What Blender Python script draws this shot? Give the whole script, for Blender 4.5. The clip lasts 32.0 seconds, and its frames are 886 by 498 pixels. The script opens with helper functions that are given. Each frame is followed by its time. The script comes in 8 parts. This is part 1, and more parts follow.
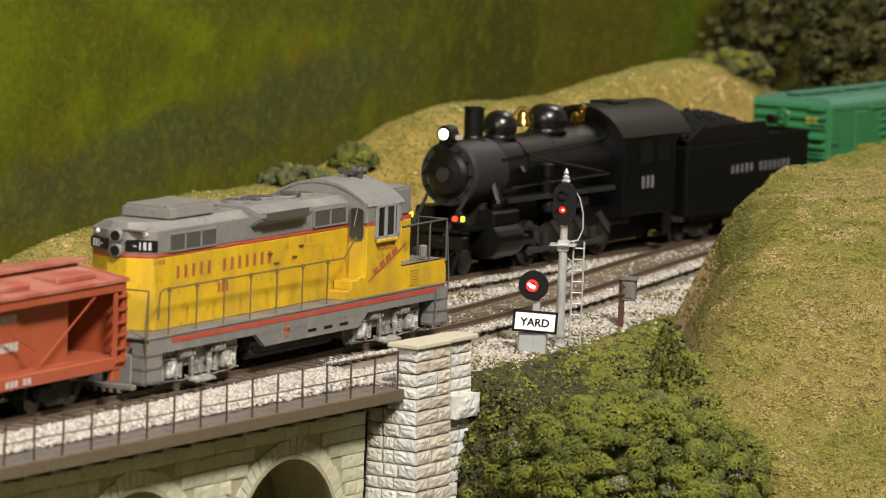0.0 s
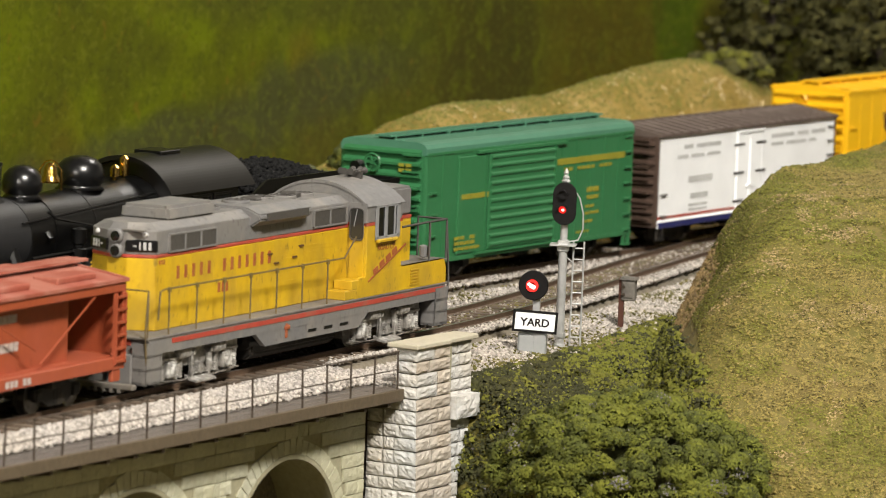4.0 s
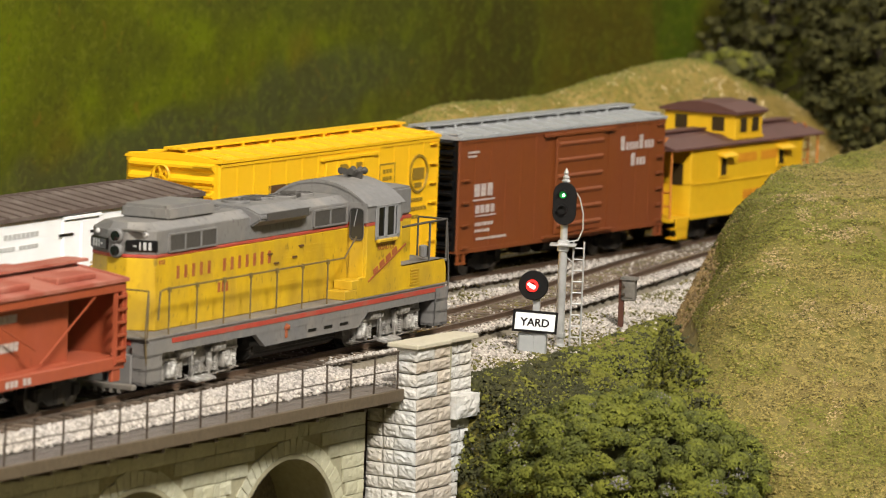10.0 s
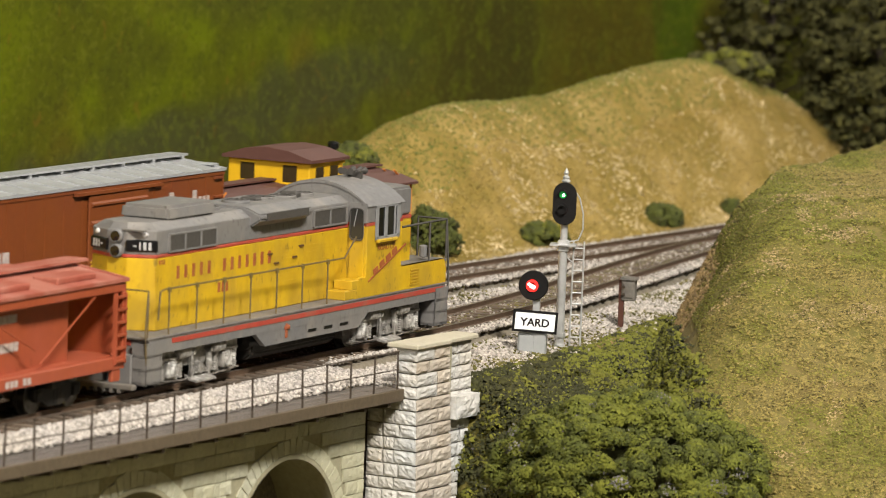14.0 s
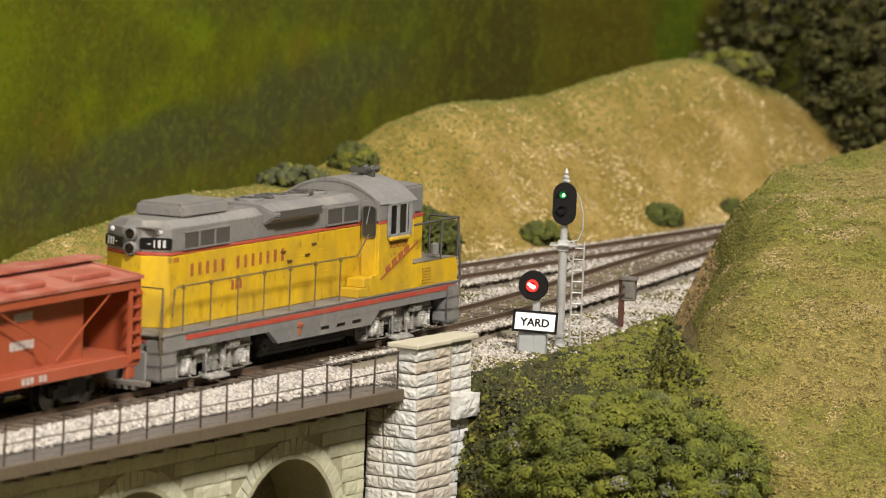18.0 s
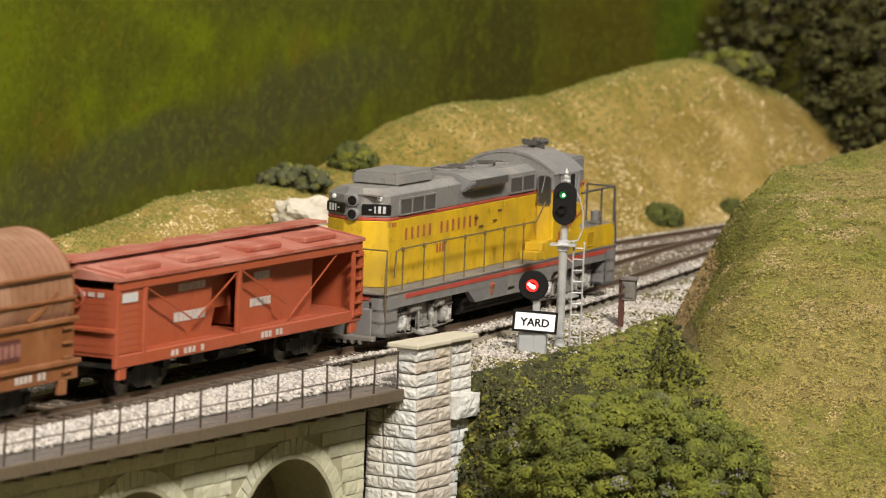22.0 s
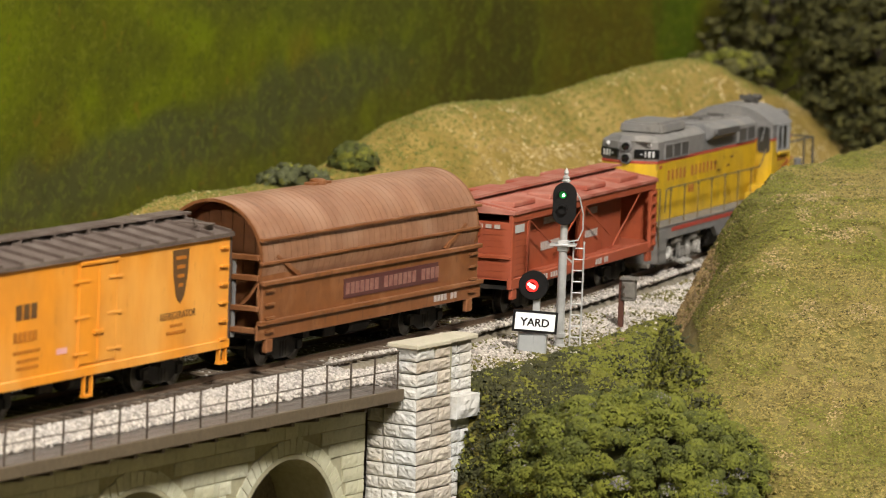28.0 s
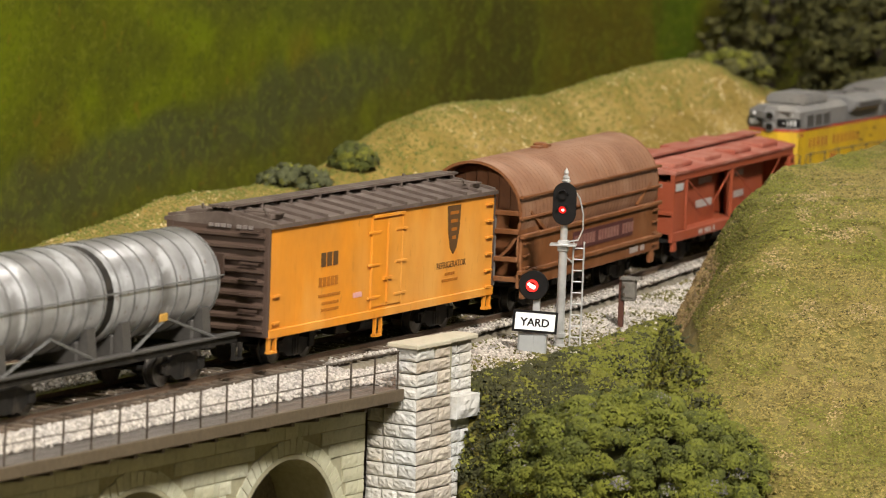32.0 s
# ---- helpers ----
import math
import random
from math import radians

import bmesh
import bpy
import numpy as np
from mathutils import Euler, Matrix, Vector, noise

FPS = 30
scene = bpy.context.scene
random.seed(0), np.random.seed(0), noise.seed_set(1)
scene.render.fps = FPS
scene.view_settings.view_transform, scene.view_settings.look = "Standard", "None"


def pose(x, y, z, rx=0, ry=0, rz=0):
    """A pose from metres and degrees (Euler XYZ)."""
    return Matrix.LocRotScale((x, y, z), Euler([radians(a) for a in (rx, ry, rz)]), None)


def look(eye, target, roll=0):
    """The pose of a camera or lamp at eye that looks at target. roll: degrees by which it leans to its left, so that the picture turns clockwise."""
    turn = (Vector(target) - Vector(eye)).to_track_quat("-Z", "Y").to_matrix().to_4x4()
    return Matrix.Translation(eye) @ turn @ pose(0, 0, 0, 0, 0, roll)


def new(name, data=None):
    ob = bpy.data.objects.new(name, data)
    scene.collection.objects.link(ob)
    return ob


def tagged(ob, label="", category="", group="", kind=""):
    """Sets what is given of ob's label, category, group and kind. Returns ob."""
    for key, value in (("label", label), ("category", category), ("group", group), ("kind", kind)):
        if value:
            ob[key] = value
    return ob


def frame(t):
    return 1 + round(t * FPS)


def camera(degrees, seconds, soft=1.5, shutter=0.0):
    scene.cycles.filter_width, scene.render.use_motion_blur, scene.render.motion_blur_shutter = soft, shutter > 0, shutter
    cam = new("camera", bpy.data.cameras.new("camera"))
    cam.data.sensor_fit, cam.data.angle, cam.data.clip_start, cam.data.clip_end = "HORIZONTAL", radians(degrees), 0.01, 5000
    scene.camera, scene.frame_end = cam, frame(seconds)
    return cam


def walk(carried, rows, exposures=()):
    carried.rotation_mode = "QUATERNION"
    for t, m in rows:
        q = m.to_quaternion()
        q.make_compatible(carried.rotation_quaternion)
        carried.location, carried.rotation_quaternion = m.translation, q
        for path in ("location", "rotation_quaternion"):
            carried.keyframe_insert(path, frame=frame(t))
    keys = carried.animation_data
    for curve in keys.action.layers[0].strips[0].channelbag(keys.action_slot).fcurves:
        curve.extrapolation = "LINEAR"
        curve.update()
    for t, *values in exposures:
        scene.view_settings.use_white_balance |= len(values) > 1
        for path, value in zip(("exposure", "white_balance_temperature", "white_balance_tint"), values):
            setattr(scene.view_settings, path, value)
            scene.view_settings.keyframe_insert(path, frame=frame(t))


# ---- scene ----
cam = camera(10.54, 32.0, soft=1.0, shutter=0.4)
EYE = (0.0, 0.0, 0.1913)
walk(cam, [(0.0, look(EYE, (0.0, 1.0, 0.1913 - 0.10986), 2.03)), (32.0, look(EYE, (0.0, 1.0, 0.1913 - 0.10986), 2.03))])
cam.data.dof.use_dof = True
cam.data.dof.focus_distance = 1.5
cam.data.dof.aperture_fstop = 36.0

# ---- light: an indoor hall, one ceiling key lamp and two added lamps ----
MM = 0.001
world = bpy.data.worlds.new("hall_air")
scene.world = world
world.use_nodes = True
world.node_tree.nodes["Background"].inputs[0].default_value = (1.0, 0.94, 0.85, 1)
world.node_tree.nodes["Background"].inputs[1].default_value = 0.02
scene.view_settings.exposure = 0.0


def area_lamp(name, eye, target, size, power, color):
    data = bpy.data.lights.new(name, "AREA")
    data.shape, data.size, data.energy, data.color = "DISK", size, power, color
    ob = new(name, data)
    ob.matrix_world = look(eye, target)
    return tagged(ob, "round warm lamp overhead, out of view", "lamp")


area_lamp("ceiling_lamp", (0.54, 0.06, 1.44), (0.0, 1.6, 0.0), 0.36, 96, (1.0, 0.945, 0.85))
# added fill from the left front, softening the shade under the bridge deck
area_lamp("ceiling_lamp", (-1.2, -1.9, 1.44), (0.0, 1.6, 0.0), 0.4, 66, (1.0, 0.945, 0.85))
# added lamp behind the layout, out of view, for sheen on the roofs
area_lamp("ceiling_lamp", (0.62, 2.38, 1.44), (0.0, 1.8, 0.0), 0.5, 14, (1.0, 0.95, 0.88))


# ---- materials ----
def rgba(c):
    return (*c[:3], 1.0)


def mat(name, c1, c2=None, rough=0.6, grain=0.8, big=0.04, bump=0.0, metal=0.0, c3=None, mix3=0.35, spread=0.5, stretch=None, spec=0.5, coat=0.0):
    """Two noises, in cycles per millimetre: grain between c1 and c2, and larger stains of c3."""
    m = bpy.data.materials.new(name)
    m.use_nodes = True
    nt = m.node_tree
    b = nt.nodes["Principled BSDF"]
    b.inputs["Roughness"].default_value, b.inputs["Metallic"].default_value = rough, metal
    b.inputs["Specular IOR Level"].default_value = spec
    b.inputs["Coat Weight"].default_value = coat
    c2 = c2 or tuple(v * 0.8 for v in c1)
    tc = nt.nodes.new("ShaderNodeTexCoord")
    mp = nt.nodes.new("ShaderNodeMapping")
    mp.inputs["Scale"].default_value = stretch or (1, 1, 1)
    nt.links.new(tc.outputs["Object"], mp.inputs["Vector"])
    n1 = nt.nodes.new("ShaderNodeTexNoise")
    n1.inputs["Scale"].default_value, n1.inputs["Detail"].default_value = grain * 1000, 5
    nt.links.new(mp.outputs[0], n1.inputs["Vector"])
    r1 = nt.nodes.new("ShaderNodeMapRange")
    r1.inputs["From Min"].default_value, r1.inputs["From Max"].default_value = 0.5 - spread / 2, 0.5 + spread / 2
    nt.links.new(n1.outputs["Fac"], r1.inputs["Value"])
    mix = nt.nodes.new("ShaderNodeMix")
    mix.data_type = "RGBA"
    mix.inputs["A"].default_value, mix.inputs["B"].default_value = rgba(c1), rgba(c2)
    nt.links.new(r1.outputs[0], mix.inputs["Factor"])
    out = mix.outputs["Result"]
    n2 = nt.nodes.new("ShaderNodeTexNoise")
    n2.inputs["Scale"].default_value, n2.inputs["Detail"].default_value = big * 1000, 4
    nt.links.new(mp.outputs[0], n2.inputs["Vector"])
    r2 = nt.nodes.new("ShaderNodeMapRange")
    r2.inputs["From Min"].default_value, r2.inputs["From Max"].default_value, r2.inputs["To Max"].default_value = 0.42, 0.68, mix3
    nt.links.new(n2.outputs["Fac"], r2.inputs["Value"])
    mix2 = nt.nodes.new("ShaderNodeMix")
    mix2.data_type = "RGBA"
    mix2.inputs["B"].default_value = rgba(c3 or tuple(v * 0.7 for v in c1))
    nt.links.new(out, mix2.inputs["A"])
    nt.links.new(r2.outputs[0], mix2.inputs["Factor"])
    nt.links.new(mix2.outputs["Result"], b.inputs["Base Color"])
    if bump:
        bp = nt.nodes.new("ShaderNodeBump")
        bp.inputs["Strength"].default_value, bp.inputs["Distance"].default_value = min(bump, 1.0), 0.0006
        nt.links.new(n1.outputs["Fac"], bp.inputs["Height"])
        nt.links.new(bp.outputs[0], b.inputs["Normal"])
    return m


def glow(name, color, strength):
    m = bpy.data.materials.new(name)
    m.use_nodes = True
    b = m.node_tree.nodes["Principled BSDF"]
    b.inputs["Base Color"].default_value = rgba(color)
    b.inputs["Emission Color"].default_value = rgba(color)
    b.inputs["Emission Strength"].default_value = strength
    return m


def random_tint(m, low, high, attr="Random"):
    """Vary the base colour from piece to piece."""
    nt = m.node_tree
    b = nt.nodes["Principled BSDF"]
    link = b.inputs["Base Color"].links[0].from_socket
    if attr == "Random":
        src = nt.nodes.new("ShaderNodeObjectInfo").outputs["Random"]
    else:
        src = nt.nodes.new("ShaderNodeNewGeometry").outputs["Random Per Island"]
    r = nt.nodes.new("ShaderNodeMapRange")
    r.inputs["To Min"].default_value, r.inputs["To Max"].default_value = low, high
    nt.links.new(src, r.inputs["Value"])
    hsv = nt.nodes.new("ShaderNodeHueSaturation")
    nt.links.new(r.outputs[0], hsv.inputs["Value"])
    nt.links.new(link, hsv.inputs["Color"])
    nt.links.new(hsv.outputs[0], b.inputs["Base Color"])
    return m


def weather(m, color, scale, lo, hi, amount, stretch=(1, 1, 1), detail=5):
    """One more layer of dirt, streaks or specks over a material's colour; scale in cycles per millimetre."""
    nt = m.node_tree
    b = nt.nodes["Principled BSDF"]
    below = b.inputs["Base Color"].links[0].from_socket
    tc = nt.nodes.new("ShaderNodeTexCoord")
    mp = nt.nodes.new("ShaderNodeMapping")
    mp.inputs["Scale"].default_value = stretch
    nt.links.new(tc.outputs["Object"], mp.inputs["Vector"])
    n = nt.nodes.new("ShaderNodeTexNoise")
    n.inputs["Scale"].default_value, n.inputs["Detail"].default_value = scale * 1000, detail
    nt.links.new(mp.outputs[0], n.inputs["Vector"])
    r = nt.nodes.new("ShaderNodeMapRange")
    r.inputs["From Min"].default_value, r.inputs["From Max"].default_value, r.inputs["To Max"].default_value = lo, hi, amount
    nt.links.new(n.outputs["Fac"], r.inputs["Value"])
    mx = nt.nodes.new("ShaderNodeMix")
    mx.data_type = "RGBA"
    mx.inputs["B"].default_value = rgba(color)
    nt.links.new(below, mx.inputs["A"])
    nt.links.new(r.outputs[0], mx.inputs["Factor"])
    nt.links.new(mx.outputs["Result"], b.inputs["Base Color"])
    return m


M = {}
M["ballast"] = random_tint(mat("pale_ballast", (0.54, 0.5, 0.463), (0.36, 0.322, 0.287), 0.9, 1.2, 0.03, 0.3, c3=(0.471, 0.409, 0.329)), 0.45, 1.25, "Island")
M["ballast_bed"] = mat("ballast_bed", (0.231, 0.203, 0.157), (0.104, 0.0873, 0.0627), 0.95, 0.9, 0.03, 0.8, c3=(0.25, 0.203, 0.139))
M["rail"] = mat("rusty_rail", (0.104, 0.0667, 0.0431), (0.157, 0.104, 0.0708), 0.55, 1.0, 0.05, 0.2, metal=0.3)
M["railhead"] = mat("worn_railhead", (0.329, 0.299, 0.27), (0.203, 0.175, 0.157), 0.35, 0.6, 0.05, metal=0.8)
M["tie"] = random_tint(mat("brown_tie", (0.0988, 0.0704, 0.0491), (0.158, 0.12, 0.0885), 0.85, 0.9, 0.06, 0.4, stretch=(1, 0.2, 1)), 0.7, 1.4)
M["grass"] = mat("dry_grass_turf", (0.155, 0.128, 0.025), (0.1, 0.092, 0.016), 0.95, 0.6, 0.022, 1.0, c3=(0.17, 0.12, 0.04), mix3=0.8, spread=0.35)
M["turf_far"] = mat("tan_turf", (0.248, 0.17, 0.0302), (0.17, 0.122, 0.0183), 0.95, 0.25, 0.045, 1.0, c3=(0.44, 0.305, 0.104), mix3=0.45, spread=0.4)
M["stone"] = random_tint(weather(mat("pale_limestone", (0.56, 0.565, 0.56), (0.43, 0.43, 0.425), 0.85, 0.45, 0.045, 1.0, c3=(0.47, 0.42, 0.35), mix3=0.65, spread=0.4), (0.33, 0.31, 0.28), 0.4, 0.6, 0.75, 0.4, (1, 1, 2)), 0.86, 1.08)
M["stone_tan"] = random_tint(weather(mat("cream_limestone", (0.5, 0.455, 0.4), (0.39, 0.35, 0.3), 0.85, 0.45, 0.045, 1.0, c3=(0.42, 0.34, 0.25), mix3=0.75, spread=0.4), (0.3, 0.26, 0.2), 0.35, 0.58, 0.75, 0.5, (1, 1, 2)), 0.85, 1.08)
M["stone_wall"] = random_tint(mat("grey_cream_masonry", (0.57, 0.56, 0.44), (0.46, 0.45, 0.345), 0.9, 0.6, 0.03, 0.9, c3=(0.389, 0.37, 0.237), mix3=0.6), 0.9, 1.07)
M["mortar"] = mat("dark_joint", (0.363, 0.338, 0.227), (0.276, 0.257, 0.169), 0.95, 0.6, 0.04, 0.3)
M["concrete"] = mat("cream_cap_stone", (0.471, 0.43, 0.339), (0.399, 0.369, 0.279), 0.85, 0.5, 0.05, 0.4, c3=(0.451, 0.409, 0.309))
M["deckwood"] = random_tint(mat("grey_brown_deck", (0.15, 0.13, 0.115), (0.1, 0.086, 0.075), 0.42, 0.7, 0.04, 0.4), 0.9, 1.1)
M["fascia"] = mat("brown_edge_beam", (0.112, 0.082, 0.05), (0.075, 0.056, 0.034), 0.75, 0.6, 0.05, 0.4)
M["darkwood"] = mat("dark_brown_beam", (0.0708, 0.0509, 0.0319), (0.047, 0.0319, 0.0212), 0.8, 0.6, 0.05, 0.4)
M["darksteel"] = mat("dark_bronze_steel", (0.1, 0.0752, 0.057), (0.0629, 0.051, 0.0395), 0.5, 0.6, 0.05, metal=0.4)
M["plaster"] = mat("hall_plaster", (0.34, 0.315, 0.275), (0.3, 0.28, 0.245), 0.9, 0.05, 0.002)
M["hallfloor"] = mat("hall_carpet", (0.26, 0.235, 0.205), (0.2, 0.183, 0.165), 0.95, 0.3, 0.004)
M["tabletop"] = mat("layout_plaster", (0.25, 0.212, 0.104), (0.175, 0.148, 0.0708), 0.95, 0.3, 0.01, 0.4)


# ---- mesh helpers, in millimetres ----
def part(name, bm, material, parent=None, label="", smooth=False):
    for v in bm.verts:
        v.co *= MM
    me = bpy.data.meshes.new(name)
    bm.normal_update()
    if smooth:
        for f in bm.faces:
            f.smooth = True
    bm.to_mesh(me)
    bm.free()
    if isinstance(material, (list, tuple)):
        for k in material:
            me.materials.append(k)
    else:
        me.materials.append(material)
    ob = new(name, me)
    if parent:
        ob.parent = parent
    if label:
        ob["label"] = label
    return ob


def thing(name, m, label, category, group="", kind=""):
    ob = new(name)
    ob.empty_display_size = 0.01
    ob.matrix_basis = m
    return tagged(ob, label, category, group, kind)


def B(*boxes, bevel=0.0, bm=None):
    """A mesh of boxes x0, x1, y0, y1, z0, z1 with softened edges."""
    bm = bm or bmesh.new()
    for x0, x1, y0, y1, z0, z1 in boxes:
        vs = [bm.verts.new((x, y, z)) for x in (x0, x1) for y in (y0, y1) for z in (z0, z1)]
        fs = [bm.faces.new([vs[i] for i in q]) for q in ((0, 1, 3, 2), (4, 6, 7, 5), (0, 4, 5, 1), (2, 3, 7, 6), (0, 2, 6, 4), (1, 5, 7, 3))]
        if bevel:
            es = list({e for f in fs for e in f.edges})
            bmesh.ops.bevel(bm, geom=es, offset=bevel, segments=1, affect="EDGES")
    return bm


def prism(profile, a, b, axis="x", bm=None, bevel=0.0):
    """Extrude a closed profile of pairs: along x they are (y, z), along y (x, z), along z (x, y)."""
    bm = bm or bmesh.new()
    put = {"x": lambda p, q: (q, p[0], p[1]), "y": lambda p, q: (p[0], q, p[1]), "z": lambda p, q: (p[0], p[1], q)}[axis]
    lo, hi = [bm.verts.new(put(p, a)) for p in profile], [bm.verts.new(put(p, b)) for p in profile]
    n = len(profile)
    fs = [bm.faces.new(lo), bm.faces.new(hi[::-1])]
    for i in range(n):
        fs.append(bm.faces.new((lo[i], hi[i], hi[(i + 1) % n], lo[(i + 1) % n])))
    bmesh.ops.recalc_face_normals(bm, faces=fs)
    if bevel:
        bmesh.ops.bevel(bm, geom=list({e for f in fs for e in f.edges}), offset=bevel, segments=2 if bevel > 0.45 else 1, affect="EDGES")
    return bm


def tube(points, r, seg=6, bm=None, r2=None):
    """A rod through points; r2 is the radius at its end."""
    bm = bm or bmesh.new()
    pts = [Vector(p) for p in points]
    rings = []
    for i, p in enumerate(pts):
        d = (pts[min(i + 1, len(pts) - 1)] - pts[max(i - 1, 0)]).normalized()
        u = d.orthogonal().normalized() if not rings else (prev_u - d * prev_u.dot(d)).normalized()
        prev_u = u
        w = d.cross(u)
        k = r if r2 is None else r + (r2 - r) * i / (len(pts) - 1)
        rings.append([bm.verts.new(p + (u * math.cos(a) + w * math.sin(a)) * k) for a in (2 * math.pi * j / seg for j in range(seg))])
    for a, b in zip(rings, rings[1:]):
        for j in range(seg):
            bm.faces.new((a[j], a[(j + 1) % seg], b[(j + 1) % seg], b[j]))
    bm.faces.new(rings[0][::-1]), bm.faces.new(rings[-1])
    return bm


def arch(half, z0, z1, n=12):
    """Points of a shallow arch from -half to half."""
    rise = z1 - z0
    r = (half * half + rise * rise) / (2 * rise)
    a = math.asin(min(half / r, 1))
    return [(r * math.sin(t), z1 - r + r * math.cos(t)) for t in np.linspace(-a, a, n)]


def lathe(profile, origin, axis="z", seg=20, bm=None, hollow=False):
    """Turn (radius, height) pairs about an axis through origin; a hollow one is a closed ring."""
    bm = bm or bmesh.new()
    put = {"z": lambda c, s, h: (c, s, h), "x": lambda c, s, h: (h, c, s), "y": lambda c, s, h: (s, h, c)}[axis]
    o = Vector(origin)
    rings = []
    for r, h in profile:
        rings.append([bm.verts.new(o + Vector(put(r * math.cos(2 * math.pi * j / seg), r * math.sin(2 * math.pi * j / seg), h))) for j in range(seg)])
    for a, b in zip(rings, rings[1:]):
        for j in range(seg):
            bm.faces.new((a[j], a[(j + 1) % seg], b[(j + 1) % seg], b[j]))
    if hollow:
        for j in range(seg):
            bm.faces.new((rings[-1][j], rings[-1][(j + 1) % seg], rings[0][(j + 1) % seg], rings[0][j]))
    else:
        bm.faces.new(rings[0][::-1]), bm.faces.new(rings[-1])
    return bm


def lumps(name, pts, radii, material, parent, rng, squash=0.9, label="", jag=0.37, long=1.0, out=None, blend=0.6):
    """Many small rough lumps of eight faces, or flakes of four where they are jagged, in one mesh; radii in millimetres.
    With out, the ways in which the foam faces, the pieces share soft rounded normals."""
    pts, radii = np.asarray(pts, float), np.asarray(radii, float)
    n = len(pts)
    flake = jag > 0.5
    if flake:
        d = np.array([(1.15, 0, -0.45), (-0.6, 1.0, -0.45), (-0.6, -1.0, -0.45), (0, 0, 1.15)], float) * (1, 1, squash)
        f = np.array([(0, 1, 3), (1, 2, 3), (2, 0, 3), (0, 2, 1)])
    else:
        d = np.array([(1, 0, 0), (-1, 0, 0), (0, 1, 0), (0, -1, 0), (0, 0, squash), (0, 0, -squash)], float)
        f = np.array([(0, 2, 4), (2, 1, 4), (1, 3, 4), (3, 0, 4), (2, 0, 5), (1, 2, 5), (3, 1, 5), (0, 3, 5)])
    d = d * (long, 1, 1)
    m = len(d)
    ang = rng.uniform(0, 2 * np.pi, (n, 1))
    tilt = rng.uniform(-0.9, 0.9, (n, 1)) * (1.5 if jag > 0.5 else 1.0)
    k = rng.uniform(0.97 - jag, 0.97 + jag, (n, m, 1)) * radii[:, None, None]
    v = d[None] * k
    x, y, z = v[..., 0], v[..., 1], v[..., 2]
    y, z = y * np.cos(tilt) - z * np.sin(tilt), y * np.sin(tilt) + z * np.cos(tilt)
    x, y = x * np.cos(ang) - y * np.sin(ang), x * np.sin(ang) + y * np.cos(ang)
    v = np.stack([x, y, z], -1)
    if out is not None:
        own = v / (np.linalg.norm(v, axis=-1, keepdims=True) + 1e-9)
        facing = (out[:, None] * blend + own * (1 - blend)).reshape(-1, 3)
        facing /= np.linalg.norm(facing, axis=1, keepdims=True) + 1e-9
    v = (v + pts[:, None]) * MM
    faces = (f[None] + m * np.arange(n)[:, None, None]).reshape(-1, 3)
    me = bpy.data.meshes.new(name)
    me.vertices.add(m * n)
    me.vertices.foreach_set("co", v.reshape(-1))
    me.loops.add(len(faces) * 3)
    me.loops.foreach_set("vertex_index", faces.reshape(-1).astype(np.int32))
    me.polygons.add(len(faces))
    me.polygons.foreach_set("loop_start", np.arange(0, len(faces) * 3, 3, dtype=np.int32))
    if out is not None:
        me.polygons.foreach_set("use_smooth", np.ones(len(faces), dtype=bool))
    me.update(calc_edges=True)
    if out is not None:
        me.normals_split_custom_set_from_vertices(facing)
    me.materials.append(material)
    ob = new(name, me)
    if parent:
        ob.parent = parent
    if label:
        ob["label"] = label
    return ob


# ---- the two tracks: a start and headings along the way, in millimetres and degrees ----
def course(x0, y0, knots):
    s = np.arange(-2000.0, 1400.1, 2.0)
    h = np.radians(np.interp(s, [k for k, _ in knots], [a for _, a in knots]))
    x = np.concatenate([[0], np.cumsum((np.cos(h[1:]) + np.cos(h[:-1])))])
    y = np.concatenate([[0], np.cumsum((np.sin(h[1:]) + np.sin(h[:-1])))])
    i = int(np.argmin(abs(s)))
    return s, x - x[i] + x0, y - y[i] + y0, h


FORE = course(-54.4, 1425.5, [(-900, 63), (-200, 63.2), (0, 63.1), (60, 62.9), (120, 64.8), (180, 68.2), (240, 70.4), (300, 70.8), (360, 69.5), (420, 67.8), (480, 67.3), (540, 65.9), (620, 62.2), (700, 58), (1300, -20)])
FAR = course(6.9, 1678.0, [(-900, 62.7), (-140, 62.7), (-40, 59.5), (60, 58.8), (640, 58.8), (1300, -20)])


def at(track, s, off=0.0):
    """The place at s along a track, off millimetres to its right, and the heading."""
    a, x, y, h = track
    t = float(np.interp(s, a, h))
    return float(np.interp(s, a, x)) + math.sin(t) * off, float(np.interp(s, a, y)) - math.cos(t) * off, t


def nearest(track, px, py):
    """Along and to the right of a track, for arrays of places."""
    s, x, y, h = track
    k = (s > -700) & (s < 1200)
    s, x, y, h = s[k][::3], x[k][::3], y[k][::3], h[k][::3]
    out_s, out_o = np.empty(len(px)), np.empty(len(px))
    for i in range(0, len(px), 20000):
        a, b = px[i:i + 20000, None], py[i:i + 20000, None]
        j = np.argmin((a - x) ** 2 + (b - y) ** 2, axis=1)
        dx, dy = a[:, 0] - x[j], b[:, 0] - y[j]
        out_s[i:i + 20000] = s[j] + dx * np.cos(h[j]) + dy * np.sin(h[j])
        out_o[i:i + 20000] = dx * np.sin(h[j]) - dy * np.cos(h[j])
    return out_s, out_o


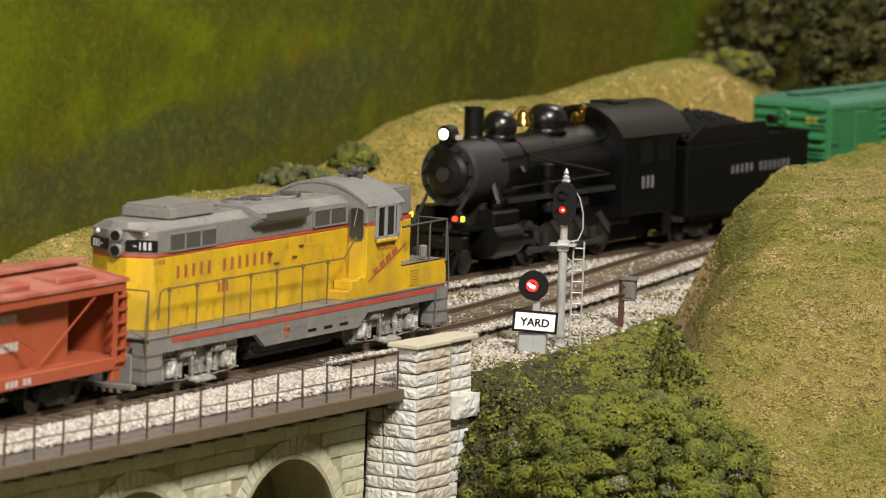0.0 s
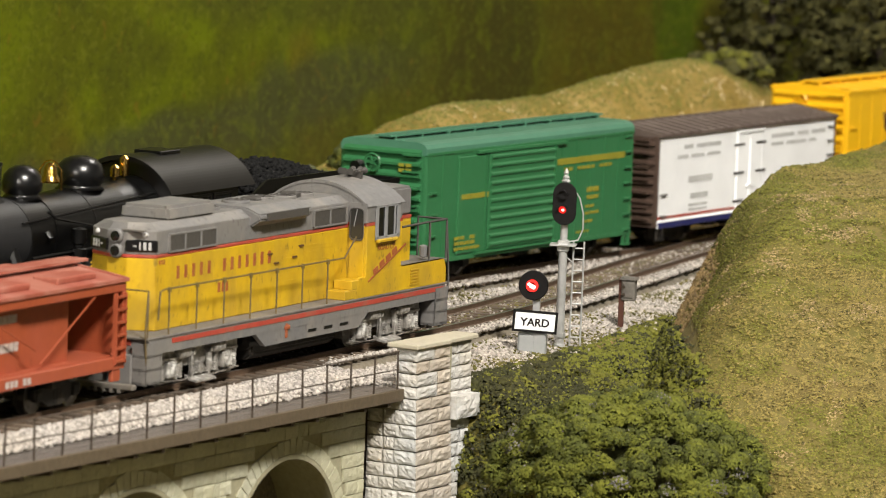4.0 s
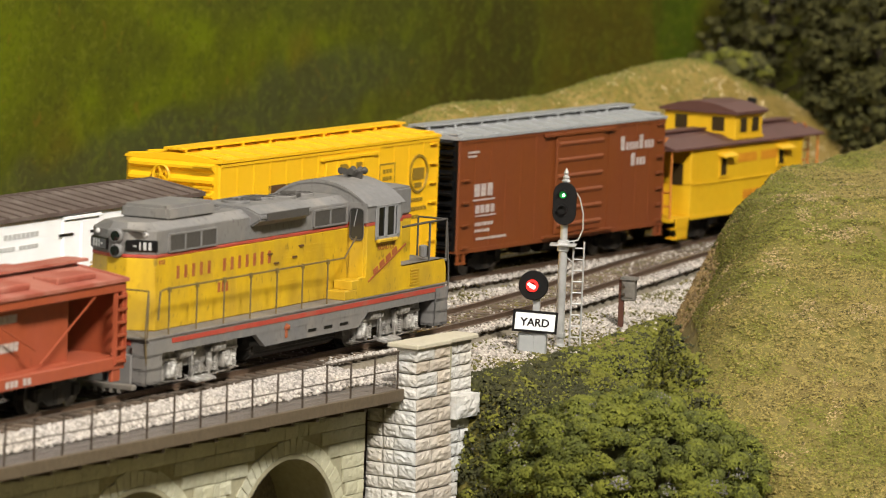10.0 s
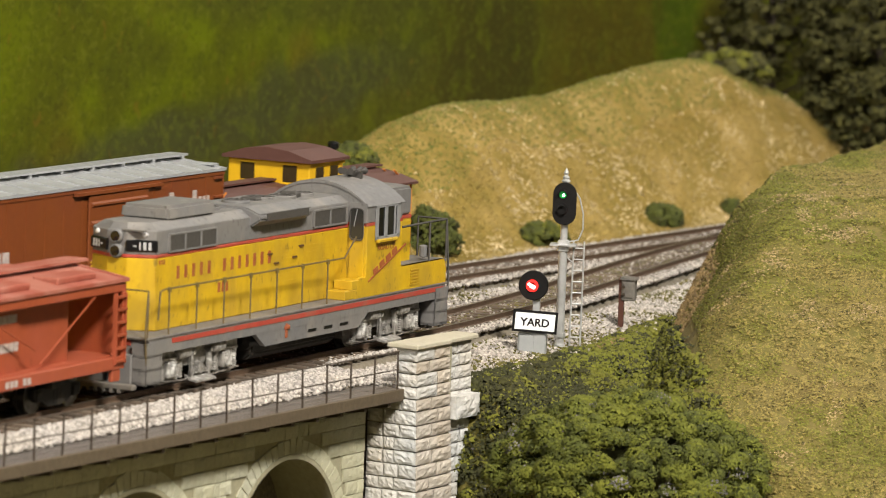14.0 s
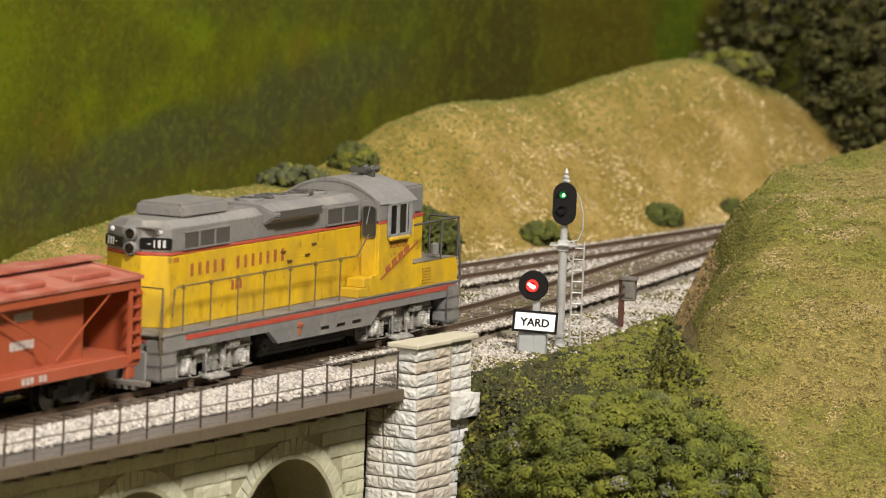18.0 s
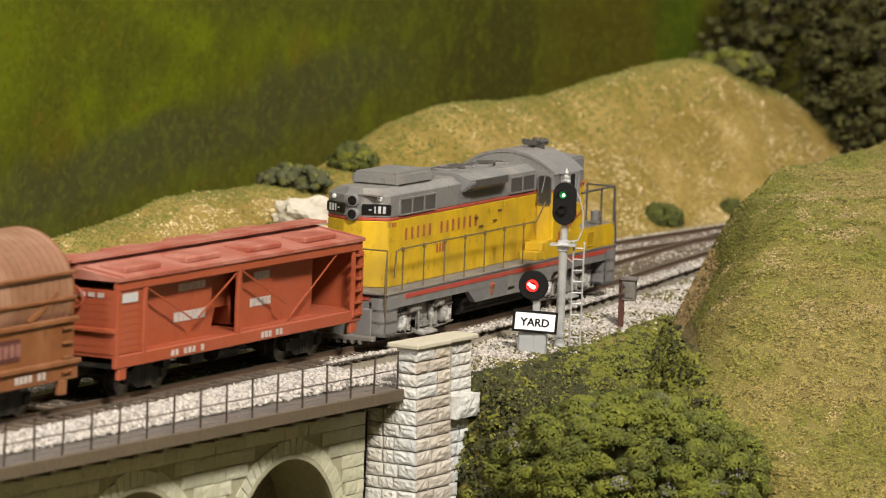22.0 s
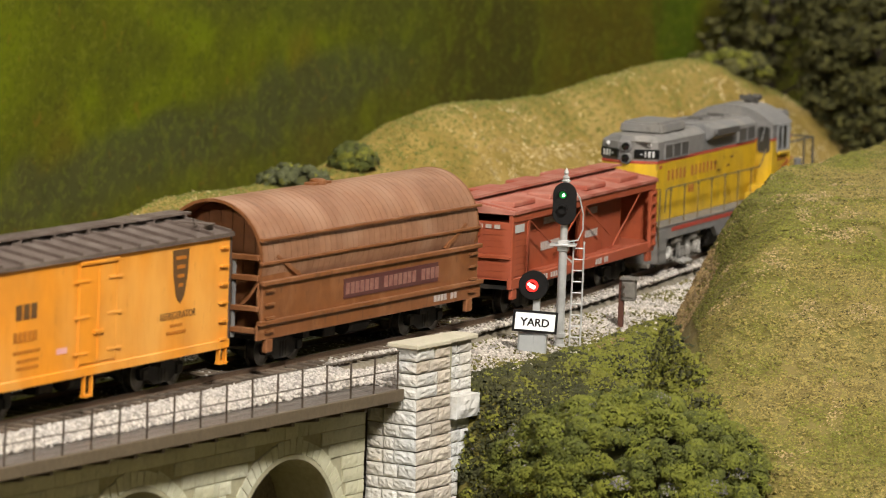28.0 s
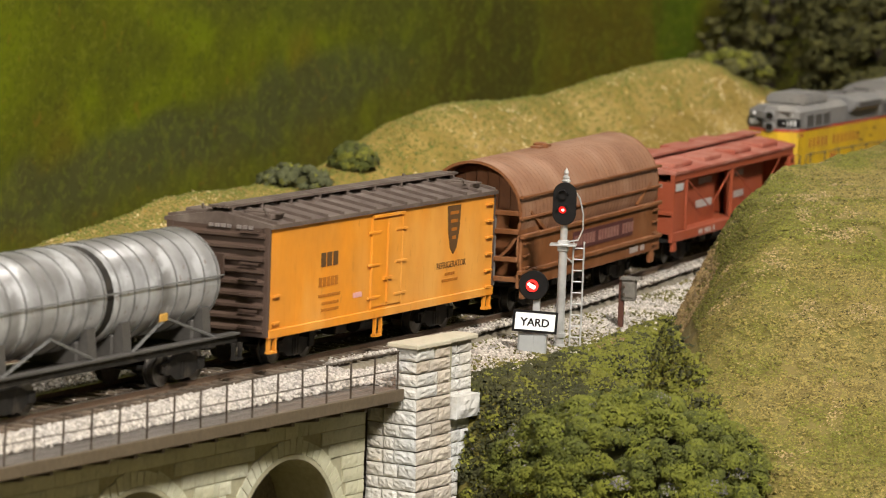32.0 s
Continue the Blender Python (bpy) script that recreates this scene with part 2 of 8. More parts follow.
def car_pose(track, s, half):
    """A vehicle whose trucks stand half to either side of s."""
    x1, y1, _ = at(track, s - half)
    x2, y2, _ = at(track, s + half)
    return pose((x1 + x2) / 2 * MM, (y1 + y2) / 2 * MM, 0, 0, 0, math.degrees(math.atan2(y2 - y1, x2 - x1)))


# ---- the ground ----
def fuzz(x, y, scale, seed):
    """Smooth value noise on arrays."""
    r = np.random.RandomState(seed)
    g = r.rand(64, 64)
    u, v = x / scale, y / scale
    i, j = np.floor(u).astype(int), np.floor(v).astype(int)
    fu, fv = u - i, v - j
    fu, fv = fu * fu * (3 - 2 * fu), fv * fv * (3 - 2 * fv)
    a, b = g[i % 64, j % 64], g[(i + 1) % 64, j % 64]
    c, d = g[i % 64, (j + 1) % 64], g[(i + 1) % 64, (j + 1) % 64]
    return (a * (1 - fu) + b * fu) * (1 - fv) + (c * (1 - fu) + d * fu) * fv - 0.5


def ramp(v, a, b):
    t = np.clip((v - a) / (b - a), 0, 1)
    return t * t * (3 - 2 * t)


def soft_min(a, b, k):
    """The lower of two surfaces, rounded where they meet."""
    h = np.maximum(k - abs(a - b), 0) / k
    return np.minimum(a, b) - h * h * k / 4


RIDGE_S = [-300, -141, -108, -64, -40, 3, 44, 78, 106, 147, 190, 226, 271, 319, 344, 396, 453, 560]
RIDGE_Z = [2, 4, 10.5, 15.3, 20.2, 20.2, 21, 29.6, 38.4, 44.3, 43, 43.6, 48.8, 53, 53.2, 40.5, 24, 15]


def ground_height(x, y):
    """The layout's surface: road bed, hill behind the far track, mound and slope before the near one."""
    sf, of = nearest(FAR, x, y)
    sn, on = nearest(FORE, x, y)
    n1, n2, n3 = fuzz(x, y, 14, 1), fuzz(x, y, 5, 2), fuzz(x, y, 40, 3)
    z = -5.0 + 0.8 * n2
    z = np.where((abs(of) < 17) | (abs(on) < 17), -3.6 + 0.5 * n2, z)
    rz = np.interp(sf, RIDGE_S, RIDGE_Z)
    back = ramp(-of, 38, 92)
    hill = -5 + (rz + 5) * back - 1.1 * np.maximum(-of - 100, 0) + 0.4 * n1 * ramp(-of, 45, 70) + 0.7 * n2 * ramp(-of, 45, 60)
    z = np.where(of < -36, np.where(of < -98, np.maximum(hill, -168), np.maximum(z, hill)), z)
    # near side: shoulder, then a slope down
    near_z = -6.0 - 2.0 * ramp(on, 22, 40) - 0.36 * np.maximum(on - 46, 0) + 2.0 * n1 * ramp(on, 40, 60)
    z = np.where(on > 17, near_z, z)
    w = sn + 2.0 * (on - 60) - 186 + 8 * n3 + 4 * n1
    plane = 43 + 0.43 * np.minimum(y - 1560, 0) + 5 * n3
    top = soft_min(soft_min(45 + 4 * n3 + 1.5 * n1, plane + 2 + 1.5 * n1, 12), -1 + 0.74 * (w + 9), 20) + 1.4 * n2
    top = soft_min(top, -8 + 3.0 * (on - 52) + 6 * n1 + 3 * n2, 8)
    z = np.where((on > 40) & (top > z), top, z)
    # valley under the bridge
    a = (x + 10.6) * math.cos(radians(59.68)) + (y - 1412.56) * math.sin(radians(59.68))
    v = np.where(on < 47, 1 - ramp(a, 4.5, 6.8), 1 - ramp(sn, 12, 48))
    valley = v * ramp(on, 10, 16)
    z = np.where(on > 10, z * (1 - valley) - 165 * valley * np.where(on > 60, np.clip(1 - (on - 60) / 260, 0.55, 1), 1), z)
    return z, sf, of, sn, on


def build_ground():
    xs, ys = np.arange(-330, 430, 3.0), np.arange(1130, 2260, 3.0)
    gx, gy = np.meshgrid(xs, ys)
    px, py = gx.ravel(), gy.ravel()
    z, sf, of, sn, on = ground_height(px, py)
    nx, ny = len(xs), len(ys)
    idx = np.arange(nx * ny).reshape(ny, nx)
    q = np.stack([idx[:-1, :-1], idx[:-1, 1:], idx[1:, 1:], idx[1:, :-1]], -1).reshape(-1, 4)
    me = bpy.data.meshes.new("ground")
    me.vertices.add(len(px))
    me.vertices.foreach_set("co", (np.stack([px, py, z], -1) * MM).reshape(-1))
    me.loops.add(len(q) * 4)
    me.loops.foreach_set("vertex_index", q.reshape(-1).astype(np.int32))
    me.polygons.add(len(q))
    me.polygons.foreach_set("loop_start", np.arange(0, len(q) * 4, 4, dtype=np.int32))
    far_turf = (of < -36)
    bed = (~far_turf) & (on < 40) & ((on > -60) | (of > -36)) & (z < -3)
    kind = np.where(far_turf, 1, np.where(bed & (sn > 6), 2, 0))
    kind = np.where(bed & (on < 14), 2, kind)
    me.polygons.foreach_set("material_index", kind[q[:, 0]].astype(np.int32))
    me.polygons.foreach_set("use_smooth", np.ones(len(q), dtype=bool))
    me.update(calc_edges=True)
    for k in ("grass", "turf_far", "ballast_bed"):
        me.materials.append(M[k])
    tagged(new("ground", me), "turf hills and pale stone bed of a model railway layout", "ground", kind="structure")


build_ground()
table = part("layout_table", B((-900, 900, 700, 2440, -190, -171)), M["tabletop"])
tagged(table, "plain board under the model landscape", "table", kind="structure")
for x in (-860, 860):
    for y in (740, 2400):
        part("leg", B((x - 35, x + 35, y - 35, y + 35, -1100, -190), bevel=3), M["darkwood"], table)

# ---- the hall round the layout ----
tagged(part("floor", B((-2600, 2600, -2200, 2700, -1120, -1100)), M["hallfloor"]), "dark carpet of the hall", "floor", kind="structure")
tagged(part("ceiling", B((-2600, 2600, -2200, 2700, 1500, 1520)), M["plaster"]), "plain hall ceiling", "ceiling", kind="structure")
for nm, bx in (("wall_north", (-2600, 2600, 2600, 2700, -1100, 1500)), ("wall_south", (-2600, 2600, -2200, -2100, -1100, 1500)), ("wall_east", (2500, 2600, -2100, 2600, -1100, 1500)), ("wall_west", (-2600, -2500, -2100, 2600, -1100, 1500))):
    tagged(part(nm, B(bx), M["plaster"]), "plain hall wall", "wall", kind="structure")


def backdrop_material():
    """Broad patches, vertical brush strokes and fine dabs of forest paint."""
    m = bpy.data.materials.new("painted_forest")
    m.use_nodes = True
    nt = m.node_tree
    b = nt.nodes["Principled BSDF"]
    b.inputs["Roughness"].default_value, b.inputs["Specular IOR Level"].default_value = 0.9, 0.08
    tc = nt.nodes.new("ShaderNodeTexCoord")
    sep = nt.nodes.new("ShaderNodeSeparateXYZ")
    nt.links.new(tc.outputs["Object"], sep.inputs[0])

    def calc(op, a, c):
        n = nt.nodes.new("ShaderNodeMath")
        n.operation = op
        for i, v in enumerate((a, c)):
            if isinstance(v, (int, float)):
                n.inputs[i].default_value = v
            else:
                nt.links.new(v, n.inputs[i])
        return n.outputs[0]

    def span(v, lo, hi, top=1.0):
        r = nt.nodes.new("ShaderNodeMapRange")
        r.interpolation_type = "SMOOTHSTEP"
        r.inputs["From Min"].default_value, r.inputs["From Max"].default_value, r.inputs["To Max"].default_value = lo, hi, top
        nt.links.new(v, r.inputs["Value"])
        return r.outputs[0]

    def cloud(scale, stretch=(1, 1, 1), detail=4, turn=0.0, warp=0.6):
        mp = nt.nodes.new("ShaderNodeMapping")
        mp.inputs["Scale"].default_value = stretch
        mp.inputs["Rotation"].default_value = (0, turn, 0)
        nt.links.new(tc.outputs["Object"], mp.inputs["Vector"])
        n = nt.nodes.new("ShaderNodeTexNoise")
        n.inputs["Scale"].default_value, n.inputs["Detail"].default_value, n.inputs["Distortion"].default_value = scale, detail, warp
        nt.links.new(mp.outputs[0], n.inputs["Vector"])
        return n.outputs["Fac"]

    def paint(below, color, factor, mode="MIX"):
        mx = nt.nodes.new("ShaderNodeMix")
        mx.data_type, mx.blend_type = "RGBA", mode
        mx.inputs["B"].default_value = rgba(color)
        if isinstance(below, tuple):
            mx.inputs["A"].default_value = rgba(below)
        else:
            nt.links.new(below, mx.inputs["A"])
        nt.links.new(factor, mx.inputs["Factor"])
        return mx.outputs["Result"]

    X, Z = sep.outputs["X"], sep.outputs["Z"]
    c = paint((0.07, 0.078, 0.004), (0.114, 0.145, 0.002), span(cloud(19, (1, 1, 1.1)), 0.42, 0.66, 0.8))
    c = paint(c, (0.05, 0.058, 0.006), span(cloud(24, (1, 1, 1.0), 6), 0.46, 0.66, 0.6))
    c = paint(c, (0.11, 0.075, 0.008), span(cloud(15, (1, 1, 0.8)), 0.52, 0.68, 0.6))
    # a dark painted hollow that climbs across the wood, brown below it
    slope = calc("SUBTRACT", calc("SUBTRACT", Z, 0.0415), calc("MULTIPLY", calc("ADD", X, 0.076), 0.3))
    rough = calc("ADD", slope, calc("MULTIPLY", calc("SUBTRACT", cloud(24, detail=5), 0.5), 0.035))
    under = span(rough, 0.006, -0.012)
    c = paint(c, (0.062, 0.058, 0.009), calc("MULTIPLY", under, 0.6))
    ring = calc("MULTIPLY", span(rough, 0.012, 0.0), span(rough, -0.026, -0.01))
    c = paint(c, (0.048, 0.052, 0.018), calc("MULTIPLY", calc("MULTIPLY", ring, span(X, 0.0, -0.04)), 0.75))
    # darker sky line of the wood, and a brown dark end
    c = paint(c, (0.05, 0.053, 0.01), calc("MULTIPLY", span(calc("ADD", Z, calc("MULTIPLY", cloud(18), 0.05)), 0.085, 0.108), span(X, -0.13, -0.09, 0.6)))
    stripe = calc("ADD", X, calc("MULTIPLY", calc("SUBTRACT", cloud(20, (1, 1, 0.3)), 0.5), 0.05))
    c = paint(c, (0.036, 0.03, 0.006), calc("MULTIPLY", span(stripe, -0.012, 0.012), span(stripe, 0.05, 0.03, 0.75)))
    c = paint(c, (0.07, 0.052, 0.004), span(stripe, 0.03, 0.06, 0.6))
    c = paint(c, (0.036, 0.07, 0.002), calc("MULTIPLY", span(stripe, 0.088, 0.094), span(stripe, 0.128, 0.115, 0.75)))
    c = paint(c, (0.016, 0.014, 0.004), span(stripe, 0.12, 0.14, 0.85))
    # strokes and dabs
    c = paint(c, (0.125, 0.152, 0.004), span(cloud(75, (1, 1, 1.1), 8, 0.12), 0.5, 0.72, 0.32))
    c = paint(c, (0.035, 0.04, 0.006), span(cloud(85, (1, 1, 1.0), 8, -0.1), 0.5, 0.72, 0.34))
    c = paint(c, (0.14, 0.15, 0.016), span(cloud(300, (1, 1, 1.2), 6), 0.5, 0.68, 0.3))
    c = paint(c, (0.022, 0.025, 0.005), span(cloud(340, (1, 1, 1.2), 6), 0.5, 0.68, 0.28))
    c = paint(c, (0.14, 0.08, 0.01), span(cloud(190, (1, 1, 0.8), 5), 0.62, 0.74, 0.4))
    nt.links.new(c, b.inputs["Base Color"])
    return m


BACK = course(-140.2, 1767.0, [(-1000, 60), (450, 60), (700, 25), (1000, 0)])


def build_backdrop():
    """A curved board that follows the hill behind the far track."""
    bm = bmesh.new()
    rows = []
    for s in np.arange(-1000, 1001, 20.0):
        rows.append([bm.verts.new((*at(BACK, s, off)[:2], z)) for off, z in ((0, -171), (0, 320), (-8, 320), (-8, -171))])
    for a, b in zip(rows, rows[1:]):
        for j in range(4):
            bm.faces.new((a[j], a[(j + 1) % 4], b[(j + 1) % 4], b[j]))
    bm.faces.new(rows[0]), bm.faces.new(rows[-1])
    bmesh.ops.recalc_face_normals(bm, faces=bm.faces[:])
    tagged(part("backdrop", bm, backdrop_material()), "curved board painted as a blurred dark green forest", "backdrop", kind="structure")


build_backdrop()


# ---- rails, ties, ballast ----
def build_track(name, track, s0, s1, label):
    t = thing(name, pose(0, 0, 0), label, "railway track", kind="structure")
    prof = [(-1.1, -2.0), (1.1, -2.0), (1.1, -1.7), (0.3, -1.5), (0.3, -0.6), (0.5, -0.4), (0.5, 0), (-0.5, 0), (-0.5, -0.4), (-0.3, -0.6), (-0.3, -1.5), (-1.1, -1.7)]
    for off in (-8.6, 8.6):
        bm = bmesh.new()
        rows = []
        for s in np.arange(s0, s1, 8.0):
            x, y, h = at(track, s, off)
            rows.append([bm.verts.new((x + math.sin(h) * p, y - math.cos(h) * p, z)) for p, z in prof])
        for a, b in zip(rows, rows[1:]):
            for j in range(len(prof)):
                f = bm.faces.new((a[j], b[j], b[(j + 1) % len(prof)], a[(j + 1) % len(prof)]))
                f.material_index = 1 if j == 6 else 0
        bmesh.ops.recalc_face_normals(bm, faces=bm.faces[:])
        part("rail", bm, [M["rail"], M["railhead"]], t)
    return t


def add_ties(t, track, s0, s1):
    rng = random.Random(5)
    base = part("tie", B((-1.25, 1.25, -15, 15, -4.6, -1.55), bevel=0.15), M["tie"], t)
    first = True
    for s in np.arange(s0, s1, 6.4):
        x, y, h = at(track, s + rng.uniform(-0.3, 0.3), rng.uniform(-0.4, 0.4))
        ob = base if first else new("tie", base.data)
        first = False
        ob.parent = t
        ob.matrix_basis = pose(x * MM, y * MM, rng.uniform(-0.1, 0.05) * MM, 0, 0, math.degrees(h) + rng.uniform(-1.5, 1.5))


track_near = build_track("track", FORE, -460, 760, "brown-railed model track on pale ballast over the bridge")
track_far = build_track("track", FAR, -460, 760, "brown-railed model track on pale ballast before the hill")


def scatter_ballast():
    rng = np.random.RandomState(4)
    pts, rad = [], []
    for track, s0, s1, lo, hi, n in ((FORE, -300, 480, -17, 17, 20000), (FORE, 5, 420, 15, 46, 15000), (FORE, -300, 30, 13, 46, 22000), (FORE, -300, 480, 10.5, 19, 12000), (FORE, -300, 12, 13.5, 30, 14000), (FAR, -160, 420, -17, 17, 18000), (FAR, -160, 420, -28, 28, 9000), (FORE, 90, 400, -60, -15, 5000), (FORE, -250, 90, -40, -15, 3000)):
        s, o = rng.uniform(s0, s1, n), rng.uniform(lo, hi, n)
        a, x, y, h = track
        th = np.interp(s, a, h)
        pts.append(np.stack([np.interp(s, a, x) + np.sin(th) * o, np.interp(s, a, y) - np.cos(th) * o], -1))
        on_tie = (abs(o) < 16)
        rad.append(np.where(on_tie, rng.uniform(0.35, 0.7, n), rng.uniform(0.5, 1.0, n)))
    p, r = np.concatenate(pts), np.concatenate(rad)
    z, sf, of, sn, on = ground_height(p[:, 0], p[:, 1])
    z = np.where((abs(on) < 17) | (abs(of) < 17), np.where(np.minimum(abs(on), abs(of)) > 10.6, -1.8, -2.0) + rng.uniform(-0.3, 0.3, len(z)), z + 0.4)
    a0 = (p[:, 0] + 10.6) * math.cos(radians(59.68)) + (p[:, 1] - 1412.56) * math.sin(radians(59.68))
    yl = (p[:, 1] - 1412.56) * math.cos(radians(59.68)) - (p[:, 0] + 10.6) * math.sin(radians(59.68))
    z = np.where((a0 < 3.4) & (on > 10), np.interp(yl, [11.8, 16], [-5.5, -3.3]) + 0.5 * ramp(on, 24, 16) + rng.uniform(-0.2, 0.5, len(z)), z)
    keep = (abs(abs(on) - 8.6) > 1.2) & (abs(abs(of) - 8.6) > 1.2) & (z < -1.2) & (of > -36)
    b = (p[:, 0] + 10.6) * math.sin(radians(59.68)) - (p[:, 1] - 1412.56) * math.cos(radians(59.68))
    a = (p[:, 0] + 10.6) * math.cos(radians(59.68)) + (p[:, 1] - 1412.56) * math.sin(radians(59.68))
    keep &= ~((a < 1) & (b > -11 + rng.uniform(-2.0, 1.0, len(b)))) & ~((a > -1) & (a < 38) & (b > -6))
    keep &= ~((on > 9.2) & (on < 16.4 + rng.uniform(-1.5, 0.8, len(b))) & (sn < 60) & (rng.rand(len(b)) < 0.92))
    inner = np.minimum(abs(on), abs(of))
    keep &= ~((inner < 7.4) & (rng.rand(len(b)) < np.where(sn < 20, 0.88, 0.66))) & ~((inner > 9.8) & (inner < 13) & (rng.rand(len(b)) < 0.55))
    lumps("ballast", np.column_stack([p, z])[keep], r[keep], M["ballast"], None, rng, 0.8)["kind"] = "stuff"
    tagged(bpy.data.objects["ballast"], "loose pale crushed-stone ballast along the tracks", "ballast")


def track_weeds():
    """Green and straw fibres between the stones beside the near track."""
    rng = np.random.RandomState(8)
    n = 22000
    s, o = rng.uniform(60, 420, n), rng.uniform(-50, 44, n)
    x, y = np.interp(s, FORE[0], FORE[1]), np.interp(s, FORE[0], FORE[2])
    th = np.interp(s, FORE[0], FORE[3])
    x, y = x + np.sin(th) * o, y - np.cos(th) * o
    z, sf, of, sn, on = ground_height(x, y)
    keep = (rng.rand(n) < 0.2 + 0.9 * fuzz(x, y, 12, 21) + 0.4 * (abs(on) < 14) + 0.35 * ramp(on, 26, 44)) & (of > 8) & (z < -3) & (abs(abs(on) - 8.6) > 1.2)
    z = np.where(abs(on) < 17, -2.0, z + 0.9)
    lumps("weeds", np.column_stack([x, y, z])[keep], rng.uniform(0.3, 0.8, keep.sum()), M["weed"], None, rng, 0.6, jag=0.6)
    tagged(bpy.data.objects["weeds"], "sparse olive weeds among the pale ballast stones", "weeds", kind="stuff")


M["weed"] = random_tint(mat("olive_weed", (0.13, 0.113, 0.0177), (0.0708, 0.0708, 0.0111), 0.95, 0.3, 0.05, c3=(0.203, 0.157, 0.0548)), 0.6, 1.4, "Island")
scatter_ballast()
track_weeds()


# ---- rolling stock: local x along the car, y to its left, z from the rail top ----
M["black"] = mat("black_paint", (0.00388, 0.00388, 0.00444), (0.00738, 0.00738, 0.00738), 0.28, 0.5, 0.04)
M["frame_black"] = weather(mat("dusty_black", (0.0085, 0.0078, 0.007), (0.018, 0.0155, 0.0132), 0.65, 0.6, 0.05, spec=0.25), (0.055, 0.044, 0.034), 0.25, 0.52, 0.68, 0.6)
M["wheel_steel"] = mat("wheel_steel", (0.14, 0.13, 0.12), (0.06, 0.054, 0.048), 0.35, 0.6, 0.05, metal=0.7)
M["yellow"] = mat("armour_yellow", (0.599, 0.379, 0.00985), (0.524, 0.319, 0.00799), 0.45, 0.5, 0.09, c3=(0.28, 0.19, 0.035), mix3=0.5, stretch=(1, 1, 0.7))
M["grey"] = mat("harbour_grey", (0.166, 0.162, 0.162), (0.126, 0.123, 0.123), 0.6, 0.5, 0.05, c3=(0.212, 0.194, 0.171), mix3=0.5)
M["grey_dusty"] = mat("dusty_grey", (0.157, 0.144, 0.126), (0.0873, 0.0806, 0.0749), 0.7, 0.6, 0.07, c3=(0.25, 0.212, 0.166), mix3=0.5)
M["truck_silver"] = weather(mat("dusty_silver", (0.4, 0.385, 0.36), (0.13, 0.122, 0.113), 0.42, 0.5, 0.12, 0.3, metal=0.2, c3=(0.3, 0.27, 0.23), mix3=0.4, spread=0.35), (0.72, 0.71, 0.68), 0.28, 0.55, 0.66, 0.85)
M["pale_frame"] = mat("pale_grey_window_frame", (0.27, 0.27, 0.275), (0.2, 0.2, 0.203), 0.5, 0.5, 0.08)
weather(M["yellow"], (0.33, 0.2, 0.02), 0.06, 0.5, 0.7, 0.5, (1, 1, 0.35))
weather(M["yellow"], (0.13, 0.085, 0.02), 0.55, 0.62, 0.74, 0.7, (1, 1, 0.5), 3)
weather(M["grey"], (0.26, 0.235, 0.2), 0.16, 0.52, 0.72, 0.45, (1, 1, 0.5))
weather(M["grey"], (0.07, 0.062, 0.055), 0.7, 0.6, 0.72, 0.5, (1, 1, 0.6), 3)
M["red"] = mat("signal_red", (0.42, 0.058, 0.036), (0.34, 0.047, 0.03), 0.5, 0.5, 0.06)
weather(M["red"], (0.25, 0.13, 0.09), 0.2, 0.5, 0.7, 0.5)
M["dark_glass"] = mat("dark_window", (0.00618, 0.00678, 0.00738), (0.0111, 0.0111, 0.0111), 0.12, 0.3, 0.03)
M["cab_glass"] = mat("dusty_cab_glass", (0.0247, 0.024, 0.0219), (0.0124, 0.0124, 0.0118), 0.15, 0.2, 0.05, c3=(0.079, 0.0749, 0.0627))
M["handrail"] = mat("worn_yellow_handrail", (0.157, 0.109, 0.0319), (0.079, 0.0587, 0.0393), 0.5, 0.25, 0.05)
M["dusty_oxide"] = mat("dusty_oxide_roof", (0.309, 0.079, 0.047), (0.25, 0.0509, 0.0283), 0.75, 0.5, 0.05, c3=(0.369, 0.148, 0.104), mix3=0.7)
M["grille"] = mat("dark_grille", (0.0708, 0.0643, 0.0587), (0.047, 0.0431, 0.0393), 0.6, 0.9, 0.05)
M["white"] = mat("white_paint", (0.909, 0.92, 0.931), (0.886, 0.897, 0.909), 0.35, 0.4, 0.04)
M["lens"] = mat("clear_lens", (0.664, 0.664, 0.664), (0.556, 0.556, 0.556), 0.08, 0.3, 0.05, coat=0.5)
M["letter_red"] = mat("faded_red_letters", (0.25, 0.047, 0.0177), (0.349, 0.122, 0.0319), 0.6, 0.8, 0.1)
M["letter_dark"] = mat("brown_letters", (0.0708, 0.0356, 0.0111), (0.122, 0.0548, 0.0177), 0.6, 0.8, 0.1)
M["letter_white"] = mat("worn_white_letters", (0.534, 0.482, 0.451), (0.309, 0.231, 0.212), 0.6, 0.9, 0.1)
M["letter_yellow"] = mat("yellow_letters", (0.271, 0.258, 0.0191), (0.221, 0.209, 0.0236), 0.6, 0.8, 0.1)
M["letter_grey"] = mat("grey_letters", (0.399, 0.399, 0.389), (0.503, 0.503, 0.492), 0.6, 0.8, 0.1)
M["letter_dim"] = mat("dim_grey_letters", (0.17, 0.17, 0.175), (0.1, 0.1, 0.1), 0.6, 0.8, 0.1)
M["letter_faint"] = mat("faded_brown_letters", (0.289, 0.0957, 0.00799), (0.451, 0.148, 0.00799), 0.6, 0.8, 0.1)
M["letter_pale"] = mat("dim_pale_letters", (0.27, 0.231, 0.212), (0.157, 0.13, 0.122), 0.6, 0.6, 0.1)
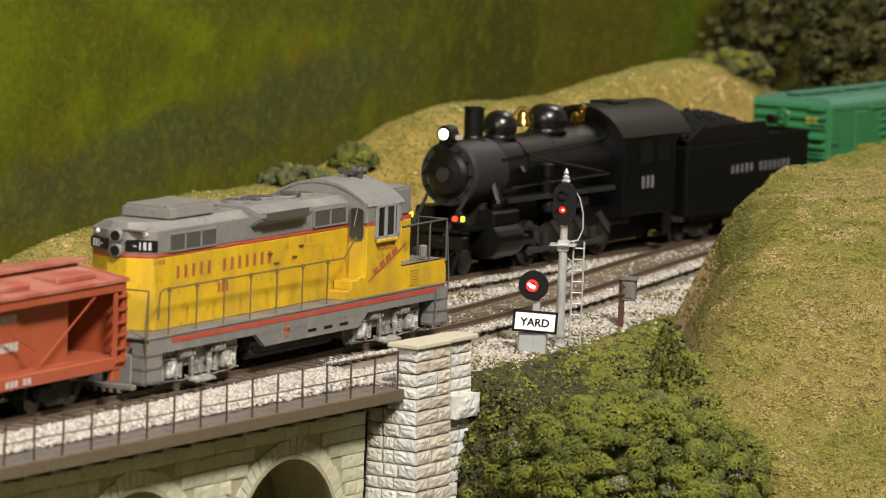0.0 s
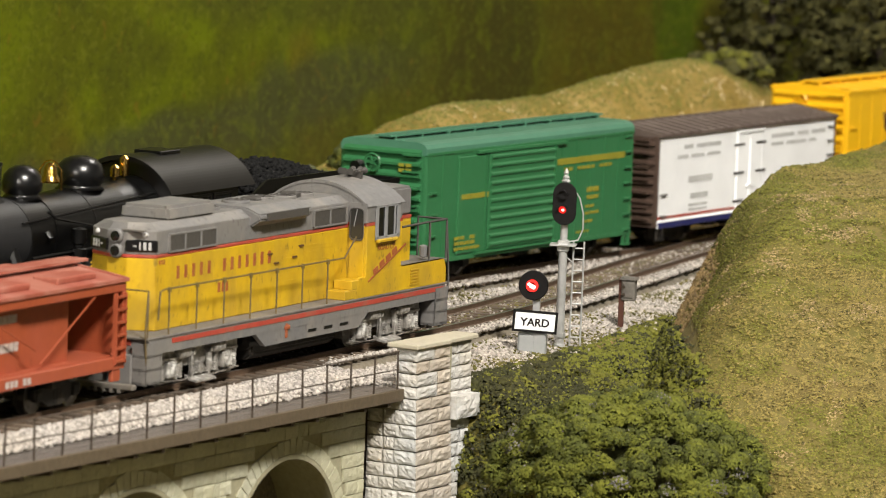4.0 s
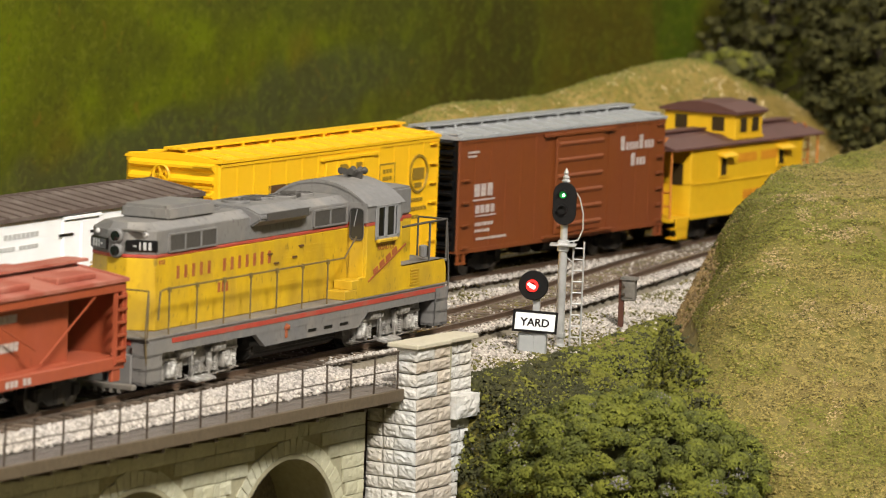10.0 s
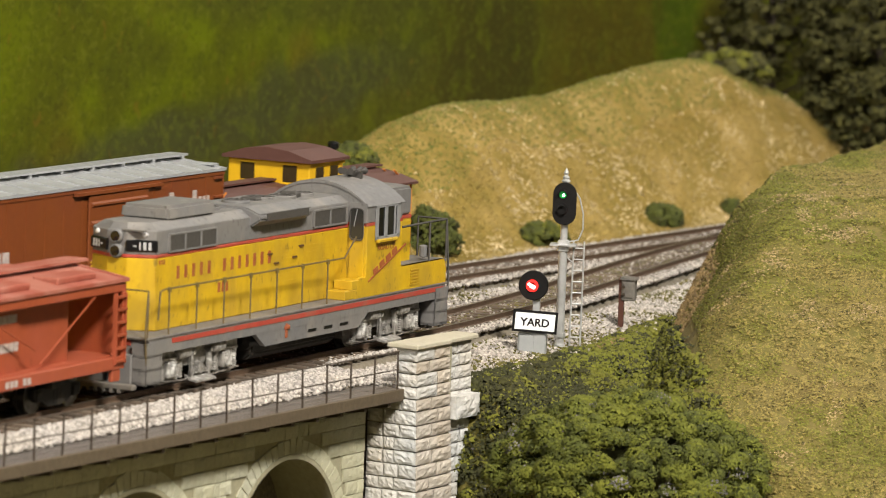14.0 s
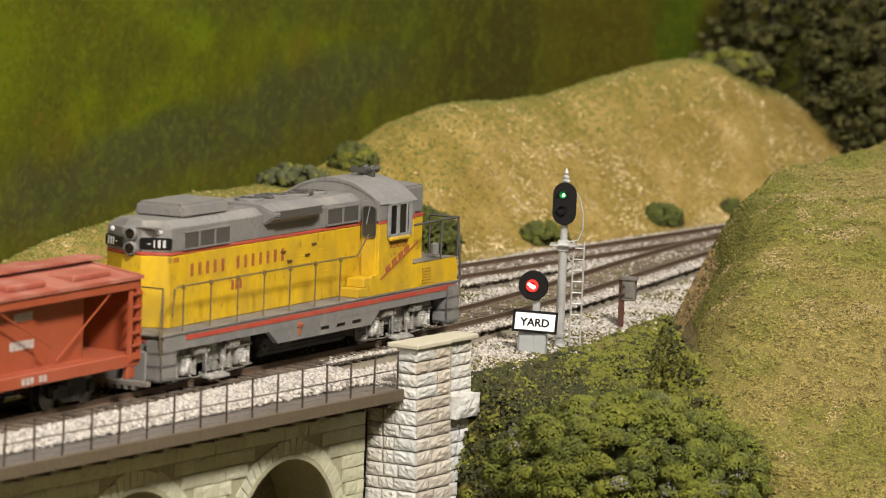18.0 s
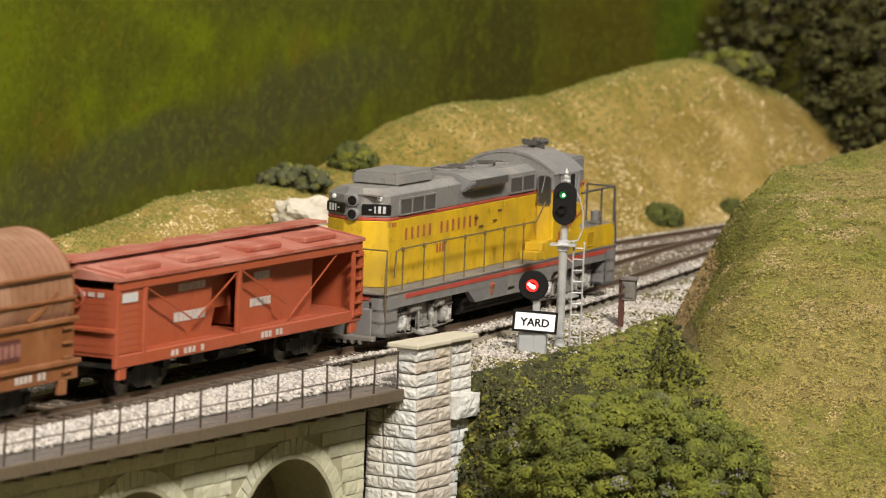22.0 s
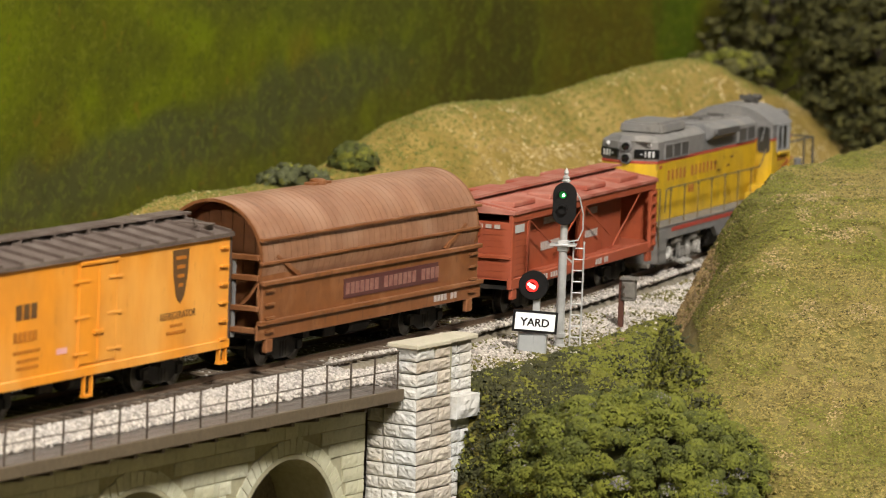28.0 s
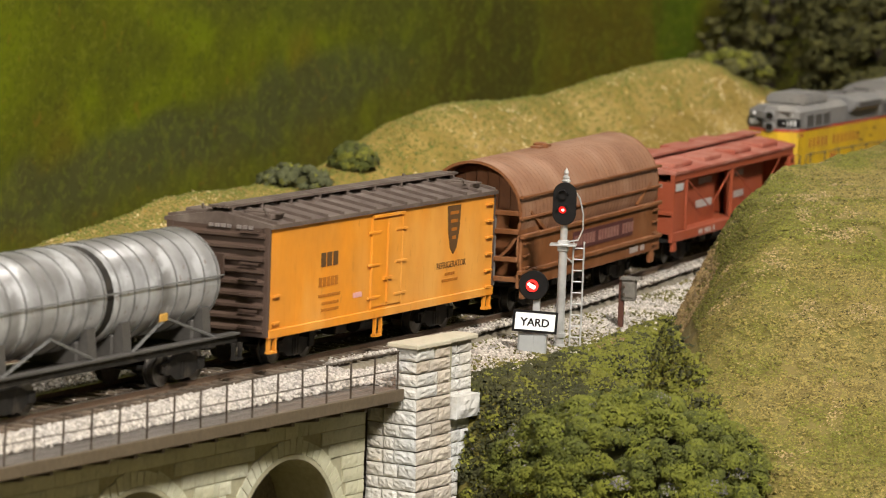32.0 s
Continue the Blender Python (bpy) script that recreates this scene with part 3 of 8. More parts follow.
M["letter_pink"] = mat("faded_pinkish_letters", (0.289, 0.148, 0.113), (0.157, 0.047, 0.0393), 0.6, 0.5, 0.1)
M["brass"] = mat("polished_brass", (0.718, 0.451, 0.122), (0.556, 0.349, 0.0873), 0.2, 0.4, 0.05, metal=1.0)
M["boxcar_red"] = mat("oxide_red", (0.32, 0.066, 0.022), (0.26, 0.05, 0.017), 0.6, 0.4, 0.05, c3=(0.329, 0.079, 0.047), mix3=0.5)
M["vinegar_brown"] = mat("weathered_brown", (0.189, 0.0634, 0.0134), (0.132, 0.0424, 0.00929), 0.62, 0.3, 0.04, c3=(0.219, 0.0853, 0.0345), mix3=0.5)
M["barrel_brown"] = random_tint(mat("dusty_stave_brown", (0.266, 0.131, 0.0704), (0.199, 0.0899, 0.0454), 0.7, 0.4, 0.04, c3=(0.156, 0.0658, 0.0296), mix3=0.5), 0.93, 1.06)
M["orange"] = mat("reefer_orange", (0.7, 0.26, 0.018), (0.63, 0.225, 0.014), 0.5, 0.35, 0.05, c3=(0.47, 0.2, 0.035), mix3=0.65, stretch=(1, 1, 0.6))
M["roof_brown"] = mat("dark_brown_roof", (0.0675, 0.0452, 0.0367), (0.11, 0.0814, 0.0675), 0.65, 0.5, 0.06, c3=(0.149, 0.115, 0.0956), mix3=0.5)
M["end_brown"] = mat("brown_car_end", (0.0708, 0.0416, 0.0297), (0.0509, 0.0297, 0.0219), 0.6, 0.4, 0.05, c3=(0.104, 0.0708, 0.0548), mix3=0.4)
M["tank_silver"] = mat("weathered_aluminium", (0.46, 0.46, 0.475), (0.24, 0.24, 0.245), 0.3, 0.1, 0.05, metal=0.25, c3=(0.2, 0.185, 0.17), mix3=0.6, stretch=(1.2, 1, 0.9))
M["tank_band"] = mat("dull_tank_band", (0.2, 0.2, 0.197), (0.11, 0.107, 0.103), 0.35, 0.5, 0.05, metal=0.3)
M["car_green"] = mat("bright_car_green", (0.0319, 0.157, 0.0587), (0.0283, 0.139, 0.0509), 0.4, 0.35, 0.04, c3=(0.0393, 0.166, 0.0708), mix3=0.4)
M["green_roof"] = mat("roof_green", (0.0708, 0.203, 0.13), (0.0587, 0.175, 0.109), 0.4, 0.35, 0.04)
M["box_yellow"] = mat("bright_car_yellow", (0.82, 0.475, 0.01), (0.78, 0.445, 0.009), 0.42, 0.35, 0.04, c3=(0.79, 0.42, 0.01), mix3=0.4)
M["box_brown"] = mat("mineral_brown", (0.19, 0.05, 0.01), (0.168, 0.043, 0.0085), 0.5, 0.4, 0.04, c3=(0.166, 0.0393, 0.0177), mix3=0.4)
M["roof_grey"] = mat("galvanized_roof", (0.42, 0.43, 0.44), (0.33, 0.34, 0.35), 0.35, 0.4, 0.05, metal=0.2)
M["caboose_yellow"] = mat("caboose_yellow", (0.7, 0.42, 0.012), (0.64, 0.38, 0.01), 0.48, 0.35, 0.04, c3=(0.62, 0.309, 0.00501), mix3=0.4)
M["caboose_window"] = mat("brown_shaded_window", (0.05, 0.032, 0.014), (0.035, 0.023, 0.01), 0.25, 0.3, 0.05)
M["caboose_roof"] = mat("caboose_brown_roof", (0.104, 0.0431, 0.0334), (0.0873, 0.0356, 0.0283), 0.6, 0.4, 0.05)
M["rail_orange"] = mat("orange_red_ironwork", (0.56, 0.19, 0.03), (0.5, 0.16, 0.026), 0.5, 0.4, 0.05)
M["navy"] = mat("navy_stripe", (0.0177, 0.0212, 0.113), (0.0144, 0.0177, 0.0873), 0.5, 0.4, 0.05)
M["coal"] = mat("coal", (0.005, 0.005, 0.0054), (0.01, 0.01, 0.01), 0.8, 1.0, 0.1, 1.0, spec=0.15)
M["steam_black"] = mat("engine_black", (0.0013, 0.0013, 0.0015), (0.0021, 0.0021, 0.0021), 0.33, 0.5, 0.04, c3=(0.0035, 0.0034, 0.0033), mix3=0.5, spec=0.5)
M["graphite"] = mat("smokebox_graphite", (0.016, 0.016, 0.0172), (0.023, 0.023, 0.0238), 0.45, 0.5, 0.04, spec=0.4)
weather(M["barrel_brown"], (0.37, 0.225, 0.15), 0.05, 0.48, 0.7, 0.55)
weather(M["barrel_brown"], (0.11, 0.05, 0.025), 0.3, 0.6, 0.75, 0.5, (1, 0.3, 0.3))
weather(M["vinegar_brown"], (0.29, 0.135, 0.06), 0.12, 0.52, 0.7, 0.5, (1, 1, 0.5))
weather(M["vinegar_brown"], (0.07, 0.03, 0.01), 0.5, 0.6, 0.72, 0.5, (1, 1, 0.5))
weather(M["orange"], (0.74, 0.38, 0.09), 0.045, 0.5, 0.68, 0.6, (1, 1, 0.4))
weather(M["orange"], (0.3, 0.11, 0.02), 0.4, 0.63, 0.76, 0.55, (1, 1, 0.4))
weather(M["dusty_oxide"], (0.45, 0.22, 0.17), 0.06, 0.5, 0.7, 0.6)
weather(M["boxcar_red"], (0.16, 0.035, 0.014), 0.35, 0.6, 0.74, 0.5, (1, 1, 0.5))
weather(M["tank_silver"], (0.1, 0.095, 0.09), 0.06, 0.48, 0.64, 0.65)
weather(M["tank_silver"], (0.66, 0.67, 0.7), 0.1, 0.56, 0.66, 0.6)
weather(M["tank_silver"], (0.14, 0.08, 0.04), 0.4, 0.64, 0.72, 0.7)
weather(M["roof_brown"], (0.2, 0.165, 0.145), 0.12, 0.54, 0.7, 0.5)
GLOW_WHITE = glow("lit_headlight", (1.0, 0.97, 0.9), 8)
GLOW_RED = glow("lit_red_marker", (1.0, 0.05, 0.015), 2.2)
GLOW_AMBER = glow("lit_amber_marker", (0.8, 0.7, 0.05), 1.2)


def copies(name, bm, material, parent, places, label=""):
    """One mesh at several places, each an object of its own."""
    first = part(name, bm, material, parent, label)
    for i, p in enumerate(places):
        ob = first if i == 0 else new(name, first.data)
        ob.parent = parent
        ob.location = [c * MM for c in p]
    return first


def side_bars(name, parent, rows, material, y=-17.6, label="", thick=0.12):
    """Painted lettering as plain bars on the near side: rows of x, z, letter width, height, gap, a pattern of lengths."""
    bm = bmesh.new()
    for x, z, w, h, gap, pattern in rows:
        for ch in pattern:
            if ch == "#":
                B((x, x + w, y - thick, y + 0.02, z, z + h), bm=bm)
            x += w + gap
    ob = part(name, bm, material, parent, label)
    ob["kind"] = "stuff"
    return ob


def wheel_mesh(r, spokes=0):
    return lathe([(0.8, -1.5), (r * 0.45, -1.4), (r * 0.8, -1.0), (r, -1.2), (r, 1.0), (r + 0.9, 1.0), (r + 0.9, 1.5), (0.8, 1.5)], (0, 0, 0), "y", 20)


WHEELS = []


def wheelset(parent, x, r, material, gauge=8.4, name="wheelset"):
    bm = wheel_mesh(r)
    for v in bm.verts:
        v.co = Vector((v.co.x, v.co.y - gauge, v.co.z))
    n = len(bm.verts)
    geom = bmesh.ops.duplicate(bm, geom=bm.verts[:] + bm.edges[:] + bm.faces[:])["geom"]
    for g in geom:
        if isinstance(g, bmesh.types.BMVert):
            g.co.y *= -1
    bmesh.ops.recalc_face_normals(bm, faces=bm.faces[:])
    tube([(0, -gauge, 0), (0, gauge, 0)], 0.9, 8, bm)
    ob = part(name, bm, material, parent, smooth=False)
    ob.location = (x * MM, 0, r * MM)
    WHEELS.append((ob, r))
    return ob


def freight_truck(car, x, frame_mat):
    t = part("truck", B((-2.2, 2.2, -10.5, 10.5, 3.8, 7.2), bevel=0.4), M["frame_black"], car)
    t.location = (x * MM, 0, 0)
    prof = [(-12, 4.2), (-12, 6.8), (-8.2, 6.9), (-4, 8.6), (4, 8.6), (8.2, 6.9), (12, 6.8), (12, 4.2), (8.4, 4.0), (4.4, 1.7), (-4.4, 1.7), (-8.4, 4.0)]
    for y in (-11.6, 10.2):
        bm = prism(prof, y, y + 1.4, "y")
        for xx in (-9.5, 9.5):
            B((xx - 1.7, xx + 1.7, y - 0.5, y + 1.7, 3.4, 6.4), bm=bm, bevel=0.3)
        for k in (-1.6, 0.0, 1.6):
            tube([(k, y + 0.5, 2.2), (k, y + 0.5, 6.8)], 0.7, 6, bm)
        part("side_frame", bm, frame_mat, t)
    for xx in (-9.5, 9.5):
        wheelset(t, xx, 4.75, M["wheel_steel"])
    return t


def couplers(car, half, material):
    for k in (-1, 1):
        x0, x1 = k * (half - 4), k * (half + 6.5)
        bm = B((min(x0, x1), max(x0, x1), -1.3, 1.3, 6.6, 9.4), bevel=0.3)
        B((min(k * (half + 4.2), k * (half + 7.6)), max(k * (half + 4.2), k * (half + 7.6)), -2.6, 2.2, 6.0, 10.0), bm=bm, bevel=0.5)
        part("coupler", bm, material, car)


def underframe(car, half, material, z0=6.5, z1=10.5):
    part("underframe", B((-half + 2, half - 2, -4, 4, z0, z1), (-half + 1, half - 1, -16.4, 16.4, z1 - 1, z1 + 0.3), (-half + 30, -half + 34, -15, 15, z1 - 3.4, z1), (half - 34, half - 30, -15, 15, z1 - 3.4, z1)), material, car)
    bm = lathe([(0.5, -7), (3, -6.5), (3, 6.5), (0.5, 7)], (6, -6.5, 6.6), "x", 12)
    B((-18, -10, -10, -5, 4.8, 8.5), bm=bm, bevel=0.4)
    tube([(-30, -4, 5), (30, -4, 5)], 0.5, 5, bm)
    part("brake_gear", bm, M["frame_black"], car)


def ladder(car, x, y, z0, z1, material, w=5.0, n=6, axis="x", rail=True):
    """Grab-iron ladder with rungs along x or y, standing off the wall."""
    first = None
    for i in range(n):
        z = z0 + (z1 - z0) * i / (n - 1)
        if first is None:
            if axis == "x":
                k = 1 if y > 0 else -1
                bm = B((x - w / 2, x + w / 2, min(y, y + k * 0.9), max(y, y + k * 0.9), -0.32, 0.32))
            else:
                k = 1 if x > 0 else -1
                bm = B((min(x, x + k * 0.9), max(x, x + k * 0.9), y - w / 2, y + w / 2, -0.32, 0.32))
            ob = first = part("rung" if rail else "grab_iron", bm, material, car)
        else:
            ob = new("rung" if rail else "grab_iron", first.data)
        ob.parent = car
        ob.location = (0, 0, z * MM)
    bm = bmesh.new()
    if rail:
        for d in (-w / 2, w / 2):
            if axis == "x":
                B((x + d - 0.3, x + d + 0.3, y - 0.6, y + 0.6, z0 - 1, z1 + 1), bm=bm)
            else:
                B((x - 0.6, x + 0.6, y + d - 0.3, y + d + 0.3, z0 - 1, z1 + 1), bm=bm)
        part("ladder_rail", bm, material, car)


def stirrups(car, half, z, material, w=4.4, deep=4.2):
    for x in (-half + w / 2 + 0.8, half - w / 2 - 0.8):
        for y in (-17.0, 17.0):
            bm = B((x - w / 2, x - w / 2 + 0.8, y - 0.6, y + 0.6, z - deep, z), (x + w / 2 - 0.8, x + w / 2, y - 0.6, y + 0.6, z - deep, z), (x - w / 2, x + w / 2, y - 0.9, y + 0.9, z - deep - 0.7, z - deep))
            part("step", bm, material, car)


def ribbed_end(car, x, z0, z1, half_w, n, material, name="end_panel", depth=1.1):
    """A car end with pressed horizontal ribs."""
    k = 1 if x > 0 else -1
    pitch = (z1 - z0) / n
    panel = part(name, B((min(x, x - k), max(x, x - k), -half_w, half_w, z0, z1)), material, car)
    prof = [(x, -pitch * 0.36), (x + k * depth, -pitch * 0.1), (x + k * depth, pitch * 0.1), (x, pitch * 0.36)]
    copies("rib", prism(prof, -half_w + 1.2, half_w - 1.2, "y"), material, panel, [(0, 0, z0 + pitch * (i + 0.5)) for i in range(n)])
    return panel


def brake_wheel(car, x, y, z, material):
    k = 1 if x > 0 else -1
    bm = bmesh.new()
    ring = [(x + k * 1.6, y + 3.0 * math.cos(a), z + 3.0 * math.sin(a)) for a in np.linspace(0, 2 * math.pi, 17)]
    tube(ring, 0.45, 5, bm)
    for a in range(5):
        tube([(x + k * 1.6, y, z), (x + k * 1.6, y + 3.0 * math.cos(a * 1.2566), z + 3.0 * math.sin(a * 1.2566))], 0.3, 4, bm)
    tube([(x, y, z), (x + k * 2.0, y, z)], 0.7, 6, bm)
    return part("brake_wheel", bm, material, car)


def peaked_roof(car, half, half_w, z_eave, z_peak, material, ribs=13, over=0.8, lip=1.3, rib_h=0.5):
    prof = [(-half_w - over, z_eave), (-half_w - over, z_eave + lip), (0, z_peak), (half_w + over, z_eave + lip), (half_w + over, z_eave)]
    roof = part("roof", prism(prof, -half - 0.5, half + 0.5, "x"), material, car)
    bm = None
    for i in range(ribs):
        x = -half + 2 + (2 * half - 4) * i / (ribs - 1)
        p = [(-half_w - over, z_eave + lip), (-half_w - over, z_eave + lip + rib_h), (0, z_peak + rib_h), (half_w + over, z_eave + lip + rib_h), (half_w + over, z_eave + lip), (0, z_peak)]
        if bm is None:
            ob = bm = part("roof_rib", prism(p, -0.5, 0.5, "x"), material, roof)
        else:
            ob = new("roof_rib", bm.data)
            ob.parent = roof
        ob.location = (x * MM, 0, 0)
    return roof


def running_board(car, half, z, material, w=3.4, lift=1.0):
    board = part("running_board", B(*[(-half - 1, half + 1, y, y + w / 1.6 - 0.2, z + lift, z + lift + 0.7) for y in (-w, -w / 3.2, w / 2.6)]), material, car)
    copies("saddle", B((-0.5, 0.5, -w, w, z - 0.3, z + lift)), material, board, [(-half + 2 + (2 * half - 4) * i / 8, 0, 0) for i in range(9)])
    return board


def box_shell(car, half, half_w, z0, z1, material, panels=14, rivet=True):
    """Side walls with thin vertical seams, floor to eave."""
    body = part("body", B((-half, half, -half_w, half_w, z0, z1), bevel=0.35), material, car)
    bm = bmesh.new()
    for i in range(panels + 1):
        x = -half + 0.6 + (2 * half - 1.2) * i / panels
        for y in (-half_w, half_w):
            k = -1 if y < 0 else 1
            B((x - 0.35, x + 0.35, min(y, y + k * 0.16), max(y, y + k * 0.16), z0 + 0.5, z1 - 0.5), bm=bm)
    for y in (-half_w, half_w):
        k = -1 if y < 0 else 1
        B((-half, half, min(y, y + k * 0.3), max(y, y + k * 0.3), z1 - 1.2, z1 - 0.2), (-half, half, min(y, y + k * 0.3), max(y, y + k * 0.3), z0, z0 + 1.4), bm=bm)
    part("side_seam", bm, material, body)
    return body


def ribbed_door(car, x0, x1, z0, z1, material, ribs=5, y=-17.5, off=0.7):
    d = part("door", B((x0, x1, y - off, y, z0, z1), bevel=0.2), material, car)
    p = [(y - off, -0.9), (y - off - 0.6, -0.3), (y - off - 0.6, 0.3), (y - off, 0.9)]
    copies("door_rib", prism(p, x0 + 1, x1 - 1, "x"), material, d, [(0, 0, z0 + (z1 - z0) * (i + 0.5) / ribs) for i in range(ribs)])
    part("door_track", B((x0 - 8, x1 + 8, y - 1.2, y, z1 + 0.2, z1 + 1.1)), material, d)
    part("door_track", B((x0 - 8, x1 + 8, y - 1.0, y, z0 - 1.2, z0 - 0.3)), material, d)
    return d


FORE_TRAIN, FAR_TRAIN = [], []


# ---- diesel truck: chord beam, pedestals, coil springs, swing hanger and leaf springs ----
def coil_spring(x, y, z0, z1, r, bm):
    n = 8
    prof = []
    for i in range(n):
        a = z0 + (z1 - z0) * i / n
        b = z0 + (z1 - z0) * (i + 1) / n
        prof += [(r * 0.72, a), (r, a + (b - a) * 0.3), (r, a + (b - a) * 0.7)]
    return lathe(prof + [(r * 0.72, z1)], (x, y, 0), "z", 10, bm)


def diesel_truck(car, x):
    t = part("truck", B((-24, 24, -9.4, 9.4, 6.4, 9.4), (-3, 3, -9, 9, 4, 9), bevel=0.4), M["frame_black"], car)
    t.location = (x * MM, 0, 0)
    V = M["truck_silver"]
    for k in (-1, 1):
        def across(a, b):
            return tuple(sorted((k * a, k * b)))
        ya, yb = across(11.0, 13.2)
        chord = [(-23.5, 11.2), (23.5, 11.2), (23.5, 8.2), (20.6, 7.4), (11.4, 7.4), (8.4, 5.6), (-8.4, 5.6), (-11.4, 7.4), (-20.6, 7.4), (-23.5, 8.2)]
        bm = prism(chord, ya, yb, "y", bevel=0.25)
        for xx in (-15.5, 15.5):
            for d in (-3.7, 3.7):
                B((xx + d - 1.1, xx + d + 1.1, ya, yb, 2.2, 7.8), bm=bm, bevel=0.15)
            B((xx - 5.2, xx + 5.2, *across(11.4, 13.0), 1.5, 2.4), bm=bm, bevel=0.15)
        for e in (-21.6, 21.6):
            prism([(e - 1.6, 8.4), (e + 1.6, 8.4), (e + 1.1, 2.4), (e - 0.5, 2.0)], ya, yb, "y", bm)
        part("side_frame", bm, V, t, "dusty silver-grey sprung truck frame")
        for xx in (-15.5, 15.5):
            jb = B((xx - 2.5, xx + 2.5, *across(11.8, 14.6), 3.0, 7.9), bevel=0.5)
            lathe([(0.3, -0.6), (1.5, -0.5), (2.0, 0.0), (2.0, 0.6)], (xx, k * 14.9, 5.4), "y", 14, jb)
            for a in range(4):
                c, d = 1.9 * math.cos(a * 1.571 + 0.785), 1.9 * math.sin(a * 1.571 + 0.785)
                tube([(xx + c, k * 14.5, 5.4 + d), (xx + c, k * 15.3, 5.4 + d)], 0.35, 5, jb)
            box = part("journal_box", jb, V, t)
            for d in (-5.6, 5.6):
                part("coil_spring", coil_spring(xx + d, k * 13.3, 2.6, 8.2, 0.85, bmesh.new()), V, box)
            part("equalizer_pad", B((xx - 6.8, xx + 6.8, *across(12.8, 14.2), 8.2, 9.0), bevel=0.15), V, box)
        # swing hanger with its spring plank and leaves
        hg = bmesh.new()
        for d in (-4.9, 4.9):
            B((d - 0.55, d + 0.55, *across(13.6, 14.8), 1.6, 10.4), bm=hg, bevel=0.15)
            tube([(d, k * 13.2, 9.6), (d, k * 15.4, 9.6)], 0.7, 8, hg)
        hanger = part("swing_hanger", hg, V, t)
        part("spring_plank", prism([(k * 12.6, 1.6), (k * 16.6, 0.9), (k * 16.6, 1.5), (k * 12.6, 3.0)], -5.8, 5.8, "x", bevel=0.12), V, hanger, "bright worn spring plank")
        leaves = bmesh.new()
        for i in range(5):
            h = 4.6 - 0.75 * i
            B((-h, h, *across(13.0, 14.6), 3.2 + 0.5 * i, 3.6 + 0.5 * i), bm=leaves, bevel=0.08)
        B((-1.0, 1.0, *across(12.9, 14.9), 3.0, 6.4), bm=leaves, bevel=0.2)
        part("leaf_spring", leaves, V, hanger)
        for xx in (-9.6, 9.6):
            bc = lathe([(0.4, -3.4), (1.2, -3.2), (1.7, -2.6), (1.7, 2.6), (1.2, 3.2), (0.4, 3.4)], (xx, k * 14.2, 10.0), "x", 12)
            tube([(xx + (3 if xx < 0 else -3), k * 14.2, 10), (xx * 0.55, k * 14.6, 9.6), (xx * 0.6, k * 14.8, 3.4)], 0.35, 5, bc)
            part("brake_cylinder", bc, V, t)
        rig = bmesh.new()
        for xx, d in ((-15.5, -1), (-15.5, 1), (15.5, -1), (15.5, 1)):
            B((xx + d * 6.9 - 0.6, xx + d * 6.9 + 0.6, *across(8.2, 11.0), 3.4, 7.6), bm=rig, bevel=0.2)
            tube([(xx + d * 6.9, k * 10.4, 7.4), (xx + d * 7.6, k * 11.6, 10.6)], 0.4, 5, rig)
        tube([(-23.5, k * 13.6, 2.6), (-10, k * 13.8, 1.9), (10, k * 13.8, 1.9), (23.5, k * 13.6, 2.6)], 0.3, 5, rig)
        part("brake_rigging", rig, M["grey_dusty"], t)
    for xx in (-15.5, 15.5):
        wheelset(t, xx, 5.75, M["wheel_steel"])
    return t


def round_rect(y0, y1, z0, z1, r, n=4):
    """Outline of a rectangle with rounded corners."""
    out = []
    for cy, cz, a in ((y1 - r, z1 - r, 0), (y0 + r, z1 - r, 90), (y0 + r, z0 + r, 180), (y1 - r, z0 + r, 270)):
        out += [(cy + r * math.cos(radians(a + 90 * i / n)), cz + r * math.sin(radians(a + 90 * i / n))) for i in range(n + 1)]
    return out


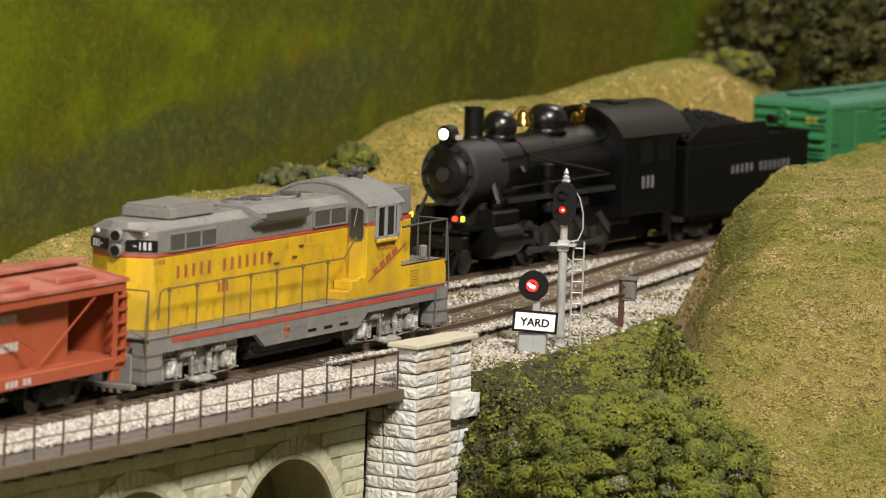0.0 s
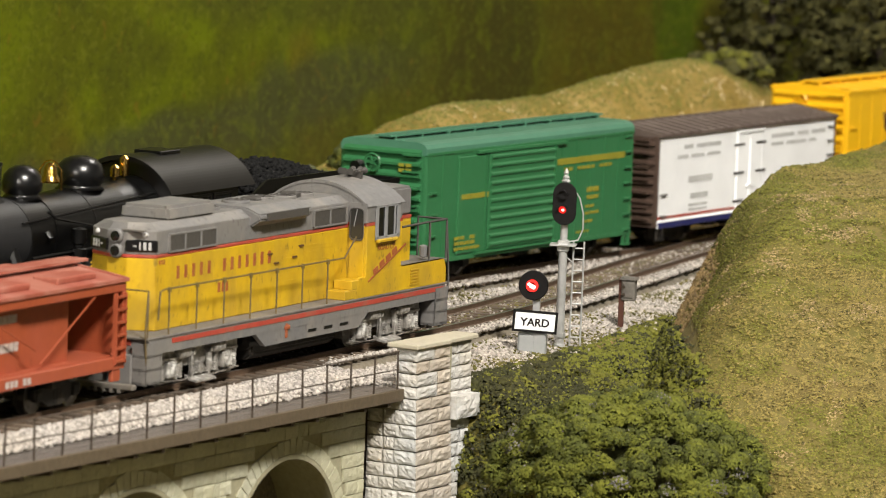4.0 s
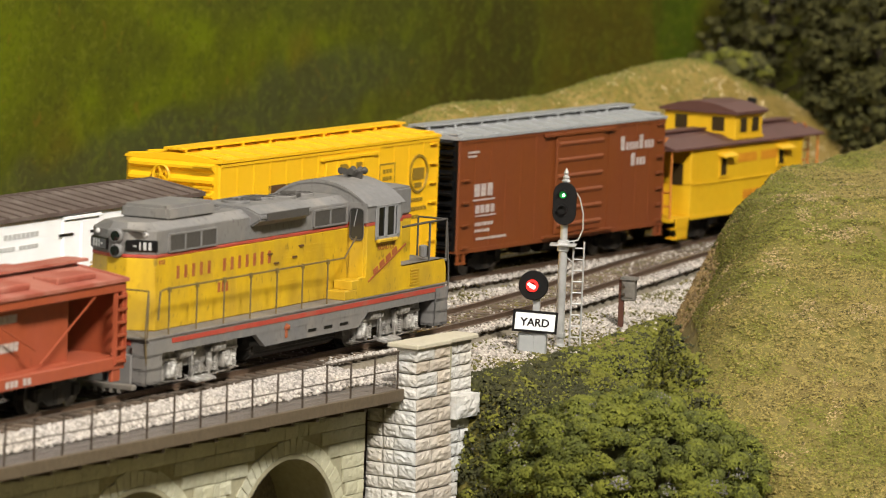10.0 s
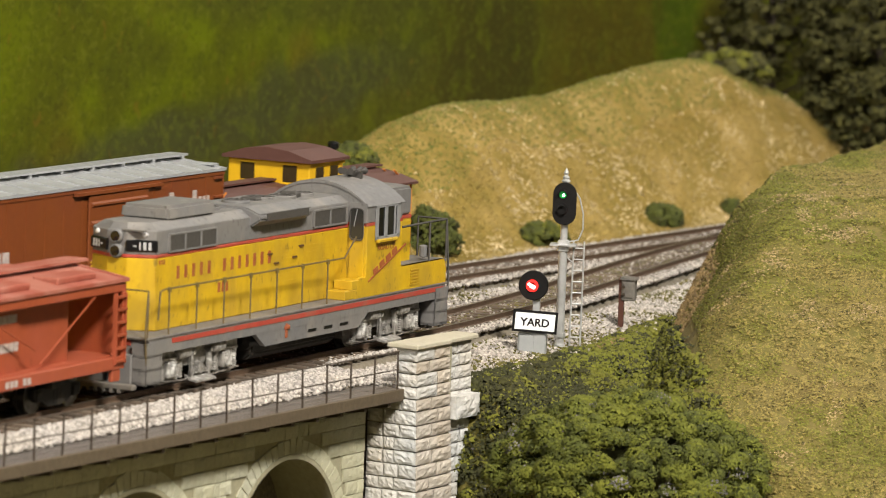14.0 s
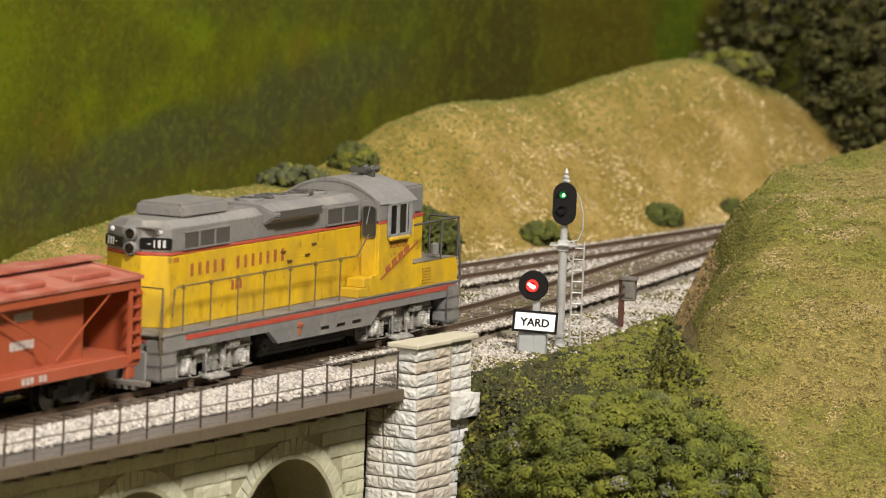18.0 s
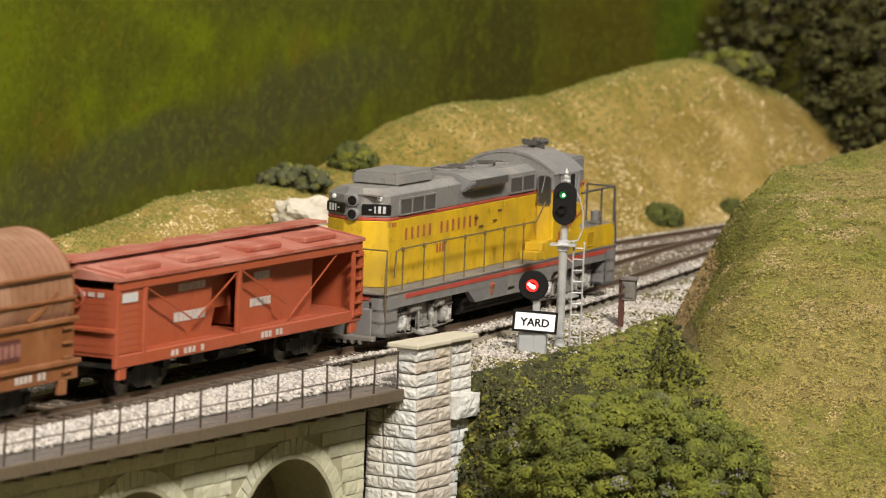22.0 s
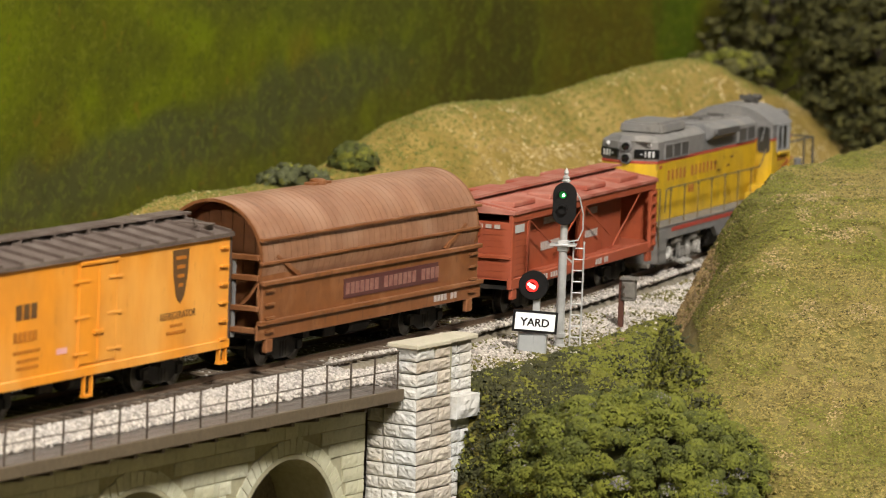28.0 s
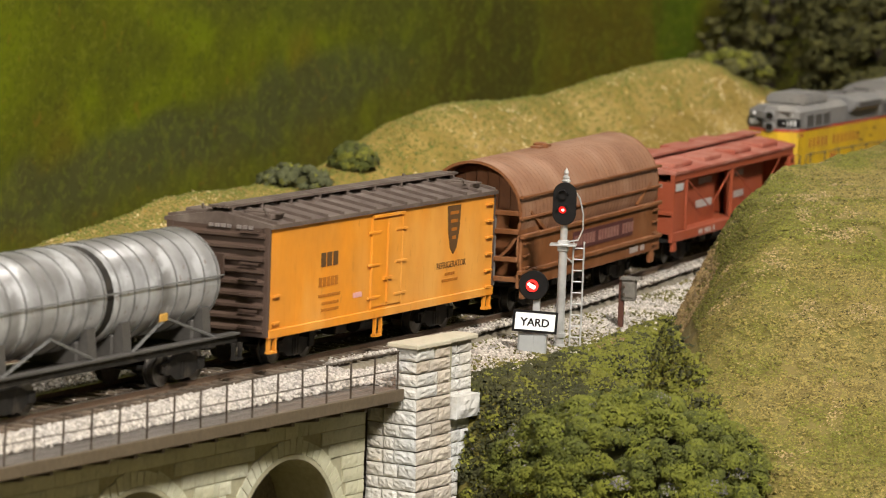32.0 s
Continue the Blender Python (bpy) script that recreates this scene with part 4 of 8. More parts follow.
# ---- diesel locomotive: long hood towards -x, cab and short hood towards +x ----
def diesel():
    car = thing("diesel_locomotive", pose(0, 0, 0), "weathered yellow and grey road-switcher diesel model locomotive with red stripes", "locomotive")
    G, Y = M["grey"], M["yellow"]
    part("walkway", B((-92, 92, -17.3, 17.3, 15.8, 16.6), bevel=0.2), M["grey_dusty"], car, "dusty grey walkway")
    fr = part("underframe", B((-91, 91, -17.0, 17.0, 11.6, 15.8), (-80, 80, -6, 6, 7, 12)), G, car)
    part("stripe", B((-78.5, 89.5, -17.15, -16.95, 14.0, 15.4), (-78.5, 89.5, 16.95, 17.15, 14.0, 15.4), (-91.2, -90.9, -11, 11, 14.0, 15.4), (90.9, 91.2, -17, 17, 14.0, 15.4)), M["red"], fr, "bright red sill stripe")
    # side skirt and fuel tank between the trucks
    part("skirt", prism([(-30, 11.7), (-24, 7.6), (34, 7.6), (40, 11.7)], -16.9, -15.2, "y"), G, fr)
    part("skirt", prism([(-30, 11.7), (-24, 7.6), (34, 7.6), (40, 11.7)], 15.2, 16.9, "y"), G, fr)
    part("skirt_slot", B(*[(x, x + 5, -17.0, -16.6, 9.2, 10.1) for x in (2, 12, 22)]), M["black"], fr)
    bm = prism([(-11, 3.0), (-13.5, 5), (-13.5, 8.4), (13.5, 8.4), (13.5, 5), (11, 3.0)], -26, 26, "x", bevel=0.6)
    part("fuel_tank", bm, M["frame_black"], car, "black rounded fuel tank")
    part("air_tank", lathe([(1, -9), (3.0, -8), (3.0, 8), (1, 9)], (-20, -11, 9.0), "x", 12), M["frame_black"], car)
    # long hood: plan with bevelled rear end
    HW = 10.6
    def hood(name, z0, z1, mtl, x_end, grow=0.0):
        plan = [(-81.5 - grow, -3.2), (-77.5 - grow, -HW - grow), (x_end, -HW - grow), (x_end, HW + grow), (-77.5 - grow, HW + grow), (-81.5 - grow, 3.2)]
        return part(name, prism(plan, z0, z1, "z", bevel=0.25), mtl, car)
    hood("hood_lower", 16.6, 37.3, Y, 37)
    hood("hood_stripe", 37.3, 38.3, M["red"], 37, 0.06)
    up = hood("hood_upper", 38.3, 45.2, G, 37)
    cap = [(-81.0, -3.0), (-77.2, -HW + 0.1), (37, -HW + 0.1), (37, HW - 0.1), (-77.2, HW - 0.1), (-81.0, 3.0)]
    bm = bmesh.new()
    lo = [bm.verts.new((x, y, 45.2)) for x, y in cap]
    hi = [bm.verts.new((x * 0.985, y * 0.72, 47.2)) for x, y in cap]
    bm.faces.new(hi), bm.faces.new(lo[::-1])
    for i in range(6):
        bm.faces.new((lo[i], lo[(i + 1) % 6], hi[(i + 1) % 6], hi[i]))
    bmesh.ops.recalc_face_normals(bm, faces=bm.faces[:])
    top = part("hood_top", bm, G, car)
    # doors and seams along the hood
    bm = bmesh.new()
    for i in range(8):
        x = -58 + i * 13.4
        for y in (-HW, HW):
            B((x, x + 0.16, y - 0.05, y + 0.05, 17.2, 36.6), bm=bm)
    for z in (27.5,):
        B((-74, 36, -HW - 0.05, HW + 0.05, z, z + 0.16), bm=bm)
    part("hood_seam", bm, Y, car)
    for x0, x1, z0, z1 in ((-71, -44, 39.0, 43.4), (14.5, 35, 39.3, 43.8)):
        w = part("radiator_grille", B((x0, x1, -HW - 0.35, HW + 0.35, z0, z1)), M["grille"], car, "dark louvred grille")
        n = 3 if x0 < 0 else 2
        part("grille_frame", B(*[(x0 + (x1 - x0) * i / n - 0.4, x0 + (x1 - x0) * i / n + 0.4, -HW - 0.6, HW + 0.6, z0, z1) for i in range(n + 1)], (x0, x1, -HW - 0.55, HW + 0.55, z1, z1 + 0.5), (x0, x1, -HW - 0.55, HW + 0.55, z0 - 0.5, z0)), G, w)
    for x0, x1, z0, z1 in ((-78, -74, 30, 35), (-6, 5, 22, 35), (9, 18, 25, 34), (20, 27, 28, 34.5)):
        bm = B(*[(x0, x1, -HW - 0.07, -HW + 0.1, z, z + 0.35) for z in np.arange(z0, z1, 1.1)])
        B(*[(x0, x1, HW - 0.1, HW + 0.3, z, z + 0.45) for z in np.arange(z0, z1, 1.1)], bm=bm)
        part("louvre", bm, Y, car)
    part("grab_latch", B(*[(x, x + 2.6, -HW - 0.5, -HW, z, z + 0.5) for x, z in ((-9, 30), (2, 31), (-13, 33), (6, 34))]), M["letter_dark"], car)
    # dynamic brake blister and top boxes
    prof = [(-HW - 0.1, 42.0), (-HW - 3.4, 44.2), (-HW - 3.4, 46.0), (-HW + 2, 48.0), (HW - 2, 48.0), (HW + 3.4, 46.0), (HW + 3.4, 44.2), (HW + 0.1, 42.0)]
    bl = part("dynamic_brake_blister", prism(prof, -24, 8, "x", bevel=0.5), G, car)
    part("blister_grille", B((-20, 5, -HW - 3.7, -HW - 3.3, 43.9, 46.1), (-20, 5, HW + 3.3, HW + 3.7, 43.9, 46.1)), M["grille"], bl)
    hatch = part("winter_hatch", prism([(-8.4, 46.8), (-7.6, 51.2), (7.6, 51.2), (8.4, 46.8)], -67, -40, "x", bevel=0.9), G, car)
    for x in (-32, -14, 0, 14, 25):
        fan = part("roof_fan", lathe([(4.3, 46.6), (4.3, 48.0), (4.0, 48.25), (3.6, 47.9), (0.3, 47.7)], (x, 0, 0.6 if x > -25 and x < 9 else 0), "z", 24), G, car)
        lift = 0.6 if x > -25 and x < 9 else 0
        part("fan_guard", B(*[(x - math.sqrt(16 - d * d), x + math.sqrt(16 - d * d), d - 0.15, d + 0.15, 48.1 + lift, 48.3 + lift) for d in (-3, -1.5, 0, 1.5, 3)]), M["grille"], fan)
    for x in (-5, 19):
        part("exhaust_stack", B((x - 1.5, x + 1.5, -3, 3, 47, 48.9), bevel=0.4), M["grille"], car)
    # rear end lamps and number boards
    for y in (-6.9, 6.9):
        k = -1 if y < 0 else 1
        nb = part("number_board", B((-4.6, 4.6, -0.5, 0.5, -1.7, 1.7), bevel=0.4), M["black"], car)
        nb.matrix_basis = pose(-79.6 * MM, y * MM, 40.8 * MM, 0, 0, k * 61.6)
        bars = part("number_bars", B((-2.4, -1.5, -0.6, 0.6, -0.2, 0.2), (-0.7, -0.25, -0.6, 0.6, -1.1, 1.1), (0.5, 1.35, -0.6, 0.6, -1.1, 1.1), (1.95, 2.8, -0.6, 0.6, -1.1, 1.1)), M["letter_grey"], nb)
        lamp = part("class_lamp", lathe([(0.2, -0.7), (0.65, -0.55), (0.8, 0.0), (0.8, 1.2)], (-79.2, y * 1.12, 44.1), "x", 12), M["lens"], car, "small clear class lamp")
    bm = lathe([(0.3, -0.5), (1.7, -0.7), (2.1, -0.2), (2.1, 1.6)], (-82.2, 0, 43.4), "x", 14)
    lathe([(0.3, -0.5), (1.7, -0.7), (2.1, -0.2), (2.1, 1.6)], (-82.2, 0, 39.2), "x", 14, bm)
    hl = part("headlight", bm, G, car, "twin sealed-beam headlight, unlit")
    bm = lathe([(0.1, 0), (1.5, 0.1), (1.5, 0.3), (0.1, 0.4)], (-83.0, 0, 43.4), "x", 14)
    lathe([(0.1, 0), (1.5, 0.1), (1.5, 0.3), (0.1, 0.4)], (-83.0, 0, 39.2), "x", 14, bm)
    part("headlight_lens", bm, M["dark_glass"], hl)
    part("eyebrow", B((-81.8, -80.2, -9.0, -1.5, 45.0, 45.5), bevel=0.1), M["grey_dusty"], car)
    # cab
    CW = 17.2
    prof = [(-CW, 16.6)] + arch(CW, 44.0, 50.6) + [(CW, 16.6)]
    low = [(-CW, 16.6), (-CW, 38.2), (CW, 38.2), (CW, 16.6)]
    cab = part("cab_lower", prism(low, 37, 60, "x", bevel=0.2), Y, car)
    part("cab_stripe", B((36.9, 60.1, -CW - 0.06, CW + 0.06, 38.2, 39.1)), M["red"], car)
    upc = part("cab_upper", prism([(p, z if z > 30 else 39.1) for p, z in prof], 37, 60, "x", bevel=0.2), G, car)
    roof = part("cab_roof", prism(arch(CW + 0.35, 44.1, 51.3, 16) + arch(CW - 0.4, 44.1, 50.3, 16)[::-1], 36.75, 61.0, "x"), G, car)
    part("cab_side_window", B((42.5, 56.5, CW - 0.3, CW + 0.25, 34.6, 43.4)), M["dark_glass"], car)
    win = part("cab_side_window", B((42.5, 56.5, -CW - 0.25, -CW + 0.3, 34.6, 43.4)), M["dark_glass"], car, "dark cab side window in a pale frame")
    part("window_frame", B(*[(a, b, -CW - 0.6, -CW - 0.2, c, d) for a, b, c, d in ((41.8, 43.4, 34, 44), (47.6, 49.2, 34, 44), (53.6, 54.4, 34, 44), (55.6, 57.4, 34, 44), (41.8, 57.4, 43.4, 44.1), (41.8, 57.4, 33.6, 34.6))]), M["pale_frame"], win)
    part("sliding_pane", B((49.2, 53.6, -CW - 0.4, -CW - 0.2, 34.6, 43.4)), M["cab_glass"], win)
    part("arm_rest", B((42.5, 55, -CW - 1.4, -CW, 32.6, 33.8), bevel=0.3), Y, win)
    # cab rear wall door and window towards the long hood
    dr = part("cab_door", B((36.4, 37.0, -16.4, -11.4, 17.5, 38.2), bevel=0.15), Y, car)
    part("door_window", prism(round_rect(-16.0, -12.0, 34.2, 43.2, 1.0), 36.05, 36.5, "x"), M["cab_glass"], dr)
    ring = round_rect(-16.3, -11.7, 33.9, 43.5, 1.2)
    part("window_gasket", tube([(36.1, y, z) for y, z in ring + ring[:1]], 0.22, 5), M["grille"], dr)
    part("wiper", tube([(35.9, -14.2, 43.4), (35.8, -13.2, 38.0)], 0.16, 4), M["pale_frame"], dr)
    part("cab_rear_panel", B((36.5, 37.0, -17.1, -10.5, 39.1, 45.2)), G, car)
    # cab steps and side apron forward
    part("cab_apron", prism([(30, 16.6), (33, 22.5), (60, 24), (89, 24), (90.5, 21), (90.5, 16.6)], -CW - 0.05, -CW + 1.5, "y"), Y, car)
    part("cab_step", B((24, 35, -CW, -11, 16.6, 19.4), (28, 35, -CW, -11, 19.4, 22.2), bevel=0.2), Y, car)
    # short hood
    plan = [(60, -10.6), (78.5, -10.6), (82.5, -3.2), (82.5, 3.2), (78.5, 10.6), (60, 10.6)]
    part("short_hood_lower", prism(plan, 16.6, 37.3, "z", bevel=0.25), Y, car)
    part("short_hood_stripe", prism([(x + (0.06 if x > 60 else 0), y * 1.006) for x, y in plan], 37.3, 38.3, "z"), M["red"], car)
    part("short_hood_upper", prism(plan, 38.3, 47.2, "z", bevel=0.7), G, car)
    part("platform_floor", B((60, 91, -CW, CW, 23.2, 24.0)), M["grey_dusty"], car)
    part("louvre", B(*[(66, 72, -CW - 0.35, -CW, z, z + 0.4) for z in np.arange(17.6, 22.8, 0.9)]), Y, car)
    part("dynamo", lathe([(0.5, -2), (1.5, -1.6), (1.5, 1.6), (0.5, 2)], (81, -14, 26.8), "z", 10), M["grey"], car)
    # horn
    bm = bmesh.new()
    for dy, x1, x2 in ((-5, 52.5, 57), (-3, 52, 58), (-1, 53, 57)):
        lathe([(0.35, 0), (0.4, x2 - x1 - 2), (0.7, x2 - x1 - 0.8), (1.2, x2 - x1)], (x1, dy, 53.0), "x", 10, bm)
        lathe([(1.1, -2), (0.6, -1.2), (0.35, 0)], (x1, dy * 0.9 + 1, 53.0), "x", 10, bm)
    B((53.5, 54.8, -5.6, -0.4, 50.6, 52.8), bm=bm)
    part("air_horn", bm, M["grille"], car, "dark multi-chime air horn")
    for x in (-57.5, 57.5):
        diesel_truck(car, x)
    # end steps, pilots, couplers
    for k in (-1, 1):
        a, b = sorted((k * 84, k * 92.5))
        for y in (-1, 1):
            lo, hi = sorted((y * 12.3, y * 17.2))
            bm = B((a, b, lo, lo + 0.5, 3.2, 15), (a, a + 0.6, lo, hi, 3.2, 15), bevel=0)
            for z in (3.2, 7.0, 10.8):
                B((a, b, lo, hi, z, z + 0.8), bm=bm)
            part("step_well", bm, G, car)
        p0, p1 = sorted((k * 90.6, k * 93.0))
        part("pilot", B((p0, p1, -12.4, 12.4, 3.0, 11.6), bevel=0.3), G, car)
        q0, q1 = sorted((k * 93.0, k * 95.5))
        bm = B((q0, q1, -14.5, 14.5, 1.8, 3.4), bevel=0.3)
        for y in np.arange(-10, 11, 2.5):
            B((q0, q1, y - 0.5, y + 0.5, 0.9, 2.2), bm=bm)
        part("footboard", bm, M["grey_dusty"], car)
        c0, c1 = sorted((k * 91, k * 99))
        part("coupler", B((c0, c1, -1.6, 1.6, 6.4, 9.8), bevel=0.5), M["wheel_steel"], car)
        bm = tube([(k * 93.4, -6, 12), (k * 94.6, -6, 8), (k * 94.2, -5, 4)], 0.5, 5)
        tube([(k * 93.4, 6, 12), (k * 94.6, 6, 8), (k * 94.2, 5, 4)], 0.5, 5, bm)
        part("air_hose", bm, M["black"], car)
        # end railing
        x = k * 91.4
        z = 29.8 if k < 0 else 36.3
        for y in (-16.6, -6.5, 6.5, 16.6):
            part("railing_post", tube([(x, y, 16 if k < 0 else 23), (x, y, z)], 0.25 if k < 0 else 0.34, 5), M["handrail"] if k < 0 else M["grille"], car)
        for y in (-1, 1):
            part("end_railing", tube([(x, y * 16.6, z), (x, y * 6.5, z)], 0.25 if k < 0 else 0.34, 5), M["handrail"] if k < 0 else M["grille"], car)
            part("grab_rail", tube([(k * 92.3, y * 16.9, 9), (k * 93.2, y * 16.9, 18), (k * 91.4, y * 16.6, z)], 0.27 if k < 0 else 0.36, 5), M["handrail"] if k < 0 else M["grille"], car)
            if k > 0:
                part("side_railing", tube([(61, y * 16.6, z - 0.2), (80, y * 16.6, z), (x, y * 16.6, z)], 0.38, 5), M["grille"], car)
                part("railing_post", tube([(80, y * 16.6, 24), (80, y * 16.6, z)], 0.38, 5), M["grille"], car)
    for y in (-16.7, 16.7):
        bm = tube([(-86, y, 21), (-85, y, 29.2), (-82, y, 29.6), (24, y, 29.6), (31, y, 35.5)], 0.27, 5)
        part("handrail", bm, M["handrail"], car, "thin worn yellow-brown walkway handrail")
        bm = tube([(0, y, 15), (0, y, 29.6)], 0.25, 5)
        B((-0.45, 0.45, y - 0.4, y + 0.4, 28.6, 30.0), bm=bm)
        copies("stanchion", bm, M["handrail"], car, [(x, 0, 0) for x in np.arange(-80, 24, 15.6)])
    part("brake_lever", B((-12.2, -10.8, -17.3, -16.6, 8.8, 13.2), (-12.8, -9.8, -17.5, -16.7, 11.2, 12.6), bevel=0.3), M["letter_red"], car)
    part("hose_loop", tube([(-86.4, -4, 27.4), (-85.0, -3, 24), (-84.0, -4, 18)], 0.5, 5), M["black"], car)
    # painted lettering on the hood and cab, as bars
    for y in (-HW - 0.02, HW + 0.14):
        side_bars("lettering", car, [(-66, 30.6, 1.5, 3.7, 2.95, "#####-#######")], M["letter_red"], y, "faded red heralds as plain bars")
        side_bars("small_lettering", car, [(-42, 24.6, 1.3, 2.8, 1.0, "###"), (-76, 35.4, 0.7, 1.3, 0.5, "###")], M["letter_red"], y)
    tilt = part("slogan_stroke", B((-13, 13, -0.1, 0.1, -0.28, 0.28), (-9, -6, -0.1, 0.1, 0.4, 2.0), (-4.5, -1.6, -0.1, 0.1, 0.5, 2.2), (-0.2, 2.8, -0.1, 0.1, 0.5, 2.2), (4, 7, -0.1, 0.1, 0.5, 2.2)), M["letter_red"], car)
    tilt.matrix_basis = pose(50.5 * MM, (-CW - 0.1) * MM, 26.0 * MM, 0, -22, 0)
    curve = bpy.data.curves.new("slogan", "FONT")
    curve.body, curve.size, curve.extrude = "ROAD OF", 2.6 * MM, 0.04 * MM
    slogan = new("slogan", curve)
    slogan.data.materials.append(M["letter_red"])
    slogan.parent = car
    slogan.matrix_basis = pose(44.0 * MM, (-CW - 0.1) * MM, 30.2 * MM, 90, 0, 0)
    return car


FORE_TRAIN.append((diesel(), 0, 57.5))


# ---- covered hopper with open framed sides, behind the diesel ----
def framed_hopper():
    car = thing("covered_hopper", pose(0, 0, 0), "oxide-red wooden covered hopper car with braced open sides", "freight car", "cars of the near train")
    R = M["boxcar_red"]
    H = 72
    underframe(car, H, M["frame_black"])
    part("side_sill", B((-H, H, -17.4, -15.8, 9.6, 13.2), (-H, H, 15.8, 17.4, 9.6, 13.2), bevel=0.25), R, car)
    part("floor_shelf", B((-H, H, -16, 16, 12.6, 13.4)), R, car)
    part("top_rail", B((-H, H, -17.4, -15.8, 31.2, 34.2), (-H, H, 15.8, 17.4, 31.2, 34.2), bevel=0.25), R, car)
    # inner hopper body, narrower than the frame, with slope sheets at both ends
    bm = prism([(-56, 32), (-27, 14), (-6, 14), (-4, 20), (4, 20), (6, 14), (27, 14), (56, 32)], -9.5, 9.5, "y")
    part("slope_body", bm, R, car)
    for x0, x1, d in ((-55, -12.5, 12.8), (3, 23, 12.8), (23, 50, 11.6)):
        for y in (-d, d):
            part("side_panel", B((x0, x1, y - 0.5, y + 0.5, 13.4, 31.5)), R, car)
    for k in (-1, 1):
        x0, x1 = sorted((k * H, k * (H - 14.5)))
        e = part("end_boarding", B((x0, x1, -16.6, 16.6, 13.2, 31.4)), R, car) if k < 0 else part("end_boarding", B((H - 1.2, H, -16.6, 16.6, 13.2, 31.4)), R, car)
        bm = B((x0 - 0.15, x1 + 0.15, -16.85, 16.85, 0, 1.85)) if k < 0 else B((H - 0.2, H + 0.25, -16.85, 16.85, 0, 1.85))
        copies("board", bm, R, e, [(0, 0, 13.6 + i * 1.95) for i in range(9)])
    for x in (-H + 0.9, -56.5, -3, H - 0.9):
        for y in (-16.8, 16.8):
            part("post", B((x - 0.9, x + 0.9, y - 0.6, y + 0.6, 13.0, 31.4), bevel=0.12), R, car)
    for y in (-16.9, 16.9):
        for a, b in (((-55, 31), (-30, 20)), ((-26, 20), (-4, 31)), ((-1, 31), (26, 19)), ((28, 15), (56, 31))):
            part("brace", tube([(a[0], y, a[1]), (b[0], y, b[1])], 0.27, 4), R, car)
    roof = peaked_roof(car, H, 17.2, 34.0, 37.6, M["dusty_oxide"], 2, 0.8, 1.0)
    part("running_board", B(*[(-H - 2, H + 2, y, y + 2.2, 38.3, 39.1) for y in (-3.6, -1.1, 1.4)]), M["dusty_oxide"], car)
    for x in (-54, -20, 16, 50):
        for y in (-10.5, 10.5):
            h = part("roof_hatch", B((x - 10, x + 10, y - 4.2, y + 4.2, 35.4, 37.3), bevel=0.4), M["dusty_oxide"], roof)
    ladder(car, H - 3.2, -17.4, 12, 30, R, 5.0, 6)
    ladder(car, -H, 11, 13, 31, R, 6, 6, "y")
    part("end_beam", B((-H - 1.2, -H, -17, 17, 19.5, 20.8), bevel=0.2), R, car)
    brake_wheel(car, -H, -4, 29, R)
    for x in (-H + 4, H - 4):
        part("step", B((x - 2.2, x + 2.2, -17.2, -15.8, 6.2, 9.6), bevel=0.3), R, car)
    for x in (-46, 46):
        freight_truck(car, x, M["frame_black"])
    couplers(car, H, M["frame_black"])
    side_bars("lettering", car, [(-69, 27.8, 8.5, 2.6, 2, "#")], M["letter_grey"], -17.0)
    side_bars("lettering", car, [(-32, 27.4, 2.3, 2.2, 0.3, "######"), (-34, 18.8, 2.4, 2.8, 0.2, "#######"), (12, 27.0, 2.1, 2.2, 0.3, "####"), (10, 19.2, 2.3, 2.4, 0.2, "#####")], M["letter_white"], -13.35, "worn white lettering patches")
    side_bars("lettering", car, [(-42, 10.4, 1.6, 1.7, 0.8, "##-###-#"), (10, 10.4, 1.6, 1.8, 0.6, "###-##")], M["letter_white"], -17.5)
    part("lettering", B(*[(-H - 0.35, -H - 0.1, y, y + 2.0, 29.3, 30.6) for y in (-13, -10, -7, -2, 1)]), M["letter_white"], car)
    return car


